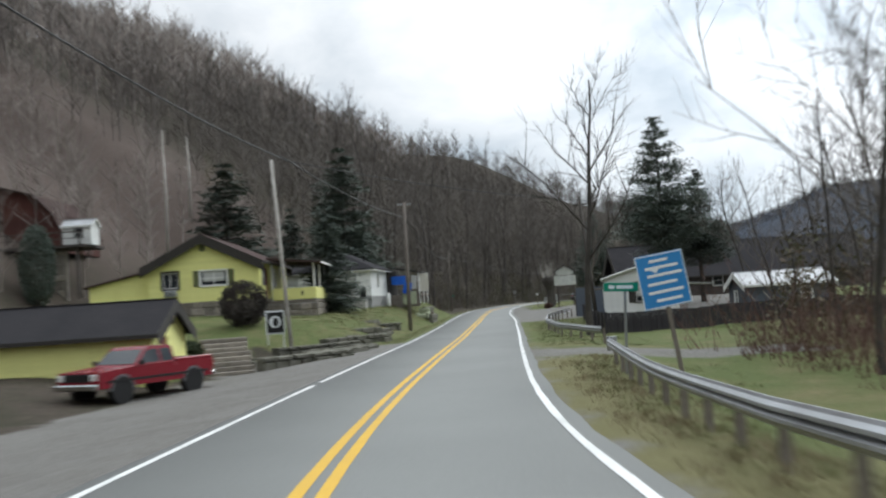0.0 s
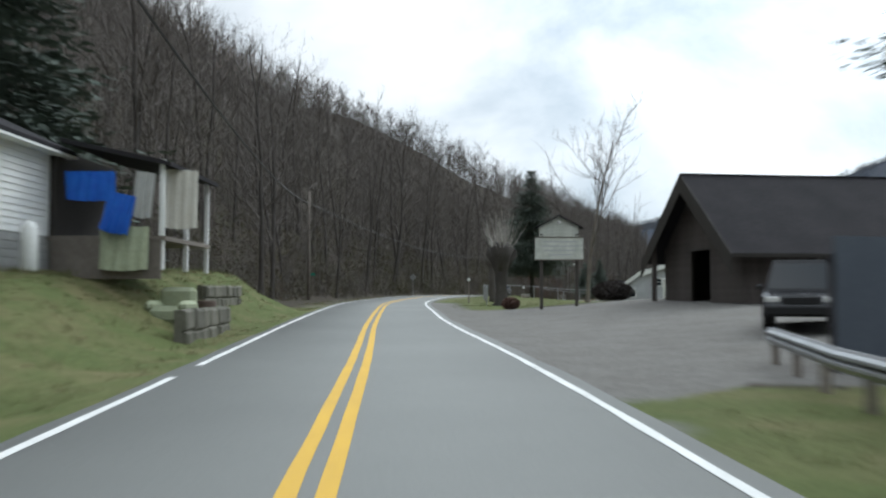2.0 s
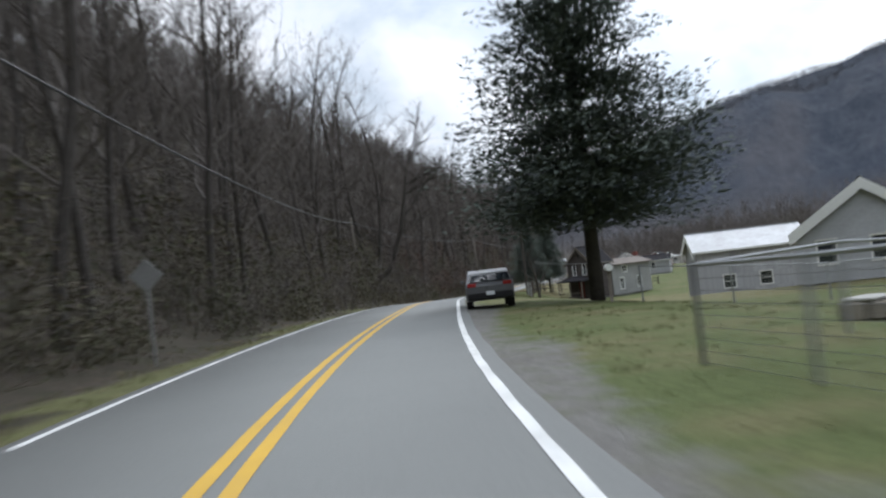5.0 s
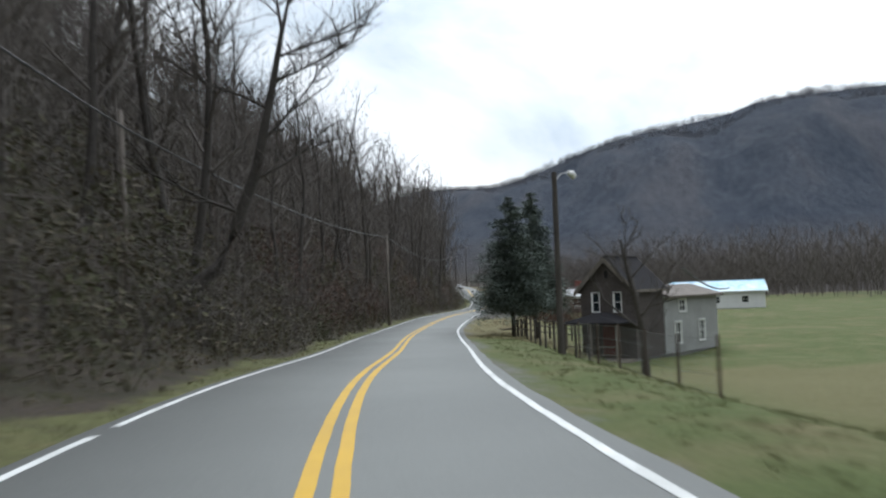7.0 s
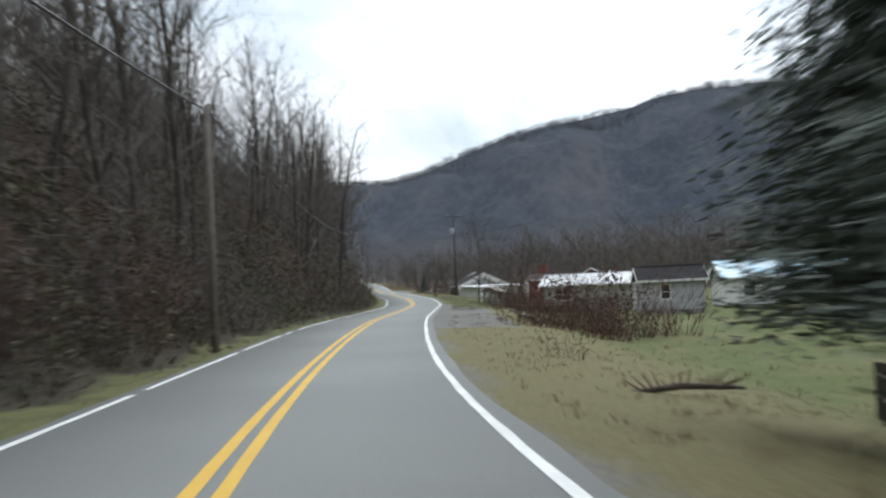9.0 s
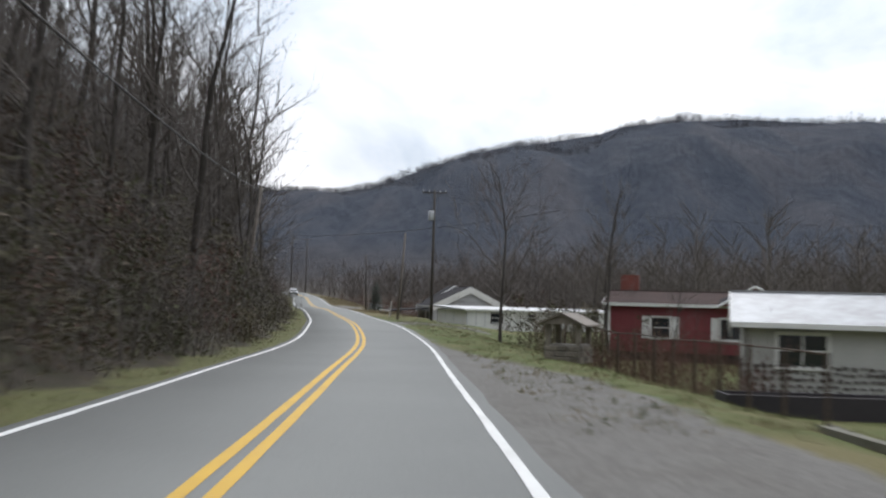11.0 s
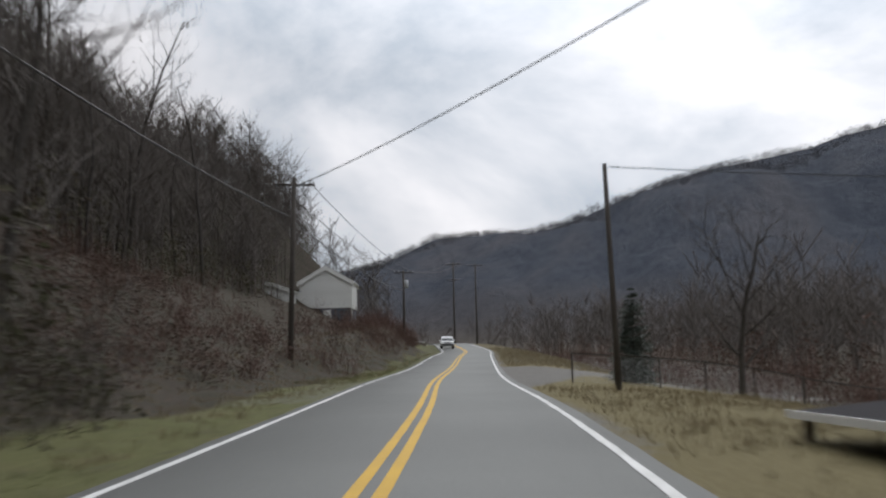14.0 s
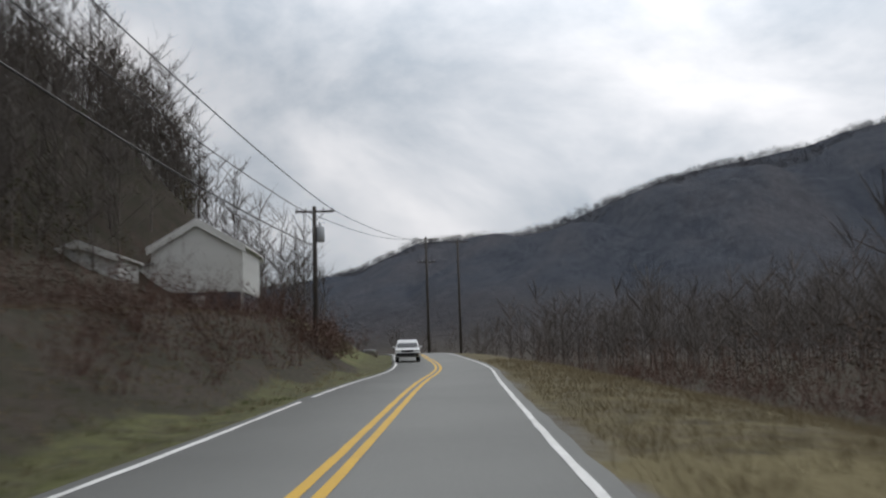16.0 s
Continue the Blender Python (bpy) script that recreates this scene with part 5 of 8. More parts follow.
def gabled(parent, L, W, h, rise, z0, mat_wall, mat_roof, lap=0.2, holes=None, trim=M_TRIM, over=0.35, vertical=False, core=None, win=None, roof_label="", skip=()):
    """Four walls with the ridge along x, two roof planes, fascia boards. holes: {side: [(x, z, w, h, style)]}."""
    holes = holes or {}
    fr = frames(L, W, z0)
    for side, m in fr.items():
        if side in skip:
            continue
        hs = holes.get(side, [])
        ln, rs = (L, 0.0) if side in ("front", "back") else (W, rise)
        hid = side == "back"
        wall(parent, m, ln, h, core or mat_wall, hs, rs, 0 if hid else lap, mat_wall, vertical=vertical)
        for x, z, w, hh, style in hs:
            if style == "door":
                d = part("door", Geo().box((w / 2, 0.06, hh / 2), (w - 0.06, 0.05, hh - 0.04), bevel=0.01), M_DOOR, parent, m=m @ Matrix.Translation((x, 0, z)))
                part("door_handle", Geo().box((w * 0.85, -0.0, hh * 0.48), (0.05, 0.09, 0.05)), M_CHROME, d)
            elif style == "open":
                pass
            else:
                o = dict(frame_mat=M_TRIM, sash=(1, 2))
                o.update(win or {})
                o.update(style or {})
                window(parent, m @ Matrix.Translation((x, 0, z)), w, hh, **o)
    top = z0 + h + rise
    k = rise / (W / 2)
    ez = z0 + h - over * k
    for sgn in (-1, 1):
        e = sgn * (W / 2 + over)
        corners = [(-L / 2 - over, e, ez + 0.12), (L / 2 + over, e, ez + 0.12), (L / 2 + over, 0, top + 0.12), (-L / 2 - over, 0, top + 0.12)]
        if sgn > 0:
            corners = corners[::-1]
        rf = part("roof", slab(corners, 0.1), mat_roof, parent, roof_label)
        part("fascia", Geo().box((0, e + sgn * 0.012, ez + 0.04), (L + 2 * over, 0.025, 0.16)), trim, rf)
        for x in (-L / 2 - over - 0.013, L / 2 + over + 0.013):
            part("bargeboard", Geo().prism([(0, 0), (0, -0.16), (1, -0.16 + k), (1, k)], -0.012, 0.012,
                 Matrix.Translation((x, e, ez + 0.115)) @ Matrix.Rotation(radians(-90 * sgn), 4, "Z") @ Matrix.Diagonal((W / 2 + over, 1, W / 2 + over, 1))), trim, rf)
    part("ridge_cap", Geo().box((0, 0, top + 0.125), (L + 2 * over, 0.22, 0.04)), mat_roof, parent)
    return fr


def stones(parent, m, length, height, mat_stone, seed, size=0.34, thick=0.1, backing=M_MORTAR):
    """Rough stones laid in courses on a backing wall, each its own piece."""
    rng = random.Random(seed)
    back = part("wall", Geo().box((length / 2, 0.12, height / 2), (length, 0.2, height)), backing, parent, m=m)
    kinds = []
    for i in range(6):
        g = Geo()
        w, h = 1.0, 1.0
        o = [(-w / 2, -h / 2), (0, -h / 2 - 0.03), (w / 2, -h / 2), (w / 2, h / 2), (0.1, h / 2 + 0.03), (-w / 2, h / 2)]
        o = [(a + rng.uniform(-0.07, 0.07), b + rng.uniform(-0.07, 0.07)) for a, b in o]
        fr = [(a * 0.8, b * 0.75) for a, b in o]
        v = [(a, 0, b) for a, b in o] + [(a, -0.6, b) for a, b in o] + [(a, -1, b) for a, b in fr]
        f = [tuple(range(17, 11, -1))[::-1]] + [(k, (k + 1) % 6, 6 + (k + 1) % 6, 6 + k) for k in range(6)] + [(6 + k, 6 + (k + 1) % 6, 12 + (k + 1) % 6, 12 + k) for k in range(6)]
        me = g.add(v, f).mesh("stone")
        me.materials.append(mat_stone)
        kinds.append(me)
    z = 0.0
    while z < height - 0.08:
        h = min(size * rng.uniform(0.5, 0.9), height - z)
        x = 0.0
        while x < length - 0.05:
            w = min(size * rng.uniform(0.8, 1.8), length - x)
            part("stone", rng.choice(kinds), mat_stone, back, m=Matrix.Translation((x + w / 2, 0.03, z + h / 2)) @ Matrix.Diagonal((w - 0.025, thick * rng.uniform(0.7, 1.2), h - 0.02, 1)))
            x += w
        z += h
    return back


def frame_at(x, y, z, heading):
    """A house frame with local x along the given compass heading (degrees clockwise from +y)."""
    return pose(x, y, z, 0, 0, 90 - heading)


# ---- vehicles ----
def loft(profile, half, z_in=None, lean=0.0, edge=0.06):
    """A closed side outline in x and z, drawn out to both sides with softened edges; above z_in the sides lean inward."""
    cx = sum(p[0] for p in profile) / len(profile)
    cz = sum(p[1] for p in profile) / len(profile)
    n = len(profile)
    v, f = [], []
    for y, k in ((-half, 0.965), (-half + edge, 1.0), (half - edge, 1.0), (half, 0.965)):
        for x, z in profile:
            w = y
            if z_in is not None and z > z_in:
                w = y - math.copysign((z - z_in) * lean, y)
            v.append((cx + (x - cx) * k, w, cz + (z - cz) * k))
    for s_ in range(3):
        f += [(s_ * n + i, s_ * n + n + i, s_ * n + n + (i + 1) % n, s_ * n + (i + 1) % n) for i in range(n)]
    f += [tuple(range(n)), tuple(range(4 * n - 1, 3 * n - 1, -1))]
    return Geo().add(v, f)


def wheel(parent, x, y, r, w=0.24, rim=M_RIM):
    out = math.copysign(1, y)
    t = Geo()
    k = 20
    prof = [(r * 0.62, -w / 2), (r * 0.93, -w / 2), (r, -w / 2 + 0.04), (r, w / 2 - 0.04), (r * 0.93, w / 2), (r * 0.62, w / 2)]
    v = [(math.cos(2 * math.pi * i / k) * a, b, math.sin(2 * math.pi * i / k) * a) for i in range(k) for a, b in prof]
    n = len(prof)
    f = [(i * n + j, ((i + 1) % k) * n + j, ((i + 1) % k) * n + (j + 1) % n, i * n + (j + 1) % n) for i in range(k) for j in range(n)]
    wh = part("wheel", Geo().tube([(0, -w * 0.3, 0), (0, w * 0.3, 0)], r * 0.3, 12), M_BLACK, parent, m=Matrix.Translation((x, y, r)))
    part("tyre", t.add(v, f), M_TYRE, wh, smooth=True)
    g = Geo().tube([(0, -w * 0.32, 0), (0, out * w * 0.36, 0)], r * 0.63, 16)
    for i in range(5):
        a = 2 * math.pi * i / 5
        g.box((math.cos(a) * r * 0.35, out * w * 0.38, math.sin(a) * r * 0.35), (r * 0.18, 0.03, r * 0.18))
    part("rim", g, rim, wh)
    return wh


def glass_sides(parent, poly, half, z_in, lean):
    """Side windows just proud of a leaning cabin."""
    for sgn in (-1, 1):
        v = [(x, sgn * (half - (z - z_in) * lean + 0.006), z) for x, z in poly]
        v += [(x, sgn * (half - (z - z_in) * lean - 0.02), z) for x, z in poly]
        n = len(poly)
        f = [tuple(range(n)) if sgn < 0 else tuple(range(n - 1, -1, -1))] + [(i, (i + 1) % n, n + (i + 1) % n, n + i) for i in range(n)]
        part("side_window", Geo().add(v, f), M_GLASS, parent)


def screen(parent, name, x0, z0, x1, z1, half, z_in, lean, off):
    """A windscreen or rear window between two heights, set proud by off along x."""
    a, b = half - (z0 - z_in) * lean - 0.07, half - (z1 - z_in) * lean - 0.07
    v = [(x0 + off, -a, z0), (x0 + off, a, z0), (x1 + off, b, z1), (x1 + off, -b, z1)]
    v += [(p[0] - off * 2.5, p[1], p[2]) for p in v]
    part(name, Geo().add(v, [(0, 1, 2, 3), (7, 6, 5, 4), (0, 4, 5, 1), (1, 5, 6, 2), (2, 6, 7, 3), (3, 7, 4, 0)]), M_GLASS, parent)


def arches(parent, xs, half, r, mat):
    for x in xs:
        for sgn in (-1, 1):
            k = 12
            v, f = [], []
            for i in range(k + 1):
                a = math.pi * i / k
                for rr, y in ((r * 1.12, half + 0.012), (r * 1.3, half + 0.012), (r * 1.3, half - 0.05), (r * 1.12, half - 0.25)):
                    v.append((x + math.cos(a) * rr, sgn * y, r + math.sin(a) * rr))
            for i in range(k):
                f += [(i * 4 + j, i * 4 + 4 + j, i * 4 + 4 + (j + 1) % 4, i * 4 + (j + 1) % 4) for j in range(4)]
            part("wheel_arch", Geo().add(v, f), mat, parent)
            part("wheel_well", Geo().tube([(x, sgn * (half + 0.004), r), (x, sgn * (half - 0.25), r)], r * 1.13, 16), M_BLACK, parent)


def pickup(label, m, paint):
    t = thing("pickup_truck", label, "truck", m)
    W = 0.98
    body = part("body", loft([(2.6, 0.5), (2.66, 0.75), (2.6, 1.05), (1.25, 1.14), (0.95, 1.16), (-0.75, 1.16), (-2.6, 1.16), (-2.64, 0.6), (-2.5, 0.5)], W), paint, t)
    part("cargo_bed", Geo().box((-1.68, 0, 1.15), (1.72, 1.66, 0.06)), M_BLACK, t)
    for y in (-0.9, 0.9):
        part("bed_rail", Geo().box((-1.68, y, 1.2), (1.84, 0.14, 0.12), bevel=0.03), paint, t)
    part("tailgate", Geo().box((-2.6, 0, 1.0), (0.08, 1.8, 0.44), bevel=0.02), paint, t)
    part("cab", loft([(1.15, 1.1), (0.5, 1.68), (0.35, 1.74), (-0.62, 1.74), (-0.74, 1.66), (-0.8, 1.1)], W - 0.03, 1.1, 0.22), paint, t)
    glass_sides(t, [(0.88, 1.2), (0.46, 1.62), (-0.02, 1.64), (-0.06, 1.2)], W - 0.03, 1.1, 0.22)
    glass_sides(t, [(-0.16, 1.2), (-0.14, 1.64), (-0.6, 1.62), (-0.66, 1.2)], W - 0.03, 1.1, 0.22)
    screen(t, "windscreen", 1.04, 1.2, 0.55, 1.64, W - 0.03, 1.1, 0.22, 0.02)
    screen(t, "rear_window", -0.79, 1.22, -0.72, 1.6, W - 0.03, 1.1, 0.22, -0.02)
    part("front_bumper", Geo().box((2.7, 0, 0.58), (0.16, 1.94, 0.2), bevel=0.04), M_CHROME, t)
    part("rear_bumper", Geo().box((-2.72, 0, 0.58), (0.14, 1.8, 0.16), bevel=0.03), M_CHROME, t)
    part("grille", Geo().box((2.64, 0, 0.88), (0.06, 1.2, 0.26), bevel=0.01), M_BLACK, t)
    for y in (-0.76, 0.76):
        part("headlight", Geo().box((2.62, y, 0.88), (0.08, 0.3, 0.22), bevel=0.02), M_LAMP, t)
        part("tail_lamp", Geo().box((-2.63, y * 1.15, 0.95), (0.05, 0.14, 0.34)), M_TAIL, t)
        part("side_moulding", Geo().box((0, math.copysign(W + 0.008, y), 0.72), (4.6, 0.02, 0.07)), M_BLACK, t)
        part("mirror", Geo().box((0.92, math.copysign(W + 0.12, y), 1.24), (0.1, 0.2, 0.16), bevel=0.02), M_BLACK, t)
    arches(t, (1.65, -1.6), W, 0.4, M_CAR_GREY)
    for x in (1.65, -1.6):
        for y in (-0.84, 0.84):
            wheel(t, x, y, 0.4, 0.26)
    return t


def suv(label, m, paint, kind="car", roof=None, high=1.68, boxy=False):
    t = thing(kind, label, "car", m)
    W = 0.92
    part("body", loft([(2.15, 0.35), (2.3, 0.6), (2.2, 0.86), (1.2, 0.98), (0.9, 1.02), (-2.1, 1.05), (-2.25, 0.9), (-2.25, 0.5), (-2.1, 0.35)], W), paint, t)
    if boxy:
        cab = [(1.0, 0.98), (0.72, high), (-2.1, high), (-2.2, 0.98)]
        sw = [[(0.82, 1.08), (0.64, high - 0.12), (-0.3, high - 0.12), (-0.3, 1.08)], [(-0.4, 1.08), (-0.4, high - 0.12), (-1.25, high - 0.12), (-1.25, 1.08)], [(-1.35, 1.08), (-1.35, high - 0.12), (-2.0, high - 0.12), (-2.05, 1.08)]]
        rear = (-2.2, 1.08, -2.12, high - 0.12)
        ws = (0.97, 1.06, 0.76, high - 0.1)
    else:
        cab = [(1.15, 0.96), (0.35, high - 0.06), (0.0, high), (-1.3, high - 0.02), (-1.65, high - 0.12), (-2.15, 1.02)]
        sw = [[(0.8, 1.06), (0.28, high - 0.16), (-0.3, high - 0.11), (-0.34, 1.06)], [(-0.44, 1.06), (-0.4, high - 0.11), (-1.15, high - 0.13), (-1.35, 1.08)], [(-1.45, 1.08), (-1.25, high - 0.14), (-1.5, high - 0.2), (-1.85, 1.1)]]
        rear = (-2.1, 1.08, -1.72, high - 0.18)
        ws = (1.05, 1.04, 0.42, high - 0.14)
    part("cabin", loft(cab, W - 0.03, 0.98, 0.25), roof or paint, t)
    for p in sw:
        glass_sides(t, p, W - 0.03, 0.98, 0.25)
    screen(t, "windscreen", ws[0], ws[1], ws[2], ws[3], W - 0.03, 0.98, 0.25, 0.02)
    screen(t, "rear_window", rear[0], rear[1], rear[2], rear[3], W - 0.03, 0.98, 0.25, -0.02)
    part("front_bumper", Geo().box((2.28, 0, 0.5), (0.1, 1.7, 0.24), bevel=0.04), M_BLACK, t)
    part("rear_bumper", Geo().box((-2.26, 0, 0.52), (0.12, 1.74, 0.26), bevel=0.04), M_BLACK, t)
    part("grille", Geo().box((2.27, 0, 0.75), (0.05, 0.9, 0.16)), M_BLACK, t)
    for y in (-0.68, 0.68):
        part("headlight", Geo().box((2.22, y, 0.78), (0.1, 0.36, 0.14), bevel=0.02), M_LAMP, t)
        part("tail_lamp", Geo().box((-2.24, y, 0.96), (0.06, 0.34, 0.14), bevel=0.01), M_TAIL, t)
        part("mirror", Geo().box((0.85, math.copysign(W + 0.1, y), 1.1), (0.1, 0.18, 0.13), bevel=0.02), paint, t)
    part("plate", Geo().box((-2.33, 0, 0.62), (0.01, 0.32, 0.15)), M_SIGN_WHITE, t)
    arches(t, (1.4, -1.35), W, 0.35, M_BLACK)
    for x in (1.4, -1.35):
        for y in (-0.78, 0.78):
            wheel(t, x, y, 0.35, 0.22)
    return t

# ---- left side: yellow house, its garage, the pickup, the white house ----
def yellow_house():
    h = thing("yellow_house", "yellow clapboard house with brown shingle roof on a stone foundation", "house", pose(-15.15, 65.2, 1.7, 0, 0, 90))
    W, L, z0 = 7.1, 10.4, 1.05
    # local x runs away from the road camera, so the near gable is the left side
    gabled(h, L, W, 2.45, 1.75, z0, M_YELLOW_WALL, M_ROOF_BROWN, 0.2, {
        "left": [(0.95, 0.95, 0.95, 1.0, dict(frame_mat=M_DARK_TRIM, sash=(2, 1), border=0.13)), (3.35, 1.0, 1.7, 0.95, dict(frame_mat=M_TRIM, sash=(2, 2), shutters=M_OLIVE, curtain=True))],
        "front": [(0.9, 0.9, 0.8, 1.15, dict(frame_mat=M_DARK_TRIM)), (2.1, 0.0, 0.95, 2.05, "door"), (4.4, 0.9, 1.0, 1.1, None)]},
        trim=M_DARK_TRIM, over=0.4, roof_label="brown shingle roof")
    for side, m in frames(L, W, 0).items():
        if side in ("left", "front"):
            stones(h, pose(0, 0, -0.9) @ m, W if side == "left" else L, 1.95, M_STONE, 3 if side == "left" else 4, 0.55)
    part("gable_vent", Geo().box((0, 0, 0), (0.05, 0.35, 0.45)), M_OLIVE, h, m=Matrix.Translation((-L / 2 - 0.05, 0, z0 + 3.45)))
    ac = part("air_conditioner", Geo().box((-L / 2 - 0.15, 2.1, z0 + 0.62), (0.36, 0.75, 0.42), bevel=0.03), M_GREY_METAL, h, "grey window air conditioner")
    for i in range(5):
        part("louvre", Geo().box((-L / 2 - 0.34, 2.1, z0 + 0.48 + 0.07 * i), (0.02, 0.66, 0.02)), M_BLACK, ac)
    # lean-to wing
    g = Geo().prism([(0, 0), (0, 1.35), (4.1, 2.15), (4.1, 0)], 0, 0.16)
    wm = pose(-L / 2 + 0.9, W / 2 + 4.1, z0, 0, 0, -90)
    wing = part("wing_wall", g, M_YELLOW_WALL, h, m=wm)
    for k in range(10):
        z = 0.2 * k
        a = max(0.0, (z + 0.2 - 1.35) / 0.8 * 4.1)
        if a < 3.9:
            part("board", board_mesh(4.1 - a, 0.2, 0.028, M_YELLOW_WALL), M_YELLOW_WALL, wing, m=Matrix.Translation((a, -0.001, z)))
    part("wing_roof", slab([(-L / 2 + 0.6, W / 2 + 4.4, z0 + 1.4), (-L / 2 + 0.6, W / 2, z0 + 2.3), (L / 2 - 2, W / 2, z0 + 2.3), (L / 2 - 2, W / 2 + 4.4, z0 + 1.4)][::-1], 0.1), M_ROOF_BROWN, h)
    part("wing_side_wall", Geo().box((0.2, W / 2 + 4.05, z0 + 0.65), (L - 3.2, 0.16, 1.3)), M_YELLOW_WALL, h)
    stones(h, pose(0, 0, -1.9) @ wm, 4.1, 1.9, M_STONE, 9, 0.6)
    # porch on the road side (local -y)
    px0, px1, py = -2.4, 3.4, -W / 2
    part("porch_floor", Geo().box(((px0 + px1) / 2, py - 1.6, 0.75), (px1 - px0, 3.2, 0.14)), M_WOOD, h)
    stones(h, pose(px0, py, -1.0, 0, 0, -90), 3.2, 1.65, M_STONE, 5, 0.55)
    stones(h, pose(px0, py - 3.2, -1.0), px1 - px0, 1.65, M_STONE, 6, 0.55)
    part("porch_roof", slab([(px0 - 0.7, py - 3.7, 3.3), (px1 + 0.5, py - 3.7, 3.3), (px1 + 0.5, py - 0.1, 3.72), (px0 - 0.7, py - 0.1, 3.72)], 0.12), M_ROOF_BROWN, h)
    part("porch_fascia", Geo().box(((px0 + px1) / 2, py - 3.72, 3.22), (px1 - px0 + 1.2, 0.03, 0.14)), M_TRIM, h)
    for x, y in ((px0 + 0.1, py - 3.1), (px1 - 0.1, py - 3.1), (px0 + 0.1, py - 0.3), ((px0 + px1) / 2, py - 3.1)):
        part("porch_post", Geo().box((x, y, 2.05), (0.14, 0.14, 2.5), bevel=0.02), M_TRIM, h)
    for a, b in (((px0, py - 0.3), (px0, py - 3.2)), ((px0, py - 3.2), (px1, py - 3.2))):
        c = ((a[0] + b[0]) / 2, (a[1] + b[1]) / 2)
        part("railing_panel", Geo().box((c[0], c[1], 1.25), (max(abs(b[0] - a[0]), 0.08), max(abs(b[1] - a[1]), 0.08), 0.78), bevel=0.02), M_YELLOW_WALL, h)
    for y in (-1.2, -2.3):
        part("railing_ornament", Geo().box((px0 - 0.06, py + y, 1.25), (0.03, 0.14, 0.3), bevel=0.01), M_OLIVE, h)
    part("chimney_pipe", Geo().tube([(0.5, 2.6, 3.5), (0.5, 2.6, 5.0)], 0.12, 10), M_STEEL, h)
    return h


yellow_house()


def garage():
    g = thing("garage", "low yellow clapboard garage with a long dark shingle roof", "garage", pose(-18.0, 38.4, -0.95, 0, 0, 2))
    gabled(g, 13.4, 5.6, 2.15, 1.2, 0, M_YELLOW_WALL, M_ROOF_DARK, 0.2, {"right": [(1.6, 0.1, 0.9, 1.85, "door")], "front": [(1.0, 0.8, 1.0, 0.7, None)]}, trim=M_DARK_TRIM, over=0.4)
    part("lamp_bracket", Geo().box((6.82, 0.2, 2.55), (0.2, 0.06, 0.2)), M_BLACK, g)
    return g


garage()
pickup("red pickup truck parked on the gravel beside the garage", pose(-10.6, 32.6, at_land(-10.6, 32.6), 0, 0, 241.5), M_CAR_RED)


def barn_house():
    b = thing("barn_house", "dark red board barn house with arched roof and a deck", "house", pose(-36.0, 78, 8.2))
    prof = [(-4.6, 0), (-4.6, 1.3), (-3.9, 3.0), (-2.4, 4.6), (0, 5.4), (2.4, 4.6), (3.9, 3.0), (4.6, 1.3), (4.6, 0)]
    part("gable_wall", Geo().prism(prof, 0, 0.2), M_BARN_RED, b)
    for i in range(46):
        x = -4.5 + i * 0.2
        top = float(np.interp(x, [p[0] for p in prof[1:-1]], [p[1] for p in prof[1:-1]]))
        part("board", board_mesh(top - 0.02, 0.188, 0.025, M_BARN_RED), M_BARN_RED, b, m=Matrix.Translation((x + 0.19, -0.001, 0)) @ Matrix.Rotation(radians(-90), 4, "Y"))
    k = [(x * 1.07, z + 0.12) for x, z in prof[1:-1]]
    for i in range(len(k) - 1):
        (xa, za), (xb, zb) = k[i], k[i + 1]
        part("roof", slab([(xa, -0.6, za), (xb, -0.6, zb), (xb, 9, zb), (xa, 9, za)], 0.16), M_ROOF_BROWN, b)
    for sx in (-4.6, 4.6):
        part("side_wall", Geo().box((sx - math.copysign(0.1, sx), 4.6, 0.6), (0.2, 8.8, 1.5)), M_BARN_RED, b)
    part("back_wall", Geo().prism(prof, 8.8, 9.0), M_BARN_RED, b)
    # dark panel set on the gable, its colour standing for shade
    part("shade_panel", Geo().box((-1.2, -0.08, 1.9), (2.0, 0.1, 3.2)), M_DARK_TRIM, b)
    part("deck", Geo().box((1.5, -2.2, -0.1), (13.5, 4.4, 0.2)), M_BROWN_WALL, b)
    for i in range(10):
        part("deck_post", Geo().box((-4.8 + 1.4 * i, -4.3, 0.5), (0.12, 0.12, 1.0)), M_BROWN_WALL, b)
    part("deck_rail", Geo().box((1.5, -4.3, 1.0), (13.3, 0.1, 0.09)), M_BROWN_WALL, b)
    part("deck_rail", Geo().box((1.5, -4.3, 0.5), (13.3, 0.06, 0.07)), M_BROWN_WALL, b)
    for i in range(4):
        part("deck_support", Geo().box((-4.5 + 4 * i, -4.0, -2.2), (0.2, 0.2, 4.2)), M_BROWN_WALL, b)
    stones(b, pose(-5, -3.6, -5.4), 11.5, 5.0, M_STONE, 21, 0.95, 0.15)
    return b


barn_house()
sh = thing("shed", "small white shed with one window on the barn deck", "shed", pose(-28.6, 75.2, 8.2))
gabled(sh, 2.2, 1.8, 1.5, 0.5, 0, M_WHITE_WALL, M_ROOF_METAL, 0.2, {"front": [(0.9, 0.6, 0.6, 0.75, dict(frame_mat=M_DARK_TRIM))]}, over=0.15)


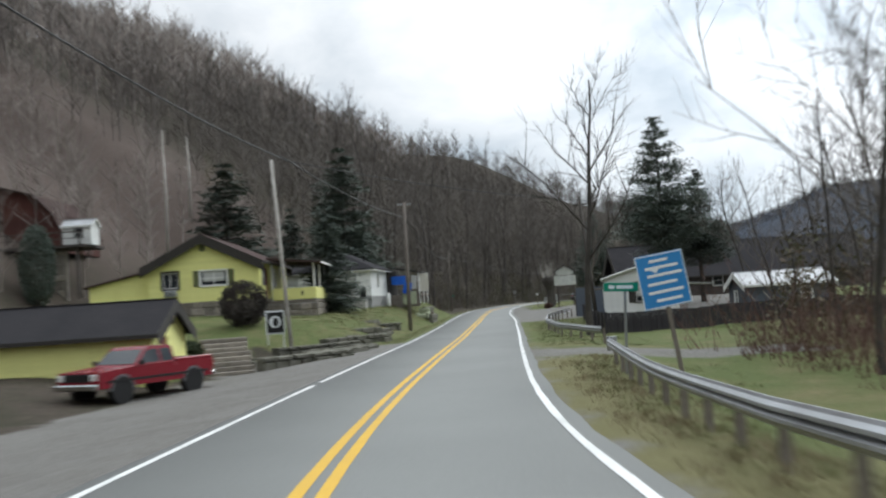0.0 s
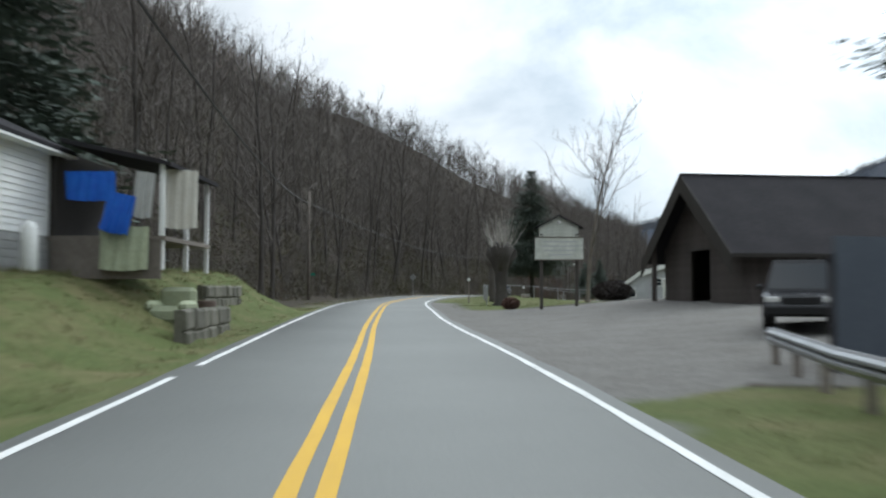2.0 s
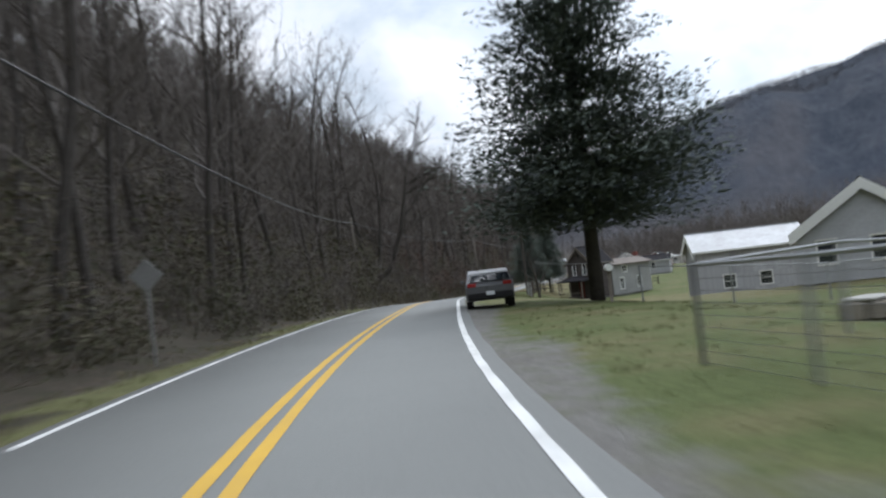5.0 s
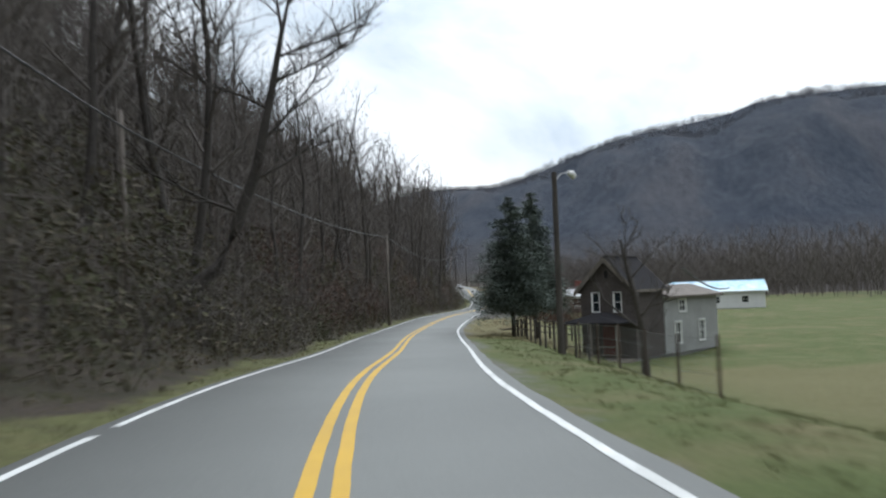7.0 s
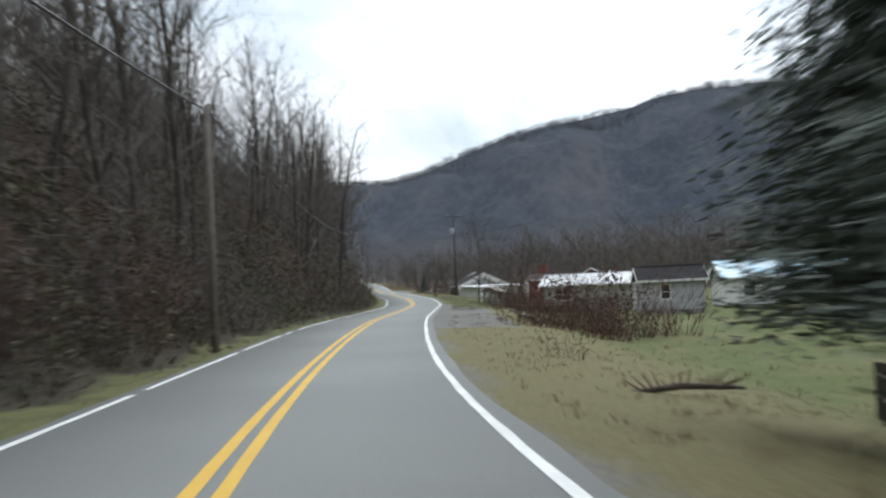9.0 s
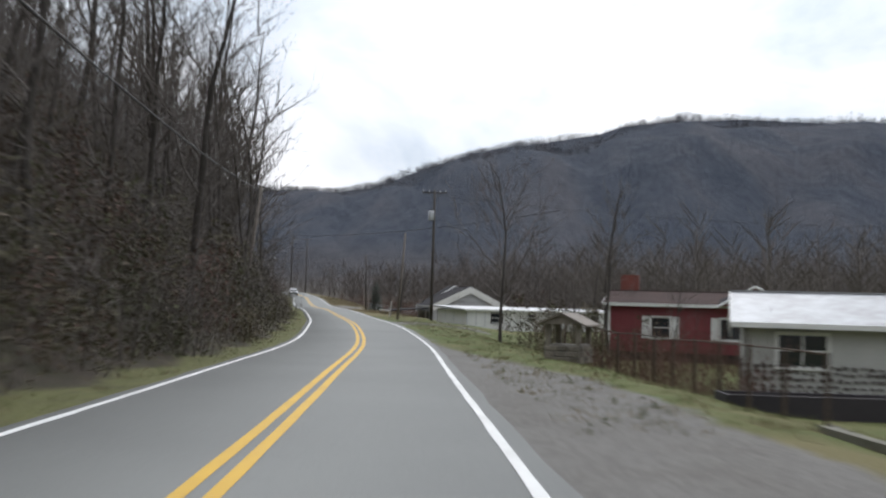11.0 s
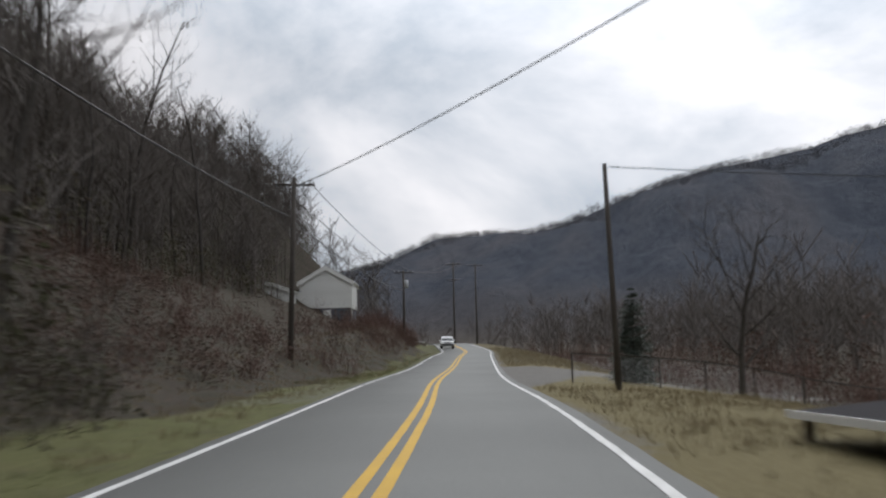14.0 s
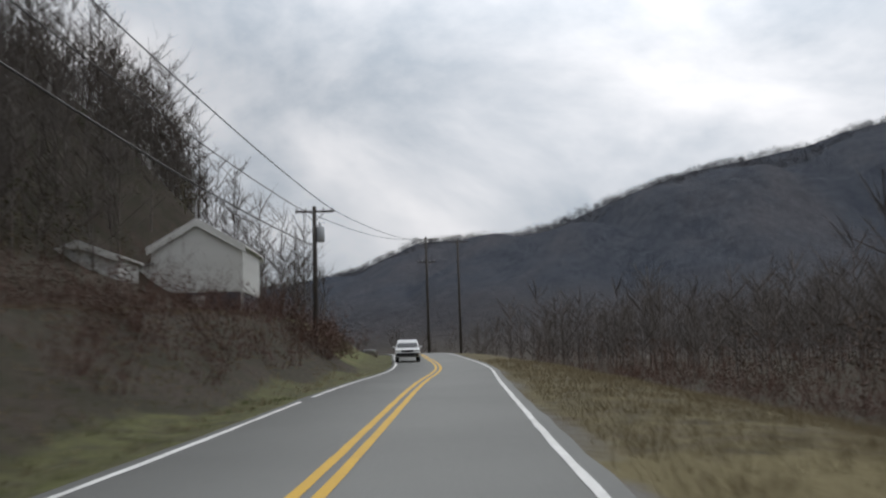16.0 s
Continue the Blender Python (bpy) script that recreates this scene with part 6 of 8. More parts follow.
def white_house():
    h = thing("white_house", "white lap-sided cottage with dark hipped roof on grey blocks", "house", pose(-6.1, 81.1, 1.75, 0, 0, -8))
    z0 = 1.0
    L, W = 7.2, 6.4          # along local y and -x
    wf = {"s": pose(-W, 0, z0), "e": pose(0, 0, z0, 0, 0, 90), "n": pose(0, L, z0, 0, 0, 180), "w": pose(-W, L, z0, 0, 0, -90)}
    hs = {"s": [(4.2, 0.75, 0.9, 1.25, dict(frame_mat=M_GREY_METAL, curtain=True)), (1.0, 0.75, 0.9, 1.25, None)], "e": [(2.6, 0.75, 0.7, 1.3, None)]}
    for k, m in wf.items():
        ln = W if k in "sn" else L
        wall(h, m, ln, 2.3, M_WHITE_WALL, hs.get(k, []), 0, 0.17 if k in "se" else 0, M_WHITE_WALL)
        for x, z, w, hh, st in hs.get(k, []):
            o = dict(frame_mat=M_TRIM)
            o.update(st or {})
            window(h, m @ Matrix.Translation((x, 0, z)), w, hh, **o)
        if k in "se":
            nb = int(ln / 0.41)
            f = part("foundation", Geo().box((ln / 2, 0.1, -0.75), (ln, 0.18, 1.5)), M_BLOCK, h, m=m)
            for j in range(7):
                for i in range(nb):
                    part("block", board_block(), M_BLOCK, f, m=Matrix.Translation((i * 0.41 + 0.205 * (j % 2), 0.0, -1.5 + j * 0.21)))
    o = 0.45
    e = [(-W - o, -o), (o, -o), (o, L + o), (-W - o, L + o)]
    r0, r1 = (-W / 2, 2.3, z0 + 4.15), (-W / 2, L - 2.3, z0 + 4.15)
    zz = z0 + 2.38
    pl = [[(*e[0], zz), (*e[1], zz), r0], [(*e[1], zz), (*e[2], zz), r1, r0], [(*e[2], zz), (*e[3], zz), r1], [(*e[3], zz), (*e[0], zz), r0, r1]]
    for p in pl:
        n = len(p)
        v = [Vector(a) for a in p] + [Vector(a) - Vector((0, 0, 0.12)) for a in p]
        part("roof", Geo().add(v, [tuple(range(n)), tuple(range(2 * n - 1, n - 1, -1))] + [(i, n + i, n + (i + 1) % n, (i + 1) % n) for i in range(n)]), M_ROOF_DARK, h, "charcoal shingle roof")
    part("soffit", Geo().box((-W / 2, L / 2, zz - 0.15), (W + 2 * o, L + 2 * o, 0.06)), M_TRIM, h)
    part("vent_pipe", Geo().tube([(-1.2, 3.2, z0 + 3.2), (-1.2, 3.2, z0 + 3.75)], 0.09, 8), M_BLACK, h)
    part("wing_wall", Geo().box((-W - 1.6, 0.8, z0 + 1.1), (3.2, 0.16, 2.3)), M_WHITE_WALL, h)
    for j in range(13):
        part("board", board_mesh(3.2, 0.17, 0.028, M_WHITE_WALL), M_WHITE_WALL, h, m=Matrix.Translation((-W - 3.2, 0.719, z0 + 0.17 * j)))
    part("wing_roof", slab([(-W - 3.6, 0.2, z0 + 2.3), (-W + 0.1, 0.2, z0 + 2.3), (-W + 0.1, 4.5, z0 + 3.1), (-W - 3.6, 4.5, z0 + 3.1)], 0.12), M_ROOF_DARK, h)
    part("wing_foundation", Geo().box((-W - 1.6, 0.85, z0 - 0.7), (3.2, 0.2, 1.4)), M_BLOCK, h)
    part("meter_box", Geo().box((-0.7, -0.12, z0 + 0.35), (0.5, 0.22, 0.8), bevel=0.02), M_BLACK, h)
    part("steps", Geo().box((-0.9, -0.7, z0 - 0.7), (1.2, 1.1, 0.9)), M_CONCRETE, h)
    # porch on the road side beyond the corner room
    part("porch_roof", slab([(0.4, L - 0.6, z0 + 2.65), (3.4, L - 0.6, z0 + 2.0), (3.4, L + 4.6, z0 + 2.0), (0.4, L + 4.6, z0 + 2.65)][::-1][::-1], 0.12), M_ROOF_DARK, h)
    part("porch_floor", Geo().box((1.6, L + 2.0, z0 - 0.05), (3.2, 4.8, 0.12)), M_WOOD, h)
    for x, y in ((3.1, L - 0.3), (3.1, L + 4.3), (3.1, L + 2)):
        part("porch_post", Geo().box((x, y, z0 + 0.6), (0.12, 0.12, 3.0)), M_TRIM, h)
    part("porch_skirt", Geo().box((1.6, L - 0.35, z0 - 0.6), (3.0, 0.08, 1.1)), M_WOOD, h, "grey plank skirting")
    part("porch_room_wall", Geo().box((0.1, L + 2, z0 + 1.2), (0.16, 4.6, 2.4)), M_PAINTED_DIM, h)
    return h


_blk = []


def board_block():
    if not _blk:
        _blk.append(Geo().box((0.2, 0, 0.1), (0.396, 0.04, 0.196), bevel=0.008).mesh("block"))
        _blk[0].materials.append(M_BLOCK)
    return _blk[0]


white_house()
WH = pose(-6.1, 81.1, 1.75, 0, 0, -8)


def sheet(name, label, cat, m, w, h, material, waves=4, amp=0.05, n=14):
    """A hanging cloth with folds and a slight thickness."""
    g = Geo()
    pts = []
    for j in range(5):
        for i in range(n + 1):
            x = w * i / n
            pts.append((x, amp * math.sin(waves * 2 * math.pi * i / n + j * 0.4) * (0.4 + 0.15 * j), -h * j / 4 - 0.06 * math.sin(3.1 * i / n) * (j > 0)))
    k = len(pts)
    f = []
    for j in range(4):
        for i in range(n):
            a = j * (n + 1) + i
            f.append((a, a + 1, a + n + 2, a + n + 1))
    g.add(pts + [(x, y + 0.012, z) for x, y, z in pts], f + [tuple(q + k for q in reversed(p)) for p in f])
    return tagged(part(name, g, material, None, label, m=m, smooth=True), label, cat)


sheet("tarpaulin", "bright blue tarpaulin hung across the cottage porch", "tarpaulin", WH @ pose(0.5, 6.75, 2.75), 1.35, 0.75, M_TARP, 5, 0.11)
sheet("tarpaulin", "crumpled blue tarpaulin draped down the porch steps", "tarpaulin", WH @ pose(1.75, 6.6, 2.2, -10, 12, 0), 0.75, 1.05, M_TARP, 5, 0.16)
sheet("blanket", "faded green blanket hung over the porch skirting", "laundry", WH @ pose(1.5, 6.72, 1.25, -8, 0, 0), 1.3, 1.15, M_CLOTH, 4, 0.08)
sheet("blanket", "pale blue and white cloth hung beside the tarpaulin", "laundry", WH @ pose(2.45, 6.7, 2.75, 0, 6, 10), 0.5, 1.2, M_CURTAIN, 3, 0.09)
sheet("blanket", "pale washing hung at the end of the cottage porch", "laundry", WH @ pose(2.9, 7.4, 2.9, 0, 0, 25), 1.0, 1.6, M_CREAM, 4, 0.07)
tagged(part("armchair", Geo().box((0, 0, 0.3), (1.1, 0.9, 0.5), bevel=0.14).box((0, 0.4, 0.7), (1.1, 0.3, 0.75), bevel=0.12).box((-0.5, 0, 0.55), (0.24, 0.9, 0.3), bevel=0.1).box((0.5, 0, 0.55), (0.24, 0.9, 0.3), bevel=0.1), M_CLOTH, None,
     m=pose(-1.9, 88.2, at_land(-1.9, 88.2), 0, 0, -20)), "faded green armchair standing outdoors beside the porch", "chair")
tagged(part("gas_bottle", Geo().tube([(0, 0, 0), (0, 0, 0.06), (0, 0, 1.05), (0, 0, 1.2), (0, 0, 1.25)], [0.17, 0.2, 0.2, 0.12, 0.05], 14), M_TRIM, None, m=pose(-4.9, 85.5, at_land(-4.9, 85.5)), smooth=True), "tall white gas bottle beside the cottage wall", "gas bottle")
tagged(part("barrel", Geo().tube([(0, 0, 0), (0, 0, 0.05), (0, 0, 0.45), (0, 0, 0.85), (0, 0, 0.9)], [0.27, 0.3, 0.31, 0.3, 0.27], 16), M_RUST, None, m=pose(-1.2, 90.2, at_land(-1.2, 90.2)), smooth=True), "rusty brown barrel in the grass by the porch", "barrel")


# yard in front of the houses
def terrace(name, label, x0, y0, heading, length, height, seed, depth=0.16):
    z = min(at_land(x0, y0), at_land(x0 + math.sin(radians(heading)) * length, y0 + math.cos(radians(heading)) * length)) - 0.15
    t = thing(name, label, "stone wall", frame_at(x0, y0, z, heading))
    stones(t, pose(0, 0, 0), length, height, M_OLD_BLOCK, seed, 0.7, depth, M_OLD_BLOCK)
    return t


terrace("stone_terrace", "low dry-stone terrace wall edging the yard", -9.2, 44.2, 55, 6.5, 0.55, 31)
terrace("stone_terrace", "mossy dry-stone terrace wall below the yellow house", -10.5, 52.5, 68, 6.0, 0.5, 32)
terrace("stone_terrace", "broken dry-stone terrace wall in the grass bank", -7.4, 60.5, 20, 8, 0.5, 33)
terrace("stone_terrace", "old block wall in the grass bank below the white house", -1.85, 94.90, 8, 5.5, 0.9, 34)
q0, _h = beside(84.5, -4.5)
terrace("stone_terrace", "grey block wall holding the grass bank at the road", q0.x, q0.y, 4, 6.5, 1.0, 35)
for k, (a, b, hd_, ln, h_) in enumerate(((41, -8.6, 40, 5.5, 0.5), (44.5, -7.4, 30, 6, 0.4), (47.5, -9.6, 42, 6.5, 0.5), (51, -7.8, 34, 6, 0.45), (55, -10.2, 46, 6.5, 0.5), (58, -8.2, 30, 6, 0.4), (64, -8.8, 38, 5.5, 0.45))):
    q0, _h = beside(a, b)
    terrace("stone_ledge", "rough brown stone ledge in the grass bank", q0.x, q0.y, hd_, ln, h_ + 0.25, 40 + k, depth=0.4)
st = thing("stone_steps", "rough stone steps climbing from the gravel to the yard", "steps", pose(-9.2, 40.6, at_land(-9.2, 40.6) - 0.2, 0, 0, 20))
for i in range(9):
    part("step", Geo().box((0, 0.34 * i, 0.1 + 0.2 * i), (1.9 + 0.1 * (i % 3), 0.5, 0.2), 3 * (i % 2), bevel=0.03), M_STONE, st)


def round_shrub(label, x, y, r, h, material, seed):
    """A clipped shrub: a mass of small leaf sprays over short stems."""
    rng = random.Random(seed)
    t = thing("shrub", label, "shrub", pose(x, y, at_land(x, y)))
    rods, v, f = [], [], []
    for i in range(90):
        w, e = rng.uniform(0, 6.28), math.acos(rng.uniform(-0.2, 1))
        rods.append((0, 0, 0.1, math.cos(w) * math.sin(e) * r, math.sin(w) * math.sin(e) * r, h * (0.5 + 0.48 * math.cos(e)), 0.02, 0.005))
    for i in range(int(2600 * max(1.0, r * h / 2.2))):
        w, e, q = rng.uniform(0, 6.28), math.acos(rng.uniform(-0.95, 1)), rng.uniform(0.72, 1.04)
        c = Vector((math.cos(w) * math.sin(e) * r * q, math.sin(w) * math.sin(e) * r * q, h * (0.5 + 0.5 * math.cos(e) * q)))
        a = Vector((rng.uniform(-1, 1), rng.uniform(-1, 1), rng.uniform(-1, 1))).normalized() * rng.uniform(0.05, 0.13)
        b = a.cross(Vector((rng.uniform(-1, 1), rng.uniform(-1, 1), rng.uniform(-1, 1)))).normalized() * 0.04
        o = len(v)
        v += [c - a, c + b, c + a, c - b]
        f.append((o, o + 1, o + 2, o + 3))
    part("crown", array_mesh("crown", *prisms(np.array(rods), 3), M_TWIG), M_TWIG, t)
    part("foliage", array_mesh("foliage", np.array([tuple(p) for p in v]), np.array(f), material), material, t)
    return t


M_SHRUB = surface("dark_brown_foliage", (0.045, 0.036, 0.032), (0.028, 0.024, 0.022), 0.9, bump=0)
round_shrub("round clipped dark brown shrub beside the flagpole", -11.2, 53.0, 1.35, 2.6, M_SHRUB, 61)
round_shrub("narrow dark green cypress below the barn", -30.0, 70.0, 1.3, 6.2, M_NEEDLE, 63)
round_shrub("low green shrub in the yard below the stone foundation", -12.6, 46.0, 0.8, 0.9, M_IVY, 64)


def utility_pole(label, x, y, z0, top, r=0.15, material=M_POLE, lean=(0, 0), arms=(), transformer=None, heading=0.0, insul=True):
    """A tapered pole with crossarms, insulators and a transformer. arms: (height, half length)."""
    h = top - z0
    t = thing("utility_pole", label, "utility pole", pose(x, y, z0, lean[0], lean[1], 0), "poles along the road")
    part("pole", Geo().tube([(0, 0, -0.6), (0, 0, h * 0.5), (0, 0, h)], [r, r * 0.85, r * 0.68], 10), material, t, smooth=True)
    for z, w in arms:
        a = part("crossarm", Geo().box((0, 0.16, 0), (2 * w, 0.1, 0.12), bevel=0.01), material, t, m=pose(0, 0, z - z0, 0, 0, heading))
        for k in (-0.92, -0.45, 0.45, 0.92):
            part("insulator", Geo().tube([(k * w, 0.16, 0.06), (k * w, 0.16, 0.14), (k * w, 0.16, 0.24)], [0.03, 0.06, 0.035], 8), M_GREY_METAL, a)
        for sx in (-1, 1):
            part("brace", Geo().tube([(sx * w * 0.55, 0.14, -0.04), (0, 0.12, -0.65)], 0.02, 4), material, a)
    if transformer:
        zt, dx, dy = transformer
        c = part("transformer", Geo().tube([(dx, dy, zt - z0 - 0.5), (dx, dy, zt - z0 - 0.45), (dx, dy, zt - z0 + 0.4), (dx, dy, zt - z0 + 0.46)], [0.26, 0.29, 0.29, 0.2], 14), M_GREY_METAL, t, smooth=True)
        part("bushing", Geo().tube([(dx, dy, zt - z0 + 0.45), (dx, dy, zt - z0 + 0.7)], 0.05, 6), M_BLACK, c)
    return t


def cable(label, a, b, sag, r=0.024):
    a, b = Vector(a), Vector(b)
    pts = [a.lerp(b, i / 16) - Vector((0, 0, sag * 4 * (i / 16) * (1 - i / 16))) for i in range(17)]
    return tagged(part("overhead_cable", Geo().tube(pts, r, 5), M_WIRE, None), label, "cable", "overhead cables")


utility_pole("tall thin weathered pole beside the flag at the pull-off", -8.15, 50.0, at_land(-8.15, 50), 9.9, 0.12, M_PALE_BARK, (0, -3.0))
utility_pole("grey weathered utility pole on the grass bank", -2.55, 70.8, at_land(-2.55, 70.8) - 0.2, 9.5, 0.16, M_POLE, (0, 0.6), [(9.2, 0.5)])
utility_pole("grey utility pole at the edge of the woods", 1.3, 139.2, at_land(1.3, 139.2) - 0.3, 9.6, 0.14, M_POLE)
utility_pole("grey utility pole among the roadside trees", 33.5, 237.7, at_land(33.5, 237.7) - 0.5, 8.9, 0.13, M_POLE, (0, -1))
utility_pole("thin grey utility pole at the foot of the slope", 61.4, 280.8, at_land(61.4, 280.8) - 0.3, 7.4, 0.13, M_POLE)
utility_pole("leaning pale pole among the roadside trees", 105.6, 358.0, at_land(105.6, 358.0) - 0.3, 8.6, 0.14, M_POLE, (0, 7))
utility_pole("dark tarred utility pole with crossarm on the brushy bank", 141.9, 435.5, at_land(141.9, 435.5) - 0.3, 11.9, 0.17, M_DARK_POLE, (0, 1.5), [(11.5, 1.2)], heading=-25)
utility_pole("dark utility pole with transformer below the white barn", 171.0, 490.5, at_land(171.0, 490.5) - 0.3, 12.1, 0.17, M_DARK_POLE, (0, 0), [(11.8, 1.2)], (10.4, 0.38, 0.1), -22)
utility_pole("far dark utility pole with two crossarms", 208.0, 555.5, at_land(208.0, 555.5) - 0.5, 20.4, 0.2, M_DARK_POLE, (0, 0), [(20.0, 1.5), (16.8, 1.2)], None, -20)
utility_pole("far dark utility pole with a crossarm", 213.5, 556.5, at_land(213.5, 556.5) - 0.5, 20.4, 0.2, M_DARK_POLE, (0, 0), [(20.0, 1.5)], None, -20)
for a, b, sg in (((-11.2, -8, 10.2), (-8.0, 49, 9.8), 1.0), ((-8.0, 49, 9.9), (-2.5, 70.8, 8.3), 0.35), ((-2.5, 70.8, 8.3), (1.3, 139.2, 8.6), 1.2), ((1.3, 139.2, 8.6), (33.5, 237.7, 8.3), 1.6), ((33.5, 237.7, 8.3), (61.4, 280.8, 7.2), 0.8),
                 ((61.4, 280.8, 7.2), (106.5, 358.3, 8.4), 1.3), ((106.5, 358.3, 8.4), (141.9, 435.5, 9.6), 1.3), ((141.9, 435.5, 9.6), (171, 490.5, 9.6), 0.8)):
    cable("black telephone cable strung between roadside poles", a, b, sg, 0.034)
for dx in (-1.1, 1.1):
    cable("thin power line strung between crossarm poles", (141.9 + dx, 435.5, 11.8), (171 + dx, 490.5, 12.0), 0.7)
    cable("thin power line strung between crossarm poles", (171 + dx, 490.5, 12.0), (208 + dx, 555.5, 20.2), 0.9)
cable("thin power line crossing over the road", (140.9, 365.9, 10.3), (141.9, 435.5, 11.2), 1.0, 0.026)
cable("thin power line crossing high over the road", (-8.0, 49.0, 9.7), (9.95, 60.9, 7.7), 0.35, 0.028)

for x, y, top in ((-29.2, 101.0, 22.5), (-28.4, 108.0, 23.0)):
    dt = thing("dead_tree", "bare white dead trunk standing on the wooded slope", "tree", pose(x, y, at_land(x, y)))
    hh = top - at_land(x, y)
    part("trunk", Geo().tube([(0, 0, -0.4), (0.1, 0, hh * 0.5), (-0.05, 0.1, hh)], [0.2, 0.15, 0.05], 8), M_PALE_BARK, dt, smooth=True)
    for k in range(4):
        z = hh * (0.45 + 0.13 * k)
        part("branch", Geo().tube([(0.05, 0, z), (0.6 * (-1) ** k, 0.2, z + 0.5)], [0.05, 0.02], 5), M_PALE_BARK, dt)

# banner with a plain emblem on short posts
fl = thing("banner_sign", "square black sign with a white emblem on two posts", "sign", pose(-9.0, 50.3, at_land(-9.0, 50.3), 0, 0, 10))
part("panel", Geo().box((0, 0, 1.35), (1.0, 0.04, 1.25), bevel=0.01), M_SIGN_WHITE, fl)
part("field", Geo().box((0, -0.024, 1.35), (0.86, 0.012, 1.1)), M_BLACK, fl)
part("emblem", Geo().tube([(0, -0.03, 1.38), (0, -0.042, 1.38)], 0.32, 24), M_SIGN_WHITE, fl)
part("emblem_shape", Geo().prism([(-0.12, -0.2), (0.1, -0.24), (0.16, 0.02), (0.1, 0.2), (-0.05, 0.24), (-0.14, 0.05)], -0.052, -0.043, pose(0.02, 0, 1.38)), M_BLACK, fl)
for x in (-0.42, 0.42):
    part("post", Geo().box((x, 0.05, 0.6), (0.08, 0.08, 1.5)), M_TRIM, fl)

# ---- right side ----
def guard_rail(label, line, top=0.72, end=True):
    """W-beam rail on posts along ground points."""
    g = thing("guard_rail", label, "guard rail", pose(0, 0, 0))
    pts = [Vector((x, y, at_land(x, y))) for x, y in line]
    dense = []
    for a, b in zip(pts, pts[1:]):
        n = max(2, int((b - a).length / 1.0))
        dense += [a.lerp(b, i / n) for i in range(n)]
    dense.append(pts[-1])
    zs = np.convolve(np.pad([p.z for p in dense], 4, "edge"), np.ones(9) / 9, "valid")
    sec = [(0.0, 0.0), (0.02, 0.04), (0.075, 0.08), (0.075, 0.12), (0.0, 0.155), (0.075, 0.19), (0.075, 0.23), (0.02, 0.27), (0.0, 0.31)]
    geo = Geo()
    n = len(sec)
    for i, p in enumerate(dense):
        d = (dense[min(i + 1, len(dense) - 1)] - dense[max(i - 1, 0)])
        d = Vector((d.x, d.y, 0)).normalized()
        out = Vector((-d.y, d.x, 0))
        for o, z in sec:
            geo.v.append(tuple(Vector((p.x, p.y, zs[i] + top - 0.31 + z)) + out * (o + 0.1)))
        for o, z in sec:
            geo.v.append(tuple(Vector((p.x, p.y, zs[i] + top - 0.31 + z)) + out * (o + 0.085)))
    for i in range(len(dense) - 1):
        a, b = i * 2 * n, (i + 1) * 2 * n
        for j in range(n - 1):
            geo.f.append((a + j, b + j, b + j + 1, a + j + 1))
            geo.f.append((a + n + j + 1, b + n + j + 1, b + n + j, a + n + j))
        geo.f.append((a + n - 1, b + n - 1, b + 2 * n - 1, a + 2 * n - 1))
        geo.f.append((a + n, b + n, b, a))
    part("rail", geo, M_STEEL, g, "galvanised steel rail", smooth=False)
    for i in range(0, len(dense), 2):
        p = dense[i]
        part("post", Geo().box((p.x, p.y, zs[i] + 0.1), (0.1, 0.13, 1.1)), M_WOOD, g)
    if end:
        p, q = dense[-1], dense[-2]
        d = (p - q).normalized()
        part("end_terminal", Geo().tube([p + Vector((0, 0, top - 0.42)) + d * 0.08, p + Vector((0, 0, top + 0.02)) + d * 0.08], 0.17, 10), M_STEEL, g)
    return g


guard_rail("galvanised steel guard rail along the road shoulder", [(3.3, -18), (3.25, 2), (3.5, 10), (4.2, 19), (5.2, 29.5)])
guard_rail("galvanised steel guard rail curving towards the gravel lot", [(7.0, 41.5), (6.2, 50), (6.4, 58), (7.4, 66), (9.0, 73), (10.6, 78)], end=False)

# road signs
sg = thing("information_sign", "blue information sign with white print on a grey post", "sign", pose(6.15, 24.6, at_land(6.05, 24.6) + 0.15, 0, -8, 6))
part("post", Geo().box((0, 0.05, 1.0), (0.1, 0.08, 3.2)), M_POLE, sg)
part("panel", Geo().box((0, 0, 2.65), (1.3, 0.03, 1.42), bevel=0.01), M_SIGN_BLUE, sg)
for k, (z, w) in enumerate(((3.18, 0.5), (3.0, 0.9), (2.8, 0.95), (2.58, 0.8), (2.36, 0.95), (2.14, 0.7))):
    part("print_bar", Geo().box((0.05 * (k % 3) - 0.03, -0.02, z), (w, 0.006, 0.075)), M_SIGN_WHITE, sg)
part("print_bar", Geo().prism([(-0.5, 0.1), (-0.1, 0.1), (-0.25, -0.06)], -0.022, -0.016, pose(0.1, 0, 2.92)), M_SIGN_WHITE, sg)
for x in (-0.64, 0.64):
    part("border", Geo().box((x, -0.018, 2.65), (0.025, 0.006, 1.38)), M_SIGN_WHITE, sg)
for z in (1.965, 3.335):
    part("border", Geo().box((0, -0.018, z), (1.26, 0.006, 0.025)), M_SIGN_WHITE, sg)

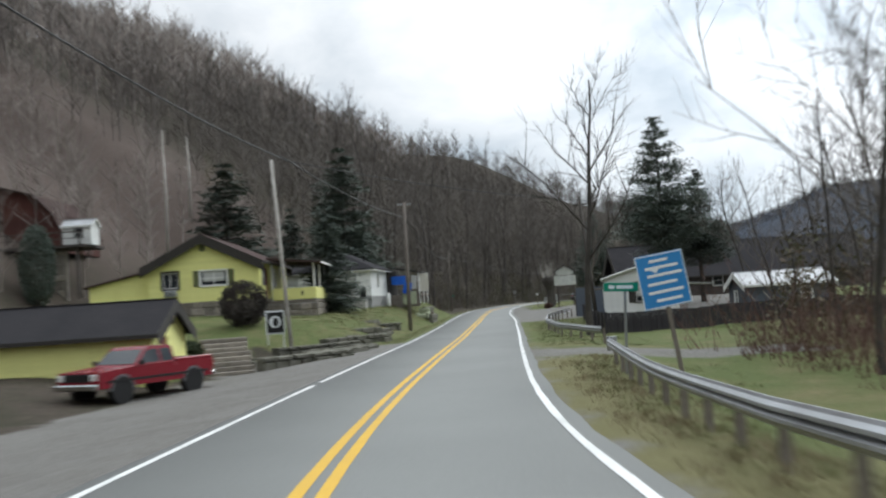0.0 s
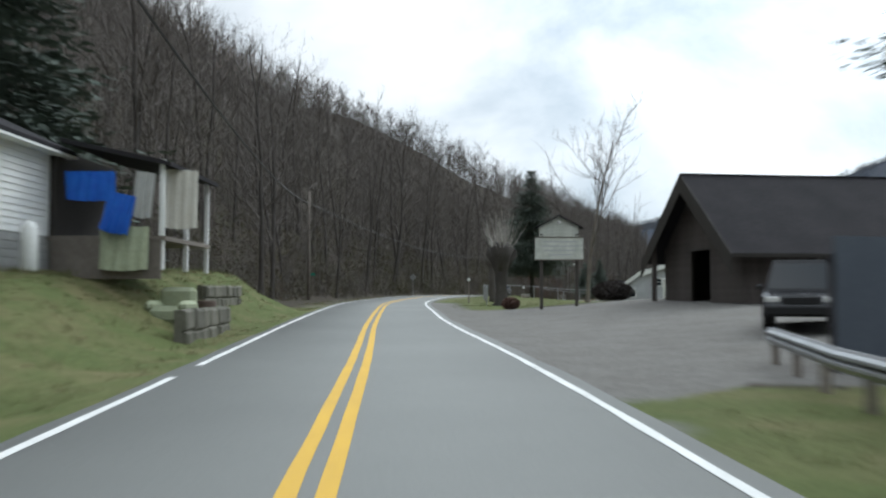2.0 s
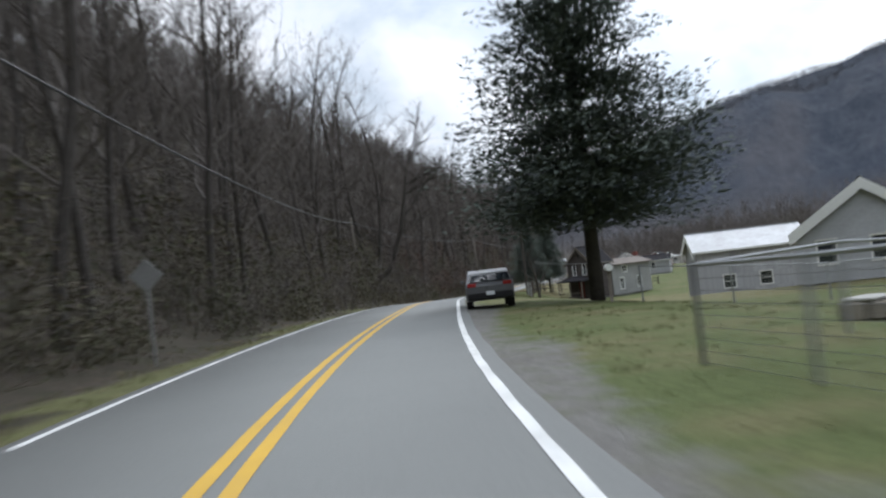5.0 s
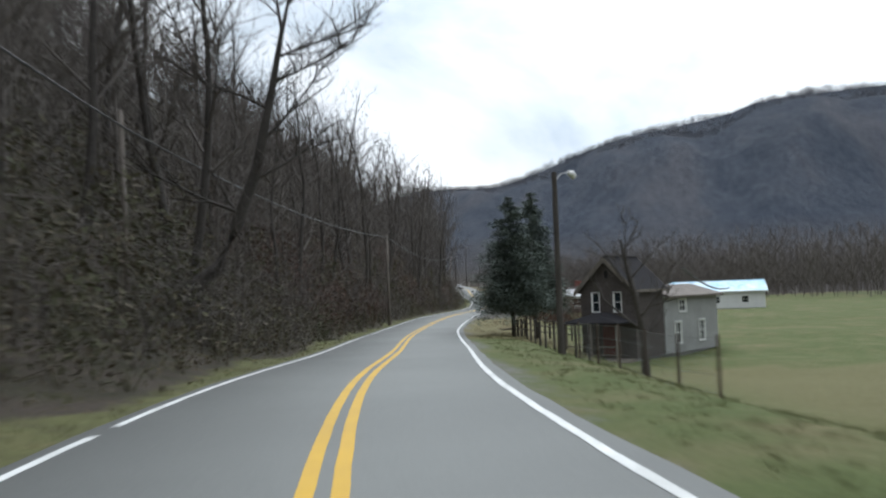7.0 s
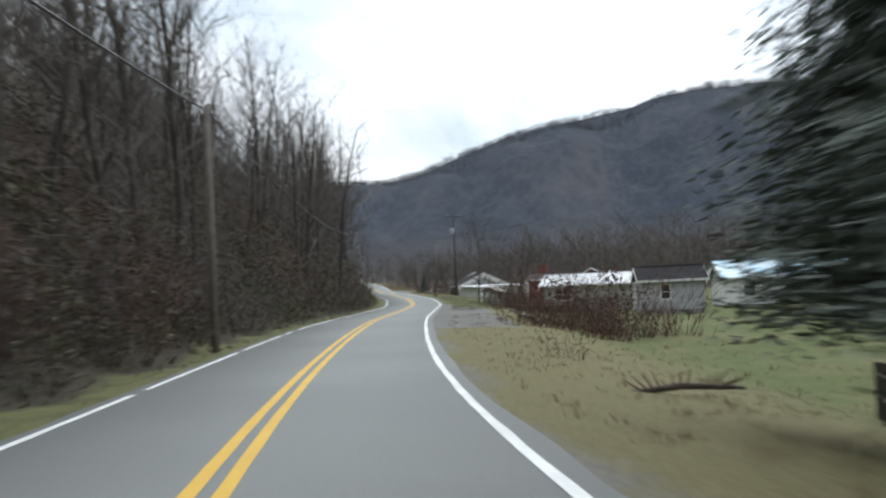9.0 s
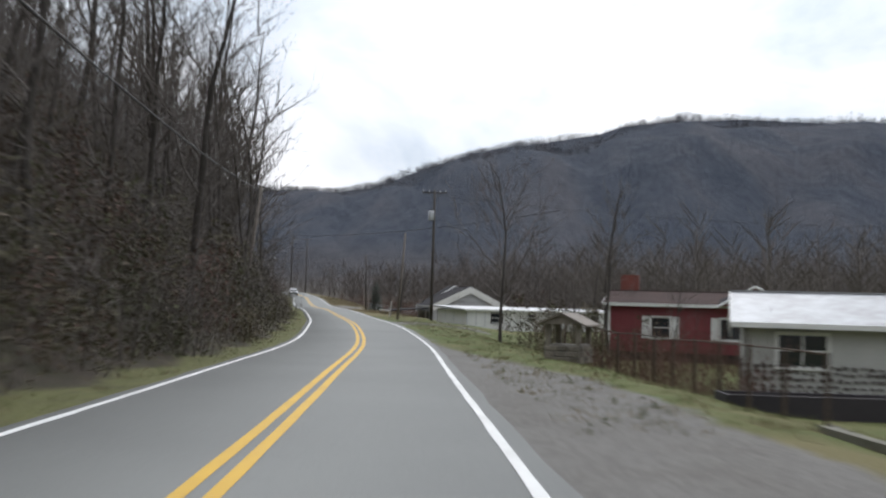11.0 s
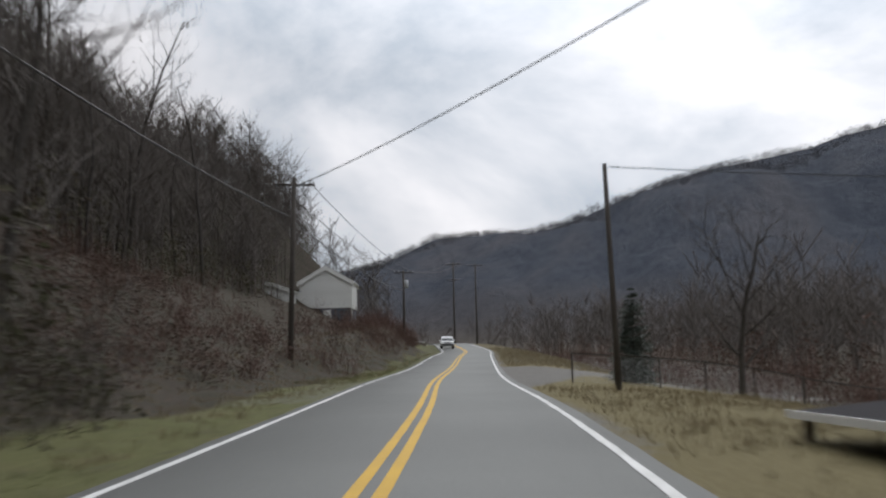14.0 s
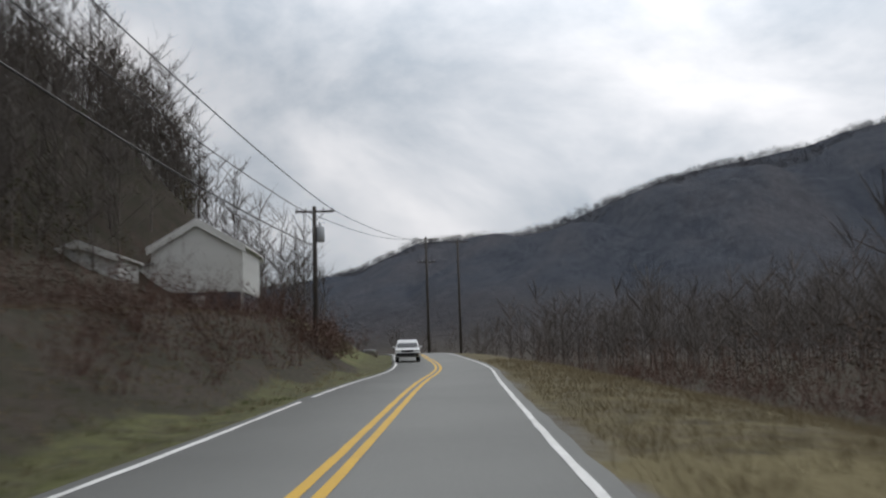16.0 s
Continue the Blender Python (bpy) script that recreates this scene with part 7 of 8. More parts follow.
gs = thing("street_sign", "green street name sign on a grey post", "sign", pose(4.75, 25.6, at_land(4.75, 25.6), 0, 3, 8))
part("post", Geo().box((0.12, 0.03, 0.9), (0.06, 0.06, 3.0)), M_SIGN_BACK, gs)
part("panel", Geo().box((0, 0, 2.35), (0.98, 0.02, 0.24), bevel=0.008), M_SIGN_GREEN, gs)
part("print_bar", Geo().box((-0.27, -0.014, 2.35), (0.16, 0.006, 0.09)), M_SIGN_WHITE, gs)
part("print_bar", Geo().box((0.1, -0.014, 2.35), (0.46, 0.006, 0.09)), M_SIGN_WHITE, gs)

ws = thing("warning_sign", "grey back of a diamond road sign on a post", "sign", pose(13.6, 176.5, at_land(13.6, 176.5), 0, 0, -18))
part("post", Geo().box((0, 0.03, 1.2), (0.07, 0.07, 2.8)), M_SIGN_BACK, ws)
part("panel", Geo().box((0, 0, 0), (0.62, 0.02, 0.62), bevel=0.01, m=pose(0, 0, 2.3, 0, 45, 0)), M_SIGN_BACK, ws)

gm = thing("reflector_marker", "small green marker plate on a stake by the woods", "marker", pose(1.6, 146, at_land(1.6, 146)))
part("stake", Geo().box((0, 0, 0.9), (0.06, 0.06, 2.0)), M_WOOD, gm)
part("plate", Geo().box((0, -0.04, 1.9), (0.4, 0.02, 0.22)), M_SIGN_GREEN, gm)


# white mobile home behind the black fence
def mobile_home():
    h = thing("mobile_home", "white lap-sided mobile home with a dark-shuttered window", "house", pose(12.3, 58.3, at_land(12.5, 60) - 0.1, 0, 0, -10))
    z0, W, L = 0.75, 4.5, 8.0
    holder = part("floor_slab", Geo().box((0, L / 2, z0 - 0.08), (W - 0.1, L - 0.1, 0.16)), M_WOOD, h)
    fr = {"front": pose(-W / 2, 0, z0), "left": pose(-W / 2, L, z0, 0, 0, -90), "right": pose(W / 2, 0, z0, 0, 0, 90), "back": pose(W / 2, L, z0, 0, 0, 180)}
    hs = {"front": [(1.95, 0.95, 0.85, 1.2, dict(frame_mat=M_DARK_TRIM, sash=(1, 2), shutters=M_DARK_TRIM, curtain=True))], "left": [(2.0, 0.7, 0.9, 1.1, None), (5.2, 0.7, 0.9, 1.1, None)]}
    for k, m in fr.items():
        ln = W if k in ("front", "back") else L
        wall(h, m, ln, 2.5, M_WHITE_WALL, hs.get(k, []), 0.62 if k in ("front", "back") else 0, 0.17 if k in ("front", "left") else 0, M_WHITE_WALL)
        for x, z, w, hh, st in hs.get(k, []):
            if st == "door":
                part("door", Geo().box((w / 2, 0.05, hh / 2), (w, 0.05, hh)), M_DARK_TRIM, h, m=m @ Matrix.Translation((x, 0, z)))
            else:
                o = dict(frame_mat=M_TRIM)
                o.update(st or {})
                window(h, m @ Matrix.Translation((x, 0, z)), w, hh, **o)
        part("skirting", Geo().box((ln / 2, 0.08, -0.5), (ln, 0.05, 1.0)), M_BROWN_WALL, h, m=m)
    for sx in (-1, 1):
        e = sx * (W / 2 + 0.18)
        c = [(e, -0.25, z0 + 2.53), (0, -0.25, z0 + 3.21), (0, L + 0.2, z0 + 3.21), (e, L + 0.2, z0 + 2.53)]
        part("roof", slab(c if sx < 0 else c[::-1], 0.09), M_ROOF_METAL, h)
        part("gable_trim", Geo().tube([(e, -0.27, z0 + 2.47), (0, -0.27, z0 + 3.16)], 0.05, 5), M_TRIM, h)
    # side porch with white posts
    part("porch_roof", slab([(-W / 2 - 1.0, 8.2, z0 + 2.0), (W / 2 - 1.0, 8.2, z0 + 2.3), (W / 2 - 1.0, 14.5, z0 + 2.3), (-W / 2 - 1.0, 14.5, z0 + 2.0)][::-1], 0.1), M_WOOD, h)
    for y in (8.4, 10.4, 12.4, 14.3):
        part("porch_post", Geo().box((-W / 2 - 0.85, y, z0 + 0.9), (0.11, 0.11, 2.2)), M_TRIM, h)
    part("porch_floor", Geo().box((-0.9, 11.3, z0 - 0.1), (4.0, 6.3, 0.12)), M_WOOD, h)
    for y in (9.4, 11.4):
        part("lattice_panel", Geo().box((-W / 2 - 0.85, y, z0 + 1.3), (0.04, 1.3, 0.9)), M_TRIM, h)
    part("awning", slab([(W / 2, 1.5, z0 + 2.05), (W / 2 + 2.4, 1.5, z0 + 1.85), (W / 2 + 2.4, 7, z0 + 1.85), (W / 2, 7, z0 + 2.05)], 0.06), M_ROOF_METAL, h)
    return h


mobile_home()


def board_fence(label, a, b, top, material=M_BLACK_FENCE, width=0.15, bottom=0.05, rails=True):
    """Upright boards side by side on rails and posts between two ground points; top and bottom in metres over the ground."""
    a, b = Vector(a), Vector(b)
    d = (b - a)
    ln = d.length
    d.normalize()
    rz = math.degrees(math.atan2(d.y, d.x))
    f = thing("board_fence", label, "fence", pose(a.x, a.y, 0, 0, 0, rz))
    me = Geo().box((0, 0, 0.5), (width - 0.012, 0.022, 1.0)).mesh("board")
    me.materials.append(material)
    rng = random.Random(int(a.x * 10 + b.y))
    n = int(ln / width)
    for i in range(n):
        x = (i + 0.5) * width
        z = at_land(a.x + d.x * x, a.y + d.y * x) + bottom
        part("board", me, material, f, m=Matrix.Translation((x, rng.uniform(-0.004, 0.004), z)) @ Matrix.Diagonal((1, 1, top - bottom + rng.uniform(-0.02, 0.02), 1)))
    k = max(2, int(ln / 2.4) + 1)
    for i in range(k):
        x = ln * i / (k - 1)
        z = at_land(a.x + d.x * x, a.y + d.y * x)
        part("post", Geo().box((x, 0.08, z + top / 2 - 0.2), (0.1, 0.1, top + 0.3)), material, f)
    return f


board_fence("black-stained board fence around the mobile home yard", (9.1, 53.1), (27.0, 54.5), 1.2)
board_fence("black-stained board fence along the guard rail", (9.0, 53.2), (10.4, 69.5), 1.2)
bp = thing("privacy_panel", "tall blue-grey sheet panel closing the fence", "fence", pose(10.8, 76.3, at_land(11.5, 76.5), 0, 0, 10) @ Matrix.Diagonal((0.72, 1, 1, 1)))
for i in range(2):
    part("panel", Geo().box((0.95 + 1.85 * i, 0, 1.15), (1.83, 0.04, 2.3)), M_BLUE_GREY, bp)
    part("post", Geo().box((1.85 * i, 0.05, 0.95), (0.09, 0.09, 2.1)), M_BLACK_FENCE, bp)


def simple_house(name, label, x, y, z, heading, L, W, h, rise, mw, mr, lap=0.2, holes=None, trim=M_TRIM, vertical=False, base=0.5, base_mat=M_BLOCK, over=0.35, skip=()):
    t = thing(name, label, "house", frame_at(x, y, z, heading))
    gabled(t, L, W, h, rise, base, mw, mr, lap, holes, trim, over, vertical, skip=skip)
    part("foundation", Geo().box((0, 0, base / 2 - 0.4), (L - 0.1, W - 0.1, base + 0.8)), base_mat, t)
    return t


simple_house("outbuilding", "low grey-blue outbuilding with a pale metal roof", 25.2, 70.5, at_land(26.5, 70.5) - 0.5, 92, 6, 5, 2.0, 0.9, M_BLUE_GREY, M_ROOF_METAL, 0.2, {"front": [(3.8, 0.8, 0.8, 0.8, None)], "left": [(1.5, 0.6, 0.9, 1.0, None)]}, base=0.2)
hd = thing("wooden_steps", "grey wooden entry steps beside the outbuilding", "steps", pose(19.4, 56.8, at_land(19.4, 56.8), 0, 0, 15))
for i in range(4):
    part("tread", Geo().box((0, 0.28 * i, 0.2 + 0.19 * i), (1.2, 0.3, 0.05)), M_WOOD, hd)
for x in (-0.55, 0.55):
    part("stringer", Geo().prism([(0, 0), (0.25, 0), (1.1, 0.8), (0.85, 0.8)], -0.03, 0.03, pose(x, -0.1, 0, 0, 0, 90)), M_WOOD, hd)
    part("handrail", Geo().tube([(x, -0.05, 1.0), (x, 0.9, 1.7)], 0.035, 6), M_WOOD, hd)

suv("black boxy off-road car parked behind the guard rail", pose(15.0, 85.2, at_land(15, 85.2), 0, 0, 242), M_CAR_BLACK, "parked_jeep", high=1.82, boxy=True)


def lodge():
    t = thing("lodge", "long dark-brown board lodge with a steep dark roof", "building", pose(31.5, 101.4, at_land(24, 98)))
    gabled(t, 25, 8.6, 2.5, 3.1, 0, M_BROWN_WALL, M_ROOF_DARK, 0.3, {"front": [(3.0, 0.0, 1.2, 2.1, "open"), (9, 0.9, 1.0, 1.1, None), (15, 0.9, 1.0, 1.1, None)], "left": [(3.2, 0.0, 2.2, 2.3, "open")]}, M_DARK_TRIM, 0.9, True, core=M_DARK_TRIM)
    for x in (-9.4, -8.0):
        part("door_post", Geo().box((x, -4.5, 1.2), (0.14, 0.14, 2.4)), M_WOOD, t)
    part("porch_post", Geo().box((-13.2, 3.9, 1.3), (0.2, 0.2, 2.7)), M_BROWN_WALL, t)
    part("wall_lamp", Geo().box((3.6, -4.45, 2.1), (0.16, 0.2, 0.4)), M_GREY_METAL, t)
    return t


lodge()
tw = thing("trailer", "small white box trailer parked beside the lodge", "trailer", pose(26.4, 121.0, at_land(26.4, 121), 0, 0, -12))
part("body", Geo().box((0, 0, 1.1), (2.7, 4.2, 1.5), bevel=0.06), M_TRIM, tw)
part("seam", Geo().box((0, -2.11, 1.0), (2.6, 0.02, 0.04)), M_GREY_METAL, tw)
for x in (-1.2, 1.2):
    wheel(tw, x, 0, 0.33, 0.2)


# signboard with its own little gabled roof
def kiosk():
    t = thing("roofed_signboard", "white lap-board sign with gabled top on two dark posts", "sign", pose(14.1, 107.4, 0.95, 0, 0, -10))
    for x in (-0.88, 0.88):
        part("post", Geo().box((x, 0.08, 1.3), (0.16, 0.16, 3.9)), M_DARK_POLE, t)
    part("board_panel", Geo().box((0, -0.02, 2.52), (2.4, 0.08, 1.15), bevel=0.01), M_OLD_WHITE, t)
    for k, (z, w) in enumerate(((2.86, 1.7), (2.64, 1.9), (2.42, 1.6), (2.2, 1.2))):
        part("print_bar", Geo().box((0.05, -0.064, z), (w, 0.008, 0.045)), M_GREY_METAL, t)
    for z in (1.96, 3.08):
        part("trim_strip", Geo().box((0, -0.05, z), (2.46, 0.06, 0.05)), M_WOOD, t)
    gw = part("gable_board", Geo().prism([(-0.98, 3.12), (-0.98, 3.62), (0, 4.15), (0.98, 3.62), (0.98, 3.12)], 0.02, 0.34), M_OLD_WHITE, t)
    for i in range(5):
        z = 3.13 + 0.17 * i
        w = 1.96 if z + 0.17 < 3.62 else 1.96 * max(0.1, 1 - (z + 0.17 - 3.62) / 0.53)
        part("board", board_mesh(w, 0.17, 0.026, M_OLD_WHITE), M_OLD_WHITE, gw, m=Matrix.Translation((-w / 2, 0.019, z)))
    part("lamp", Geo().tube([(0, 0.0, 3.85), (0, -0.09, 3.83)], [0.1, 0.07], 10), M_TRIM, t)
    for sx in (-1, 1):
        c = [(sx * 1.22, -0.18, 3.56), (0, -0.18, 4.22), (0, 0.55, 4.22), (sx * 1.22, 0.55, 3.56)]
        part("roof", slab(c if sx < 0 else c[::-1], 0.07), M_ROOF_DARK, t)
    return t


kiosk()
round_shrub("low reddish brown shrub beside the signboard", 12.4, 111.2, 0.45, 0.6, M_BRUSH, 71)
round_shrub("low dark shrub behind the signboard", 18.0, 111.0, 1.1, 1.1, M_SHRUB, 72)


# leafless trees that stand alone
def lone_tree(label, x, y, height, seed, mat_trunk=M_PALE_BARK, mat_twig=M_TWIG, **kw):
    z = at_land(x, y)
    tr, br = tree_rods(seed, height, **kw)
    t = thing("tree", label, "tree", pose(x, y, z))
    part("trunk", array_mesh("trunk", *prisms(tr, 9), mat_trunk, True), mat_trunk, t)
    part("crown", array_mesh("crown", *prisms(br, 4), mat_twig), mat_twig, t)
    return t


lone_tree("tall leafless sycamore behind the guard rail", 7.9, 51.2, 14.5, 901, M_BARK, M_BARK, spread=0.42, first=0.3, limbs=11, subs=7, twigs=5, girth=0.0125)
lone_tree("slender leafless tree behind the signboard", 18.8, 118.5, 11.0, 902, M_POLE, M_TWIG, spread=0.5, first=0.25, limbs=14, subs=6, twigs=4, girth=0.012)
lone_tree("leafless tree beside the mobile home", 23.5, 72.5, 10.5, 903, M_BARK, M_TWIG, spread=0.45, first=0.4, limbs=12, subs=6, twigs=4)
lone_tree("leafless tree in the brush beyond the lawn", 18.5, 34.0, 13.0, 904, M_BARK, M_TWIG, spread=0.45, first=0.22, limbs=14, subs=6, twigs=4)
lone_tree("leafless tree in the brush beyond the lawn", 24.5, 46.0, 14.5, 905, M_BARK, M_TWIG, spread=0.42, first=0.22, limbs=14, subs=6, twigs=4)
lone_tree("leafless tree in the brush beyond the lawn", 12.0, 26.0, 12.5, 906, M_BARK, M_TWIG, spread=0.5, first=0.25, limbs=14, subs=6, twigs=4)


def fan_tree(label, x, y, trunk_h, trunk_r, reach, seed):
    """A stout cut-back trunk that carries a fan of long thin shoots."""
    rng = random.Random(seed)
    t = thing("tree", label, "tree", pose(x, y, at_land(x, y)))
    part("trunk", Geo().tube([(0, 0, -0.3), (0.02, 0, 0.3), (-0.03, 0.02, trunk_h * 0.6), (0.02, 0, trunk_h), (0, 0, trunk_h + 0.25)], [trunk_r * 1.4, trunk_r, trunk_r * 0.9, trunk_r * 1.15, trunk_r * 0.6], 12), M_DARK_POLE, t, smooth=True)
    rods = []
    for _ in range(46):
        a, e = rng.uniform(0, 6.28), rng.uniform(0.05, 1.15)
        d = Vector((math.cos(a) * math.sin(e), math.sin(a) * math.sin(e), math.cos(e)))
        p, ln, r = Vector((d.x * 0.15, d.y * 0.15, trunk_h + rng.uniform(-0.2, 0.15))), reach * rng.uniform(0.6, 1.1) * (1.1 - 0.3 * e), 0.03
        for k in range(4):
            q = p + d * ln / 4
            rods.append((*p, *q, r, r * 0.72))
            for _ in range(3):
                f = (d + Vector((rng.uniform(-0.6, 0.6), rng.uniform(-0.6, 0.6), rng.uniform(-0.1, 0.5)))).normalized()
                c = p.lerp(q, rng.random())
                rods.append((*c, *(c + f * ln * rng.uniform(0.15, 0.35)), r * 0.4, 0.004))
            d = (d + Vector((rng.uniform(-0.12, 0.12), rng.uniform(-0.12, 0.12), rng.uniform(-0.02, 0.14)))).normalized()
            p, r = q, r * 0.72
    part("crown", array_mesh("crown", *prisms(rods, 3), M_TWIG), M_TWIG, t)


fan_tree("stout cut-back tree with a fan of thin shoots by the fence", 16.3, 137.6, 2.9, 0.26, 3.4, 911)
lone_tree("leafless tree by the field fence", 46.6, 226.3, 4.6, 907, M_DARK_POLE, M_DARK_POLE, spread=0.6, first=0.3, limbs=9, subs=5, twigs=3, girth=0.03)
lone_tree("leafless tree beside the white trailer house", 113.5, 341.0, 10.0, 908, M_BARK, M_TWIG, spread=0.5, first=0.2, limbs=15, subs=6, twigs=5)
lone_tree("leafless fruit tree by the dark fence", 152.2, 410.2, 6.5, 910, M_BARK, M_BARK, spread=0.6, first=0.2, limbs=11, subs=5, twigs=3, girth=0.02)

spots = []
rr = random.Random(77)
for _ in range(46):
    spots.append((rr.randrange(4), rr.uniform(10.5, 17), rr.uniform(20, 36), 0, rr.uniform(0, 6.28), rr.uniform(0.7, 1.3)))
for _ in range(40):
    spots.append((rr.randrange(4), rr.uniform(79, 86), rr.uniform(283, 291), 0, rr.uniform(0, 6.28), rr.uniform(0.8, 1.3)))
for _ in range(26):
    q, _h = beside(rr.uniform(343, 356), rr.uniform(8.5, 11))
    spots.append((rr.randrange(4), q.x, q.y, 0, rr.uniform(0, 6.28), rr.uniform(0.35, 0.6)))
for _ in range(60):
    q, _h = beside(rr.uniform(395, 425), rr.uniform(14, 40))
    spots.append((rr.randrange(4), q.x, q.y, 0, rr.uniform(0, 6.28), rr.uniform(0.6, 1.2)))
for _ in range(70):
    q, _h = beside(rr.uniform(343, 372), rr.uniform(10, 20))
    spots.append((rr.randrange(4), q.x, q.y, 0, rr.uniform(0, 6.28), rr.uniform(0.5, 0.9)))
keep = []
for k, x, y, z, w, sc in spots:
    if float(along([x], [y])[1][0]) > 7:
        keep.append((k, x, y, at_land(x, y), w, sc))
for k in range(34):
    x, y = rr.uniform(15, 42), rr.uniform(33, 66)
    if y < 52 or x > 27:
        bare_tree(rr.randrange(6), x, y, rr.uniform(0.38, 0.62), rr.uniform(0, 360), "slender leafless tree in the thicket beyond the lawn", lean=(rr.uniform(-6, 6), rr.uniform(-9, 9)), group="thicket trees")
for k in range(9):
    q, _h = beside(360 + 2 * k, rr.uniform(9.5, 15))
    bare_tree(rr.randrange(6), q.x, q.y, rr.uniform(0.3, 0.48), rr.uniform(0, 360), "small leafless tree beside the house yard", group="yard trees")
thick = []
for _ in range(60):
    q, _h = beside(rr.uniform(358, 378), rr.uniform(9, 15))
    thick.append((rr.randrange(3), q.x, q.y, at_land(q.x, q.y), rr.uniform(0, 6.28), rr.uniform(0.5, 1.0)))
for _ in range(120):
    x, y = rr.uniform(14, 40), rr.uniform(28, 62)
    thick.append((rr.randrange(4), x, y, at_land(x, y), rr.uniform(0, 6.28), rr.uniform(0.6, 1.5)))
scatter("vine_thicket", CLUMP, [q for q in thick if q[1] > 27 or q[2] < 51], M_UNDER, "tangled brown vines and brush beyond the lawn", "brush")
scatter("roadside_brush", BRUSH, keep, M_BRUSH, "bare reddish brown brush beside the lawn and fields", "brush")


# pollarded tree
def pollard():
    rng = random.Random(8)
    t = thing("pollard_tree", "massive pollarded tree with a knobbed head of thin shoots", "tree", pose(13.9, 121.6, at_land(13.9, 121.6)) @ Matrix.Diagonal((0.88, 0.88, 1.06, 1)))
    v = []
    zs = [-0.3, 0.0, 0.3, 1.0, 1.9, 2.5, 3.0, 3.5, 3.9]
    rs = [0.75, 0.62, 0.5, 0.42, 0.45, 0.6, 0.82, 0.9, 0.55]
    g = Geo()
    n = 18
    for k, (z, r) in enumerate(zip(zs, rs)):
        for j in range(n):
            a = 2 * math.pi * j / n
            q = r * (1 + 0.12 * math.sin(3 * a + k) + 0.08 * math.sin(5 * a + 2 * k) + rng.uniform(-0.04, 0.04))
            g.v.append((math.cos(a) * q, math.sin(a) * q, z + rng.uniform(-0.04, 0.04)))
    for k in range(len(zs) - 1):
        g.f += [(k * n + j, k * n + (j + 1) % n, (k + 1) * n + (j + 1) % n, (k + 1) * n + j) for j in range(n)]
    g.f.append(tuple((len(zs) - 1) * n + j for j in range(n)))
    part("trunk", g, M_BARK, t, smooth=True)
    for a, ln in ((0.2, 1.0), (3.0, 0.8), (4.6, 0.7)):
        c, d = math.cos(a), math.sin(a)
        part("limb", Geo().tube([(0.3 * c, 0.3 * d, 2.2), (0.75 * c * ln, 0.75 * d * ln, 2.75), (1.1 * c * ln, 1.1 * d * ln, 3.2), (1.12 * c * ln, 1.12 * d * ln, 3.5)], [0.24, 0.2, 0.24, 0.1], 9), M_BARK, t, smooth=True)
    rods = []
    for _ in range(110):
        a, e = rng.uniform(0, 6.28), rng.uniform(0.1, 1.3)
        p = Vector((math.cos(a) * 0.75 * math.sin(e), math.sin(a) * 0.75 * math.sin(e), 3.3 + 0.5 * math.cos(e)))
        d = Vector((math.cos(a) * math.sin(e), math.sin(a) * math.sin(e), math.cos(e) + 0.5)).normalized()
        ln = rng.uniform(0.8, 2.3)
        for k in range(3):
            q = p + d * ln / 3
            rods.append((*p, *q, 0.02 - 0.005 * k, 0.015 - 0.004 * k))
            d = (d + Vector((rng.uniform(-0.15, 0.15), rng.uniform(-0.15, 0.15), 0.2))).normalized()
            p = q
    part("crown", array_mesh("crown", *prisms(np.array(rods), 3), M_PALE_BARK), M_PALE_BARK, t)
    return t


pollard()


def wire_fence(label, line, high=1.3, gap=2.6, mesh=True, post_mat=M_STEEL, rail=True, rows=9, post_r=0.035, rail_r=0.028):
    """Posts, a top rail and woven wire along ground points."""
    t = thing("wire_fence", label, "fence", pose(0, 0, 0))
    pts = [Vector((x, y, at_land(x, y))) for x, y in line]
    for a, b in zip(pts, pts[1:]):
        n = max(1, round((b - a).length / gap))
        prev = None
        for i in range(n + 1):
            p = a.lerp(b, i / n)
            p.z = at_land(p.x, p.y)
            if i or a is pts[0]:
                part("post", Geo().tube([p + Vector((0, 0, -0.2)), p + Vector((0, 0, high + 0.04))], post_r, 6), post_mat, t)
            if prev is not None:
                if rail:
                    part("top_rail", Geo().tube([prev + Vector((0, 0, high)), p + Vector((0, 0, high))], rail_r, 6), post_mat, t)
                if mesh:
                    g = Geo()
                    for k in range(rows):
                        z = 0.05 + (high - 0.08) * k / (rows - 1)
                        g.tube([prev + Vector((0, 0, z)), p + Vector((0, 0, z))], 0.004, 3, False)
                    m = int((p - prev).length / 0.16)
                    for k in range(m):
                        c = prev.lerp(p, (k + 0.5) / m)
                        g.tube([c + Vector((0, 0, 0.05)), c + Vector((0, 0, high))], 0.003, 3, False)
                    tagged(part("wire_mesh", g, M_STEEL, t), kind="stuff")
            prev = p
    return t


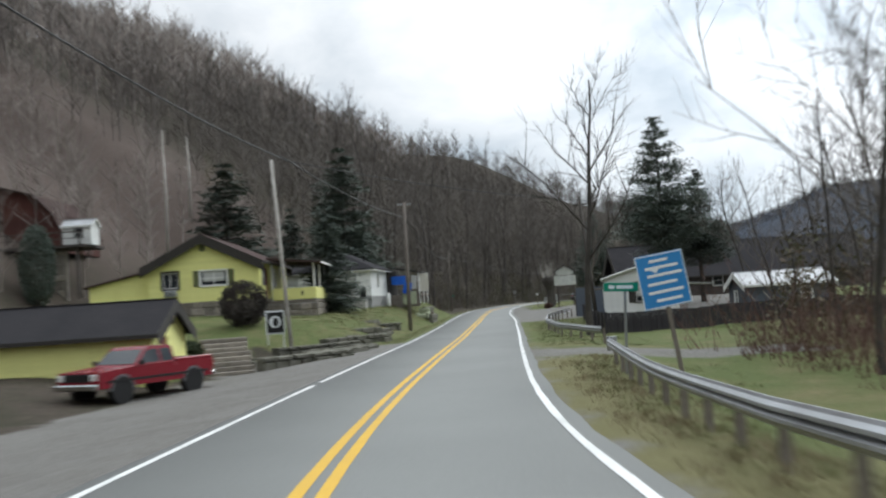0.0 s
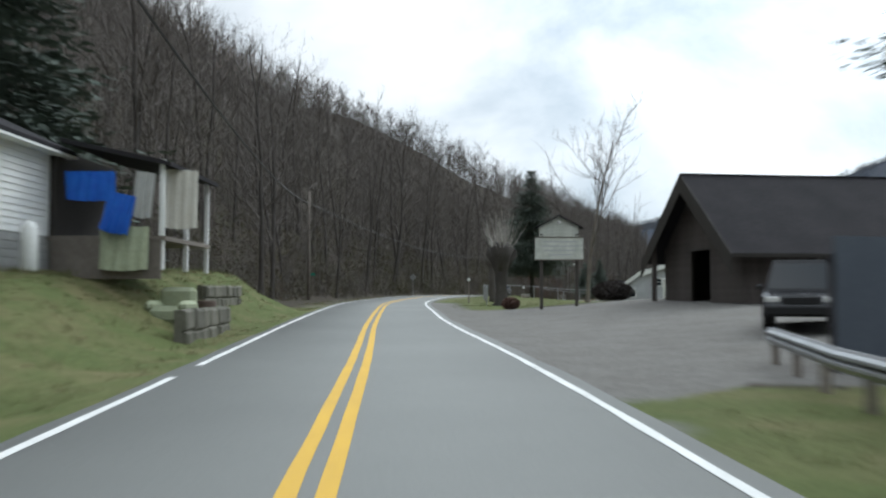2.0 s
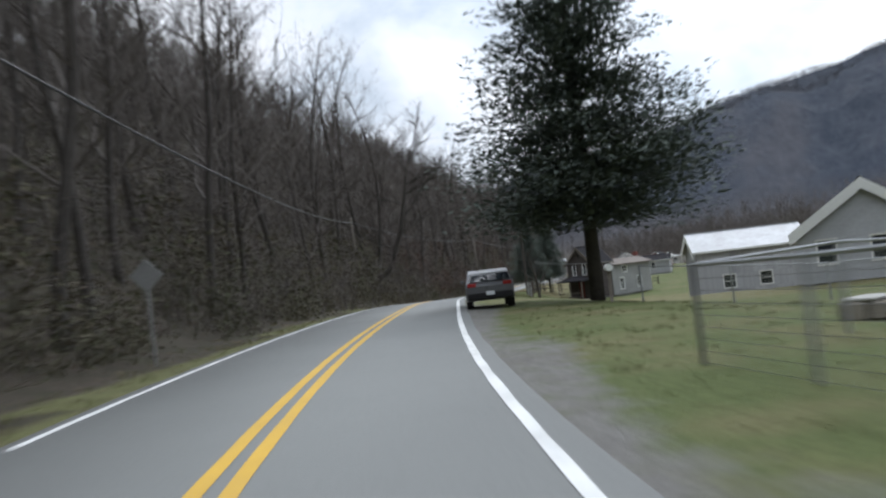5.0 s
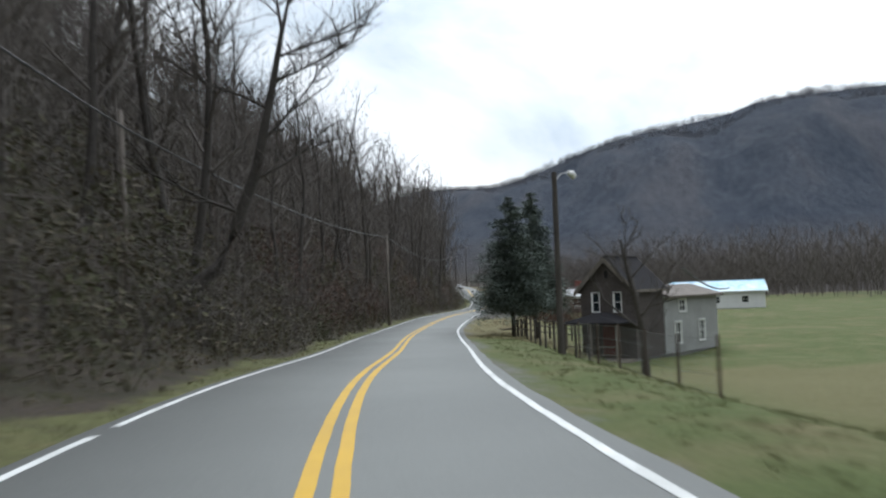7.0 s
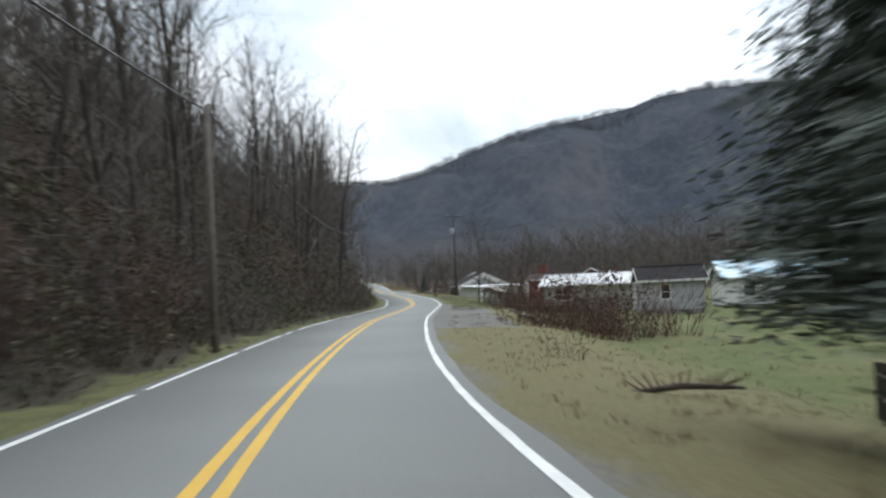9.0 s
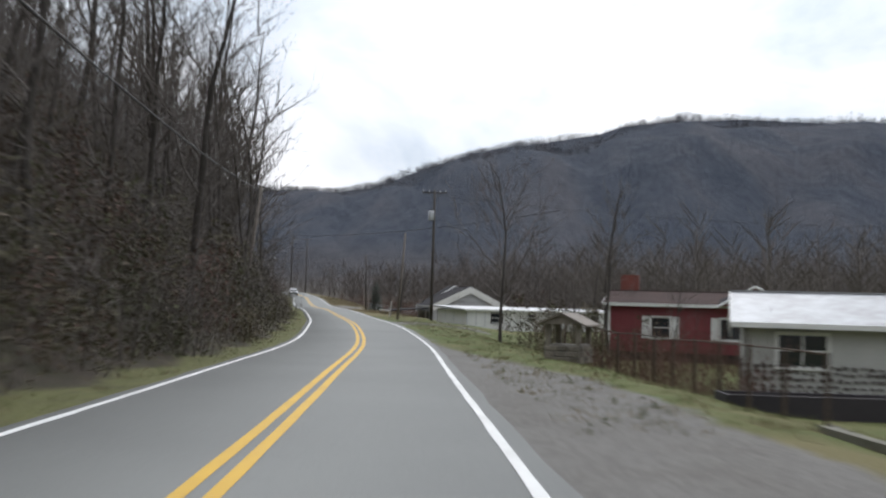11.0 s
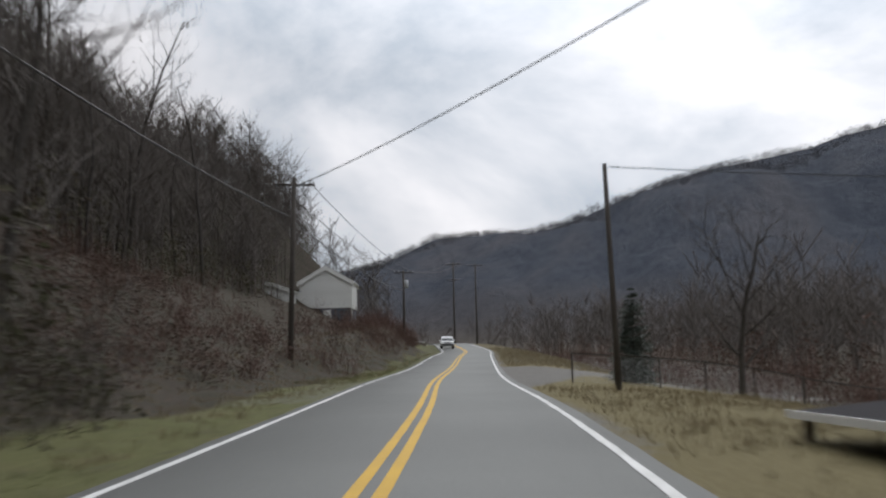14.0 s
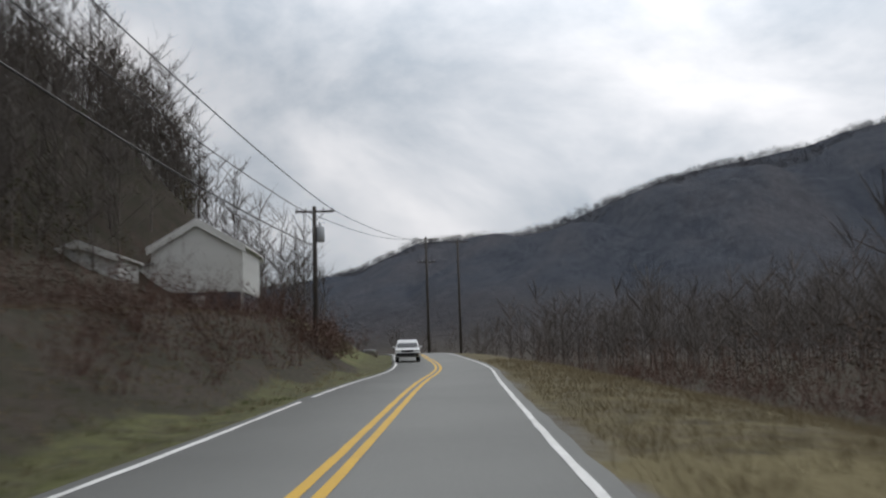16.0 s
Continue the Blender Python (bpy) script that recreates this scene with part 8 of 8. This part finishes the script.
wire_fence("grey chain-link fence along the lawn", [(13.4, 124), (15.3, 134.4), (17.4, 148), (20.0, 161.7)], 1.3)
wire_fence("grey chain-link fence along the lawn beyond the parked car", [(20.0, 161.7), (28.5, 163.5), (40, 160)], 1.3, mesh=False)
wire_fence("grey chain-link fence across the back of the lawn", [(31, 182.0), (36, 178), (48, 172)], 1.3, mesh=False)
mb = thing("mailbox", "white mailbox on a short post at the road edge", "mailbox", pose(28.0, 178.8, at_land(28.0, 178.8), 0, 0, -20))
part("post", Geo().box((0, 0, 0.2), (0.09, 0.09, 1.7)), M_WOOD, mb)
part("box", Geo().tube([(0, -0.24, 1.15), (0, 0.24, 1.15)], 0.12, 12), M_TRIM, mb)
mb2 = copy_thing(mb, pose(13.1, 129.9, at_land(13.1, 129.9) + 0.6, 0, 0, -10))
fb = thing("fire_pit", "stone ring with a pale slab in the lawn", "fire pit", pose(25.0, 164.2, at_land(25, 164.2)) @ Matrix.Scale(0.75, 4))
for i in range(9):
    a = 2 * math.pi * i / 9
    part("stone", Geo().box((math.cos(a) * 0.55, math.sin(a) * 0.55, 0.2), (0.36, 0.25, 0.42), math.degrees(a) + 90, bevel=0.05), M_STONE, fb)
part("slab", Geo().box((0, 0, 0.46), (1.2, 0.8, 0.08), 20, bevel=0.02), M_CONCRETE, fb)

suv("grey car parked on the grassy road shoulder", pose(26.85, 186.9, at_land(26.85, 186.9), 0, 0, 70.5), M_CAR_GREY, "parked_car", high=1.52)

# houses across the lawn
simple_house("two_storey_house", "white two-storey house with shallow gabled roof", 45.0, 171.5, -0.6, 25, 6, 6.2, 4.2, 1.1, M_DIRTY_WHITE, M_ROOF_BROWN, 0.25, {"left": [(1.0, 2.5, 1.0, 0.9, None), (3.8, 2.5, 1.3, 0.9, None), (4.0, 0.75, 1.0, 0.9, None)], "front": [(1.2, 2.1, 0.9, 0.9, None)]}, base=0.2)
simple_house("outbuilding", "low white outbuilding beside the lawn", 55.5, 177.2, at_land(55.5, 177.2) - 0.2, 40, 5, 4.2, 2.0, 1.2, M_DIRTY_WHITE, M_ROOF_DARK, 0.2, {"front": [(2, 0.7, 0.9, 0.9, None)]}, base=0.1)
simple_house("bungalow", "grey bungalow with a dark gabled roof across the lawn", 50.5, 192.0, at_land(50.5, 192) - 0.4, 40, 9, 6.5, 2.7, 2.2, M_GREY_WALL, M_ROOF_DARK, 0.2, {"left": [(0.9, 0.9, 0.9, 1.2, None), (3.4, 0.9, 0.9, 1.2, None)], "front": [(2, 0.9, 0.9, 1.2, None)]}, base=0.6)
simple_house("pale_house", "tall pale grey house with a metal roof across the lawn", 64.0, 221.0, at_land(64, 221) - 0.4, 115, 9, 6.5, 4.2, 1.5, M_DIRTY_WHITE, M_ROOF_METAL, 0.25, {"front": [(2, 0.9, 1.0, 1.1, None), (5, 0.9, 1.0, 1.1, None)]}, base=0.4)


# dark farmhouse below the road
def farmhouse():
    ax, ay = 0.92, 0.39
    cx, cy = 63.3 + ax * 1.7 - 0.39 * 1.85, 248.3 + ay * 1.7 + 0.92 * 1.85
    t = thing("farmhouse", "dark brown two-storey farmhouse with a low grey wing and porch", "house", frame_at(cx, cy, -2.35, 67))
    gabled(t, 3.4, 3.7, 4.2, 1.75, 0.2, M_BROWN_WALL, M_ROOF_DARK, 0.24, {
        "left": [(0.8, 2.75, 0.5, 1.15, dict(frame_mat=M_TRIM, border=0.04)), (2.3, 2.75, 0.5, 1.15, dict(frame_mat=M_TRIM, border=0.04)), (1.4, 0.1, 0.9, 1.9, "door")]}, M_WOOD, 0.3, core=M_BROWN_WALL, skip=())
    part("gable_vent", Geo().box((-1.72, 0, 5.2), (0.06, 0.22, 0.45)), M_BLACK, t)
    # porch with a small hipped roof
    part("porch_roof", slab([(-3.9, -1.9, 2.4), (-1.75, -1.9, 2.4), (-1.75, 0, 2.95), (-3.0, 0, 2.95)], 0.1), M_ROOF_DARK, t)
    part("porch_roof", slab([(-3.0, 0, 2.95), (-1.75, 0, 2.95), (-1.75, 1.9, 2.4), (-3.9, 1.9, 2.4)], 0.1), M_ROOF_DARK, t)
    part("porch_roof", Geo().add([(-3.9, -1.9, 2.4), (-3.0, 0, 2.95), (-3.9, 1.9, 2.4), (-3.9, -1.9, 2.3), (-3.0, 0, 2.85), (-3.9, 1.9, 2.3)], [(0, 1, 2), (5, 4, 3), (0, 2, 5, 3)]), M_ROOF_DARK, t)
    for y in (-1.7, 0.0, 1.7):
        part("porch_post", Geo().box((-3.7, y, 1.2), (0.11, 0.11, 2.4), bevel=0.01), M_WOOD, t)
    for z in (0.55, 1.0):
        part("porch_rail", Geo().box((-3.7, 0, z), (0.06, 3.4, 0.07)), M_WOOD, t)
    part("porch_floor", Geo().box((-2.75, 0, 0.1), (2.1, 3.7, 0.2)), M_WOOD, t)
    # lower plastered wing
    hs = [(1.3, 0.6, 0.75, 1.3), (4.6, 0.6, 0.75, 1.3), (1.9, 2.55, 0.9, 0.75)]
    wm = pose(1.7, -1.95, 0.2)
    wall(t, wm, 7.4, 3.6, M_BLOCK, [(*h, None) for h in hs])
    for x, z, w, hh in hs:
        window(t, wm @ Matrix.Translation((x, 0, z)), w, hh, M_TRIM, sash=(2, 2))
    part("wing_end_wall", Geo().box((9.0, 0, 2.0), (0.16, 3.56, 3.6)), M_BLOCK, t)
    part("wing_back_wall", Geo().box((5.4, 1.87, 2.0), (7.2, 0.16, 3.6)), M_BLOCK, t)
    part("wing_roof", slab([(1.72, -2.3, 3.75), (9.4, -2.3, 3.75), (9.4, 0, 4.45), (1.72, 0, 4.45)], 0.12), M_POLE, t, "mossy grey wing roof")
    part("wing_roof", slab([(1.72, 0, 4.45), (9.4, 0, 4.45), (9.4, 2.3, 3.75), (1.72, 2.3, 3.75)], 0.12), M_POLE, t, "mossy grey wing roof")
    part("foundation", Geo().box((3.6, 0, -0.4), (10.7, 3.5, 1.15)), M_BLOCK, t)
    return t


farmhouse()


def post_rail_fence(label, line, high=1.15, gap=2.2, rails=(0.45, 0.85)):
    t = thing("rail_fence", label, "fence", pose(0, 0, 0))
    pts = [Vector((x, y, at_land(x, y))) for x, y in line]
    for a, b in zip(pts, pts[1:]):
        n = max(1, round((b - a).length / gap))
        prev = None
        for i in range(n + 1):
            p = a.lerp(b, i / n)
            p.z = at_land(p.x, p.y)
            if i or a is pts[0]:
                part("post", Geo().box((p.x, p.y, p.z + high / 2 - 0.15), (0.11, 0.11, high + 0.3)), M_DARK_POLE, t)
            if prev is not None:
                for z in rails:
                    part("rail", Geo().tube([prev + Vector((0, 0, z)), p + Vector((0, 0, z))], 0.04, 5), M_DARK_POLE, t)
            prev = p
    return t


wire_fence("dark wire fence on thin posts along the field", [(47.9, 231), (52.0, 240.3), (56.6, 249.5)], 1.25, 2.3, mesh=False, post_mat=M_DARK_POLE, post_r=0.05, rail_r=0.018)
post_rail_fence("dark wooden post-and-rail fence across the field", [(57.5, 252.5), (61, 257), (68, 262), (80, 262)], 1.1)
wire_fence("rusty wire fence in front of the farmhouse", [(42.8, 219), (47.5, 231)], 1.25, post_mat=M_RUST, rail=False, rows=4)
cable("sagging black service cable above the fence", (44.5, 222, 2.6), (60, 237, 1.9), 0.25, 0.03)
lp = thing("street_lamp", "tall wooden street lamp pole with a curved metal arm", "street lamp", pose(49.1, 234.6, at_land(49.1, 234.6) - 0.2, 0, 0, 0))
hh = 6.7 - (at_land(49.1, 234.6) - 0.2)
part("pole", Geo().tube([(0, 0, -0.4), (0, 0, hh)], [0.14, 0.1], 10), M_DARK_POLE, lp)
part("arm", Geo().tube([(0, 0, hh - 0.4), (0.35, 0.1, hh - 0.05), (0.9, 0.25, hh + 0.05)], 0.03, 6), M_STEEL, lp)
part("lamp_head", Geo().tube([(0.8, 0.22, hh + 0.05), (1.0, 0.27, hh), (1.15, 0.32, hh - 0.12)], [0.08, 0.14, 0.12], 10), M_TRIM, lp)

bu = thing("shrub", "bare reddish shrub on the roadside bank", "shrub", pose(65.9, 268.8, at_land(65.9, 268.8)) @ Matrix.Diagonal((0.62, 0.62, 0.75, 1)))
part("crown", array_mesh("crown", *BRUSH[2], M_BRUSH), M_BRUSH, bu)
lg = thing("fallen_log", "fallen dark branches lying on the grass", "log", pose(62.9, 262.2, at_land(62.9, 262.2) + 0.05, 0, 0, -30))
part("trunk", Geo().tube([(-0.9, 0, 0.05), (0, 0.1, 0.12), (1.0, -0.1, 0.06)], [0.05, 0.06, 0.03], 8), M_DARK_POLE, lg)
for a in range(14):
    part("branch", Geo().tube([(-0.7 + 0.11 * a, 0, 0.1), (-0.9 + 0.15 * a, 0.35 - 0.05 * a, 0.25 + 0.05 * (a % 4))], [0.022, 0.006], 5), M_BRUSH, lg)

# houses across the field
simple_house("blue_roofed_house", "pale grey house with a blue tarpaulin roof", 119.0, 302.6, -1.9, 128, 12, 6, 2.3, 1.3, M_WHITE_WALL, M_ROOF_BLUE, 0.2, {"front": [(1.5, 0.7, 0.9, 0.9, None), (5, 0.7, 1.2, 0.9, None), (9, 0.7, 0.9, 0.9, None)]}, base=0.4)
simple_house("grey_cottage", "small grey cottage with one white-framed window", 105.0, 303.0, -1.7, 128, 4.6, 4, 2.3, 0.9, M_GREY_WALL, M_ROOF_DARK, 0.2, {"front": [(1.4, 0.8, 0.7, 1.1, None)]}, base=0.3)


def red_house():
    t = thing("red_house", "dark red house with white trim and grey shingle roof", "house", frame_at(121.8, 334.4, -1.45, 142))
    gabled(t, 8.6, 6.0, 2.5, 0.65, 0.3, M_RED_WALL, M_ROOF_BROWN, 0.2, {"front": [(2.2, 0.75, 1.0, 1.1, dict(frame_mat=M_TRIM, sash=(1, 2), shutters=M_TRIM)), (5.7, 0.75, 1.8, 1.1, dict(frame_mat=M_TRIM, sash=(1, 1), shutters=M_TRIM))], "left": [(2, 0.8, 0.9, 1.0, None)]}, M_TRIM, 0.3)
    part("front_gable", Geo().prism([(1.5, 2.8), (3.1, 3.75), (4.7, 2.8)], -3.5, -3.0), M_RED_WALL, t)
    for a, b in (((1.2, 2.75), (3.1, 3.85)), ((5.0, 2.75), (3.1, 3.85))):
        c = [(a[0], -3.75, a[1]), (b[0], -3.75, b[1]), (b[0], -0.5, b[1]), (a[0], -1.5, a[1] + 0.35)]
        part("gable_roof", slab(c if a[0] > b[0] else c[::-1], 0.09), M_ROOF_DARK, t)
        part("gable_trim", Geo().tube([(a[0], -3.77, a[1] - 0.03), (b[0], -3.77, b[1] - 0.03)], 0.07, 5), M_TRIM, t)
    part("foundation", Geo().box((0, 0, -0.3), (8.5, 5.9, 1.3)), M_DARK_TRIM, t)
    ch = part("chimney", Geo().box((-3.6, 1.6, 2.6), (1.0, 0.8, 3.8)), M_BRICK, t, "red brick chimney")
    for x in (-4.28,):
        part("corner_post", Geo().box((x, -3.06, 1.5), (0.14, 0.14, 2.6)), M_TRIM, t)
    return t


red_house()


def stone_house():
    t = thing("stone_house", "grey stone house with white windows and pale roof", "house", frame_at(110.0, 317.5, -1.75, 142))
    gabled(t, 8.0, 5.0, 2.5, 0.9, 0.0, M_STONE_PALE, M_ROOF_METAL, 0, {"front": [(1.0, 1.1, 1.5, 1.05, dict(frame_mat=M_TRIM, sash=(2, 2)))]}, M_TRIM, 0.4)
    rng = random.Random(12)
    me = []
    for i in range(5):
        o = [(math.cos(a) * rng.uniform(0.7, 1.1), math.sin(a) * rng.uniform(0.7, 1.1)) for a in [k * 1.0472 for k in range(6)]]
        g = Geo().add([(x, 0, z) for x, z in o] + [(x * 0.8, -1, z * 0.8) for x, z in o], [tuple(range(6, 12))] + [(k, (k + 1) % 6, 6 + (k + 1) % 6, 6 + k) for k in range(6)])
        m_ = g.mesh("stone")
        m_.materials.append(M_BROWN_WALL)
        me.append(m_)
    for fm, ln in ((pose(-4.0, -2.5, 0), 8.0), (pose(-4.0, 2.5, 0, 0, 0, -90), 5.0)):
        z = 0.12
        while z < 1.25:
            x = 0.12
            while x < ln - 0.05:
                part("stone", rng.choice(me), M_BROWN_WALL, t, m=fm @ Matrix.Translation((x, 0.0, z + rng.uniform(-0.03, 0.03))) @ Matrix.Diagonal((rng.uniform(0.08, 0.13), 0.04, rng.uniform(0.06, 0.1), 1)))
                x += rng.uniform(0.2, 0.3)
            z += 0.2
    return t


stone_house()


def well_house():
    t = thing("well_house", "small stone well shelter with a grey gabled roof", "shelter", frame_at(105.6, 327.2, at_land(105.6, 327.2) - 0.1, 60))
    stones(t, pose(-0.8, -0.7, 0), 1.6, 0.75, M_STONE, 91, 0.3)
    stones(t, pose(-0.8, 0.7, 0, 0, 0, -90), 1.4, 0.75, M_STONE, 92, 0.3)
    part("core", Geo().box((0, 0, 0.36), (1.5, 1.3, 0.72)), M_MORTAR, t)
    for x in (-0.7, 0.7):
        for y in (-0.6, 0.6):
            part("pillar", Geo().box((x, y, 1.1), (0.2, 0.2, 0.9), bevel=0.03), M_STONE, t)
    for sx in (-1, 1):
        c = [(-1.1, sx * 1.0, 1.5), (1.1, sx * 1.0, 1.5), (1.1, 0, 1.95), (-1.1, 0, 1.95)]
        part("roof", slab(c if sx < 0 else c[::-1], 0.06), M_WOOD, t)
    part("gable_board", Geo().prism([(-0.8, 1.5), (0, 1.88), (0.8, 1.5)], -0.03, 0.03, pose(-0.95, 0, 0, 0, 0, 90)), M_WOOD, t)
    return t


well_house()
wire_fence("rusty iron fence on a low wall beside the gravel", [(97.2, 311.0), (103.5, 321.0), (109, 331)], 1.5, 2.0, mesh=False, post_mat=M_RUST, post_r=0.05, rail_r=0.025)
q0, _h = beside(308, 8.6)
tr = terrace("kerb_wall", "low mossy stone wall at the edge of the gravel", q0.x, q0.y, 33, 24, 0.38, 95)
hb = thing("raised_bed", "long dark raised planting bed on the lawn", "planter", pose(101.5, 314.0, at_land(101.5, 314.0), 0, 0, -38))
for y in (-0.6, 0.6):
    part("side_board", Geo().box((0, y, 0.25), (4.6, 0.08, 0.6)), M_BLACK_FENCE, hb)
for x in (-2.3, 2.3):
    part("end_board", Geo().box((x, 0, 0.25), (0.08, 1.2, 0.6)), M_BLACK_FENCE, hb)
part("soil", Geo().box((0, 0, 0.22), (4.5, 1.1, 0.5)), M_SHRUB, hb)


# gabled house and white trailer house
def gable_house():
    t = thing("gabled_house", "grey house with dark roof and white bargeboards", "house", frame_at(146.0, 387.7, -1.75, 20))
    gabled(t, 6.0, 9.0, 2.5, 2.15, 0.2, M_GREY_WALL, M_ROOF_DARK, 0.22, {"left": [(3, 0.8, 1.2, 1.1, None)]}, M_TRIM, 0.2)
    # rear half, set back and a little higher
    for sy in (-1, 1):
        c = [(3.05, sy * 3.2, 3.2), (6.2, sy * 3.2, 3.2), (6.2, 0, 5.15), (3.05, 0, 5.15)]
        part("rear_roof", slab(c if sy < 0 else c[::-1], 0.12), M_ROOF_DARK, t)
        part("bargeboard", Geo().tube([(3.02, sy * 3.2, 3.16), (3.02, 0, 5.12)], 0.08, 4), M_TRIM, t)
    part("rear_wall", Geo().box((4.6, 0, 1.6), (2.9, 6.0, 3.2)), M_GREY_WALL, t)
    part("porch_roof", slab([(-2.6, 4.7, 2.45), (3.0, 4.7, 2.45), (3.0, 9.2, 2.1), (-2.6, 9.2, 2.1)], 0.1), M_ROOF_DARK, t)
    part("porch_fascia", Geo().box((0.2, 9.22, 2.06), (5.7, 0.03, 0.12)), M_TRIM, t)
    for x, y in ((-2.4, 9.0), (0.2, 9.0), (2.8, 9.0), (-2.4, 5.0)):
        part("porch_post", Geo().box((x, y, 1.0), (0.12, 0.12, 2.2)), M_WOOD, t)
    part("gable_vent", Geo().box((-3.06, 0, 4.35), (0.06, 0.35, 0.4)), M_BLACK, t)
    part("foundation", Geo().box((0, 0, -0.2), (5.9, 8.9, 1.0)), M_BLOCK, t)
    return t


gable_house()


def trailer_house():
    t = thing("trailer_house", "long white trailer house with a flat pale roof", "house", frame_at(146.4, 374.7, -1.75, 84))
    z0, L, W, H = 0.35, 25.0, 4.2, 2.1
    fr = frames(L, W, z0)
    hs = {"front": [(3.3, 0.85, 1.5, 0.95, dict(frame_mat=M_DARK_TRIM)), (8.6, 1.05, 0.9, 0.7, None), (12.3, 0.6, 0.45, 1.1, None), (14.2, 0.6, 0.45, 1.1, None), (6.0, 0.05, 0.85, 1.8, "door"), (18.5, 0.8, 1.2, 0.9, None)]}
    for k, m in fr.items():
        ln = L if k in ("front", "back") else W
        wall(t, m, ln, H, M_WHITE_WALL, hs.get(k, []), 0, 0)
        for x, z, w, h, st in hs.get(k, []):
            if st == "door":
                part("door", Geo().box((w / 2, 0.05, h / 2), (w, 0.05, h)), M_TRIM, t, m=m @ Matrix.Translation((x, 0, z)))
            else:
                o = dict(frame_mat=M_GREY_METAL)
                o.update(st or {})
                window(t, m @ Matrix.Translation((x, 0, z)), w, h, **o)
        if k in ("front", "left"):
            for i in range(int(ln / 1.22)):
                x = i * 1.22
                if not any(a - 0.1 < x < a + c + 0.1 for a, b, c, d, *_ in hs.get(k, [])):
                    part("panel_seam", Geo().box((x + 0.02, -0.012, H / 2), (0.04, 0.024, H)), M_GREY_WALL, t, m=m)
        part("skirting", Geo().box((ln / 2, 0.1, -0.3), (ln, 0.05, 0.7)), M_DARK_TRIM, t, m=m)
    part("roof", slab([(-L / 2 - 0.5, -W / 2 - 0.3, z0 + H + 0.05), (L / 2 + 0.5, -W / 2 - 0.3, z0 + H + 0.05), (L / 2 + 0.5, W / 2 + 0.3, z0 + H + 0.35), (-L / 2 - 0.5, W / 2 + 0.3, z0 + H + 0.35)], 0.14), M_ROOF_METAL, t)
    part("fascia", Geo().box((0, -W / 2 - 0.32, z0 + H - 0.04), (L + 1, 0.03, 0.16)), M_TRIM, t)
    return t


trailer_house()
utility_pole("dark utility pole with crossarm and grey transformer", 133.2, 375.7, at_land(133.2, 375.7) - 0.2, 12.3, 0.17, M_DARK_POLE, (0, 0), [(12.1, 1.2)], (9.8, -0.42, -0.1), -35)
utility_pole("pale leaning utility pole beside the road", 127.5, 373.0, at_land(127.5, 373.0) - 0.2, 7.6, 0.12, M_POLE, (0, 4.3))
utility_pole("thin grey pole by the dark roadside fence", 145.45, 408.3, at_land(145.45, 408.3) - 0.2, 7.5, 0.11, M_DARK_POLE, (0, -1.5))
utility_pole("dark leaning utility pole behind the guard rail", 9.9, 60.9, at_land(9.9, 60.9), 7.9, 0.14, M_DARK_POLE, (0, -4), [(7.5, 0.45)])
for a, b, sg_ in (((133.2, 375.7, 9.0), (175, 372, 7.5), 0.8), ((133.2, 375.7, 11.9), (190, 360, 12), 0.8), ((145.4, 408.3, 7.4), (190, 402, 9.0), 0.5)):
    cable("thin service cable to the houses", a, b, sg_, 0.018)
wire_fence("dark chain-link fence at the field entrance", [(148.0, 415.2), (151.7, 411.6), (154.5, 409.5)], 1.15, 1.9, post_mat=M_DARK_POLE, rows=12)
wire_fence("dark post fence beside the roadside pole", [(154.5, 409.5), (161, 405.0)], 1.1, 2.4, mesh=False, post_mat=M_DARK_POLE, post_r=0.06)
tagged(part("leaning_post", Geo().tube([(0, 0, -0.3), (0.25, 0, 1.6)], [0.09, 0.07], 8), M_PALE_BARK, None, m=pose(132.6, 382.4, at_land(132.6, 382.4))), "pale leaning wooden post beside the house", "post")


# white barn on the bank
def white_barn():
    t = thing("white_barn", "white gabled barn with a dark basement on the bank", "barn", frame_at(169.8, 517.5, 8.7, 24))
    g = frames(8.0, 7.6, 0)
    gabled(t, 8.0, 7.6, 3.9, 2.2, 0.0, M_TRIM, M_ROOF_METAL, 0.3, {}, M_TRIM, 0.3, True)
    part("basement_wall", Geo().box((0, -1.4, -1.3), (7.9, 4.6, 2.6)), M_BLUE_GREY, t, "dark grey basement wall")
    part("basement_door", Geo().box((-4.0, -0.2, -1.25), (0.08, 1.1, 2.0)), M_TRIM, t)
    part("corner_post", Geo().box((-3.96, -3.74, -1.2), (0.2, 0.2, 2.6)), M_TRIM, t)
    part("side_roof", slab([(-4.2, 3.5, 2.6), (4, 3.5, 2.6), (4, 7.2, 1.7), (-4.2, 7.2, 1.7)][::-1][::-1], 0.12), M_ROOF_METAL, t)
    part("side_wall", Geo().prism([(0, 0), (0, 2.5), (3.4, 1.65), (3.4, 0)], -0.1, 0.1, pose(-3.9, 3.8, 0.0, 0, 0, 90)), M_WHITE_WALL, t)
    return t


white_barn()
simple_house("garage_shed", "small white shed with a shallow gabled roof", 159.6, 511.5, 8.9, 24, 5, 6.0, 1.9, 1.1, M_WHITE_WALL, M_ROOF_METAL, 0.25, {}, base=0.1)
suv("white car coming along the opposite lane", pose(181.9, 501.9, float(along([181.9], [501.9])[2][0]) + 0.03, 0, 0, 247), M_CAR_WHITE, "white_car")
guard_rail("distant guard rail at the outside of the bend", [beside(560 + 6 * k, -4.6)[0][:2] for k in range(5)], end=False)
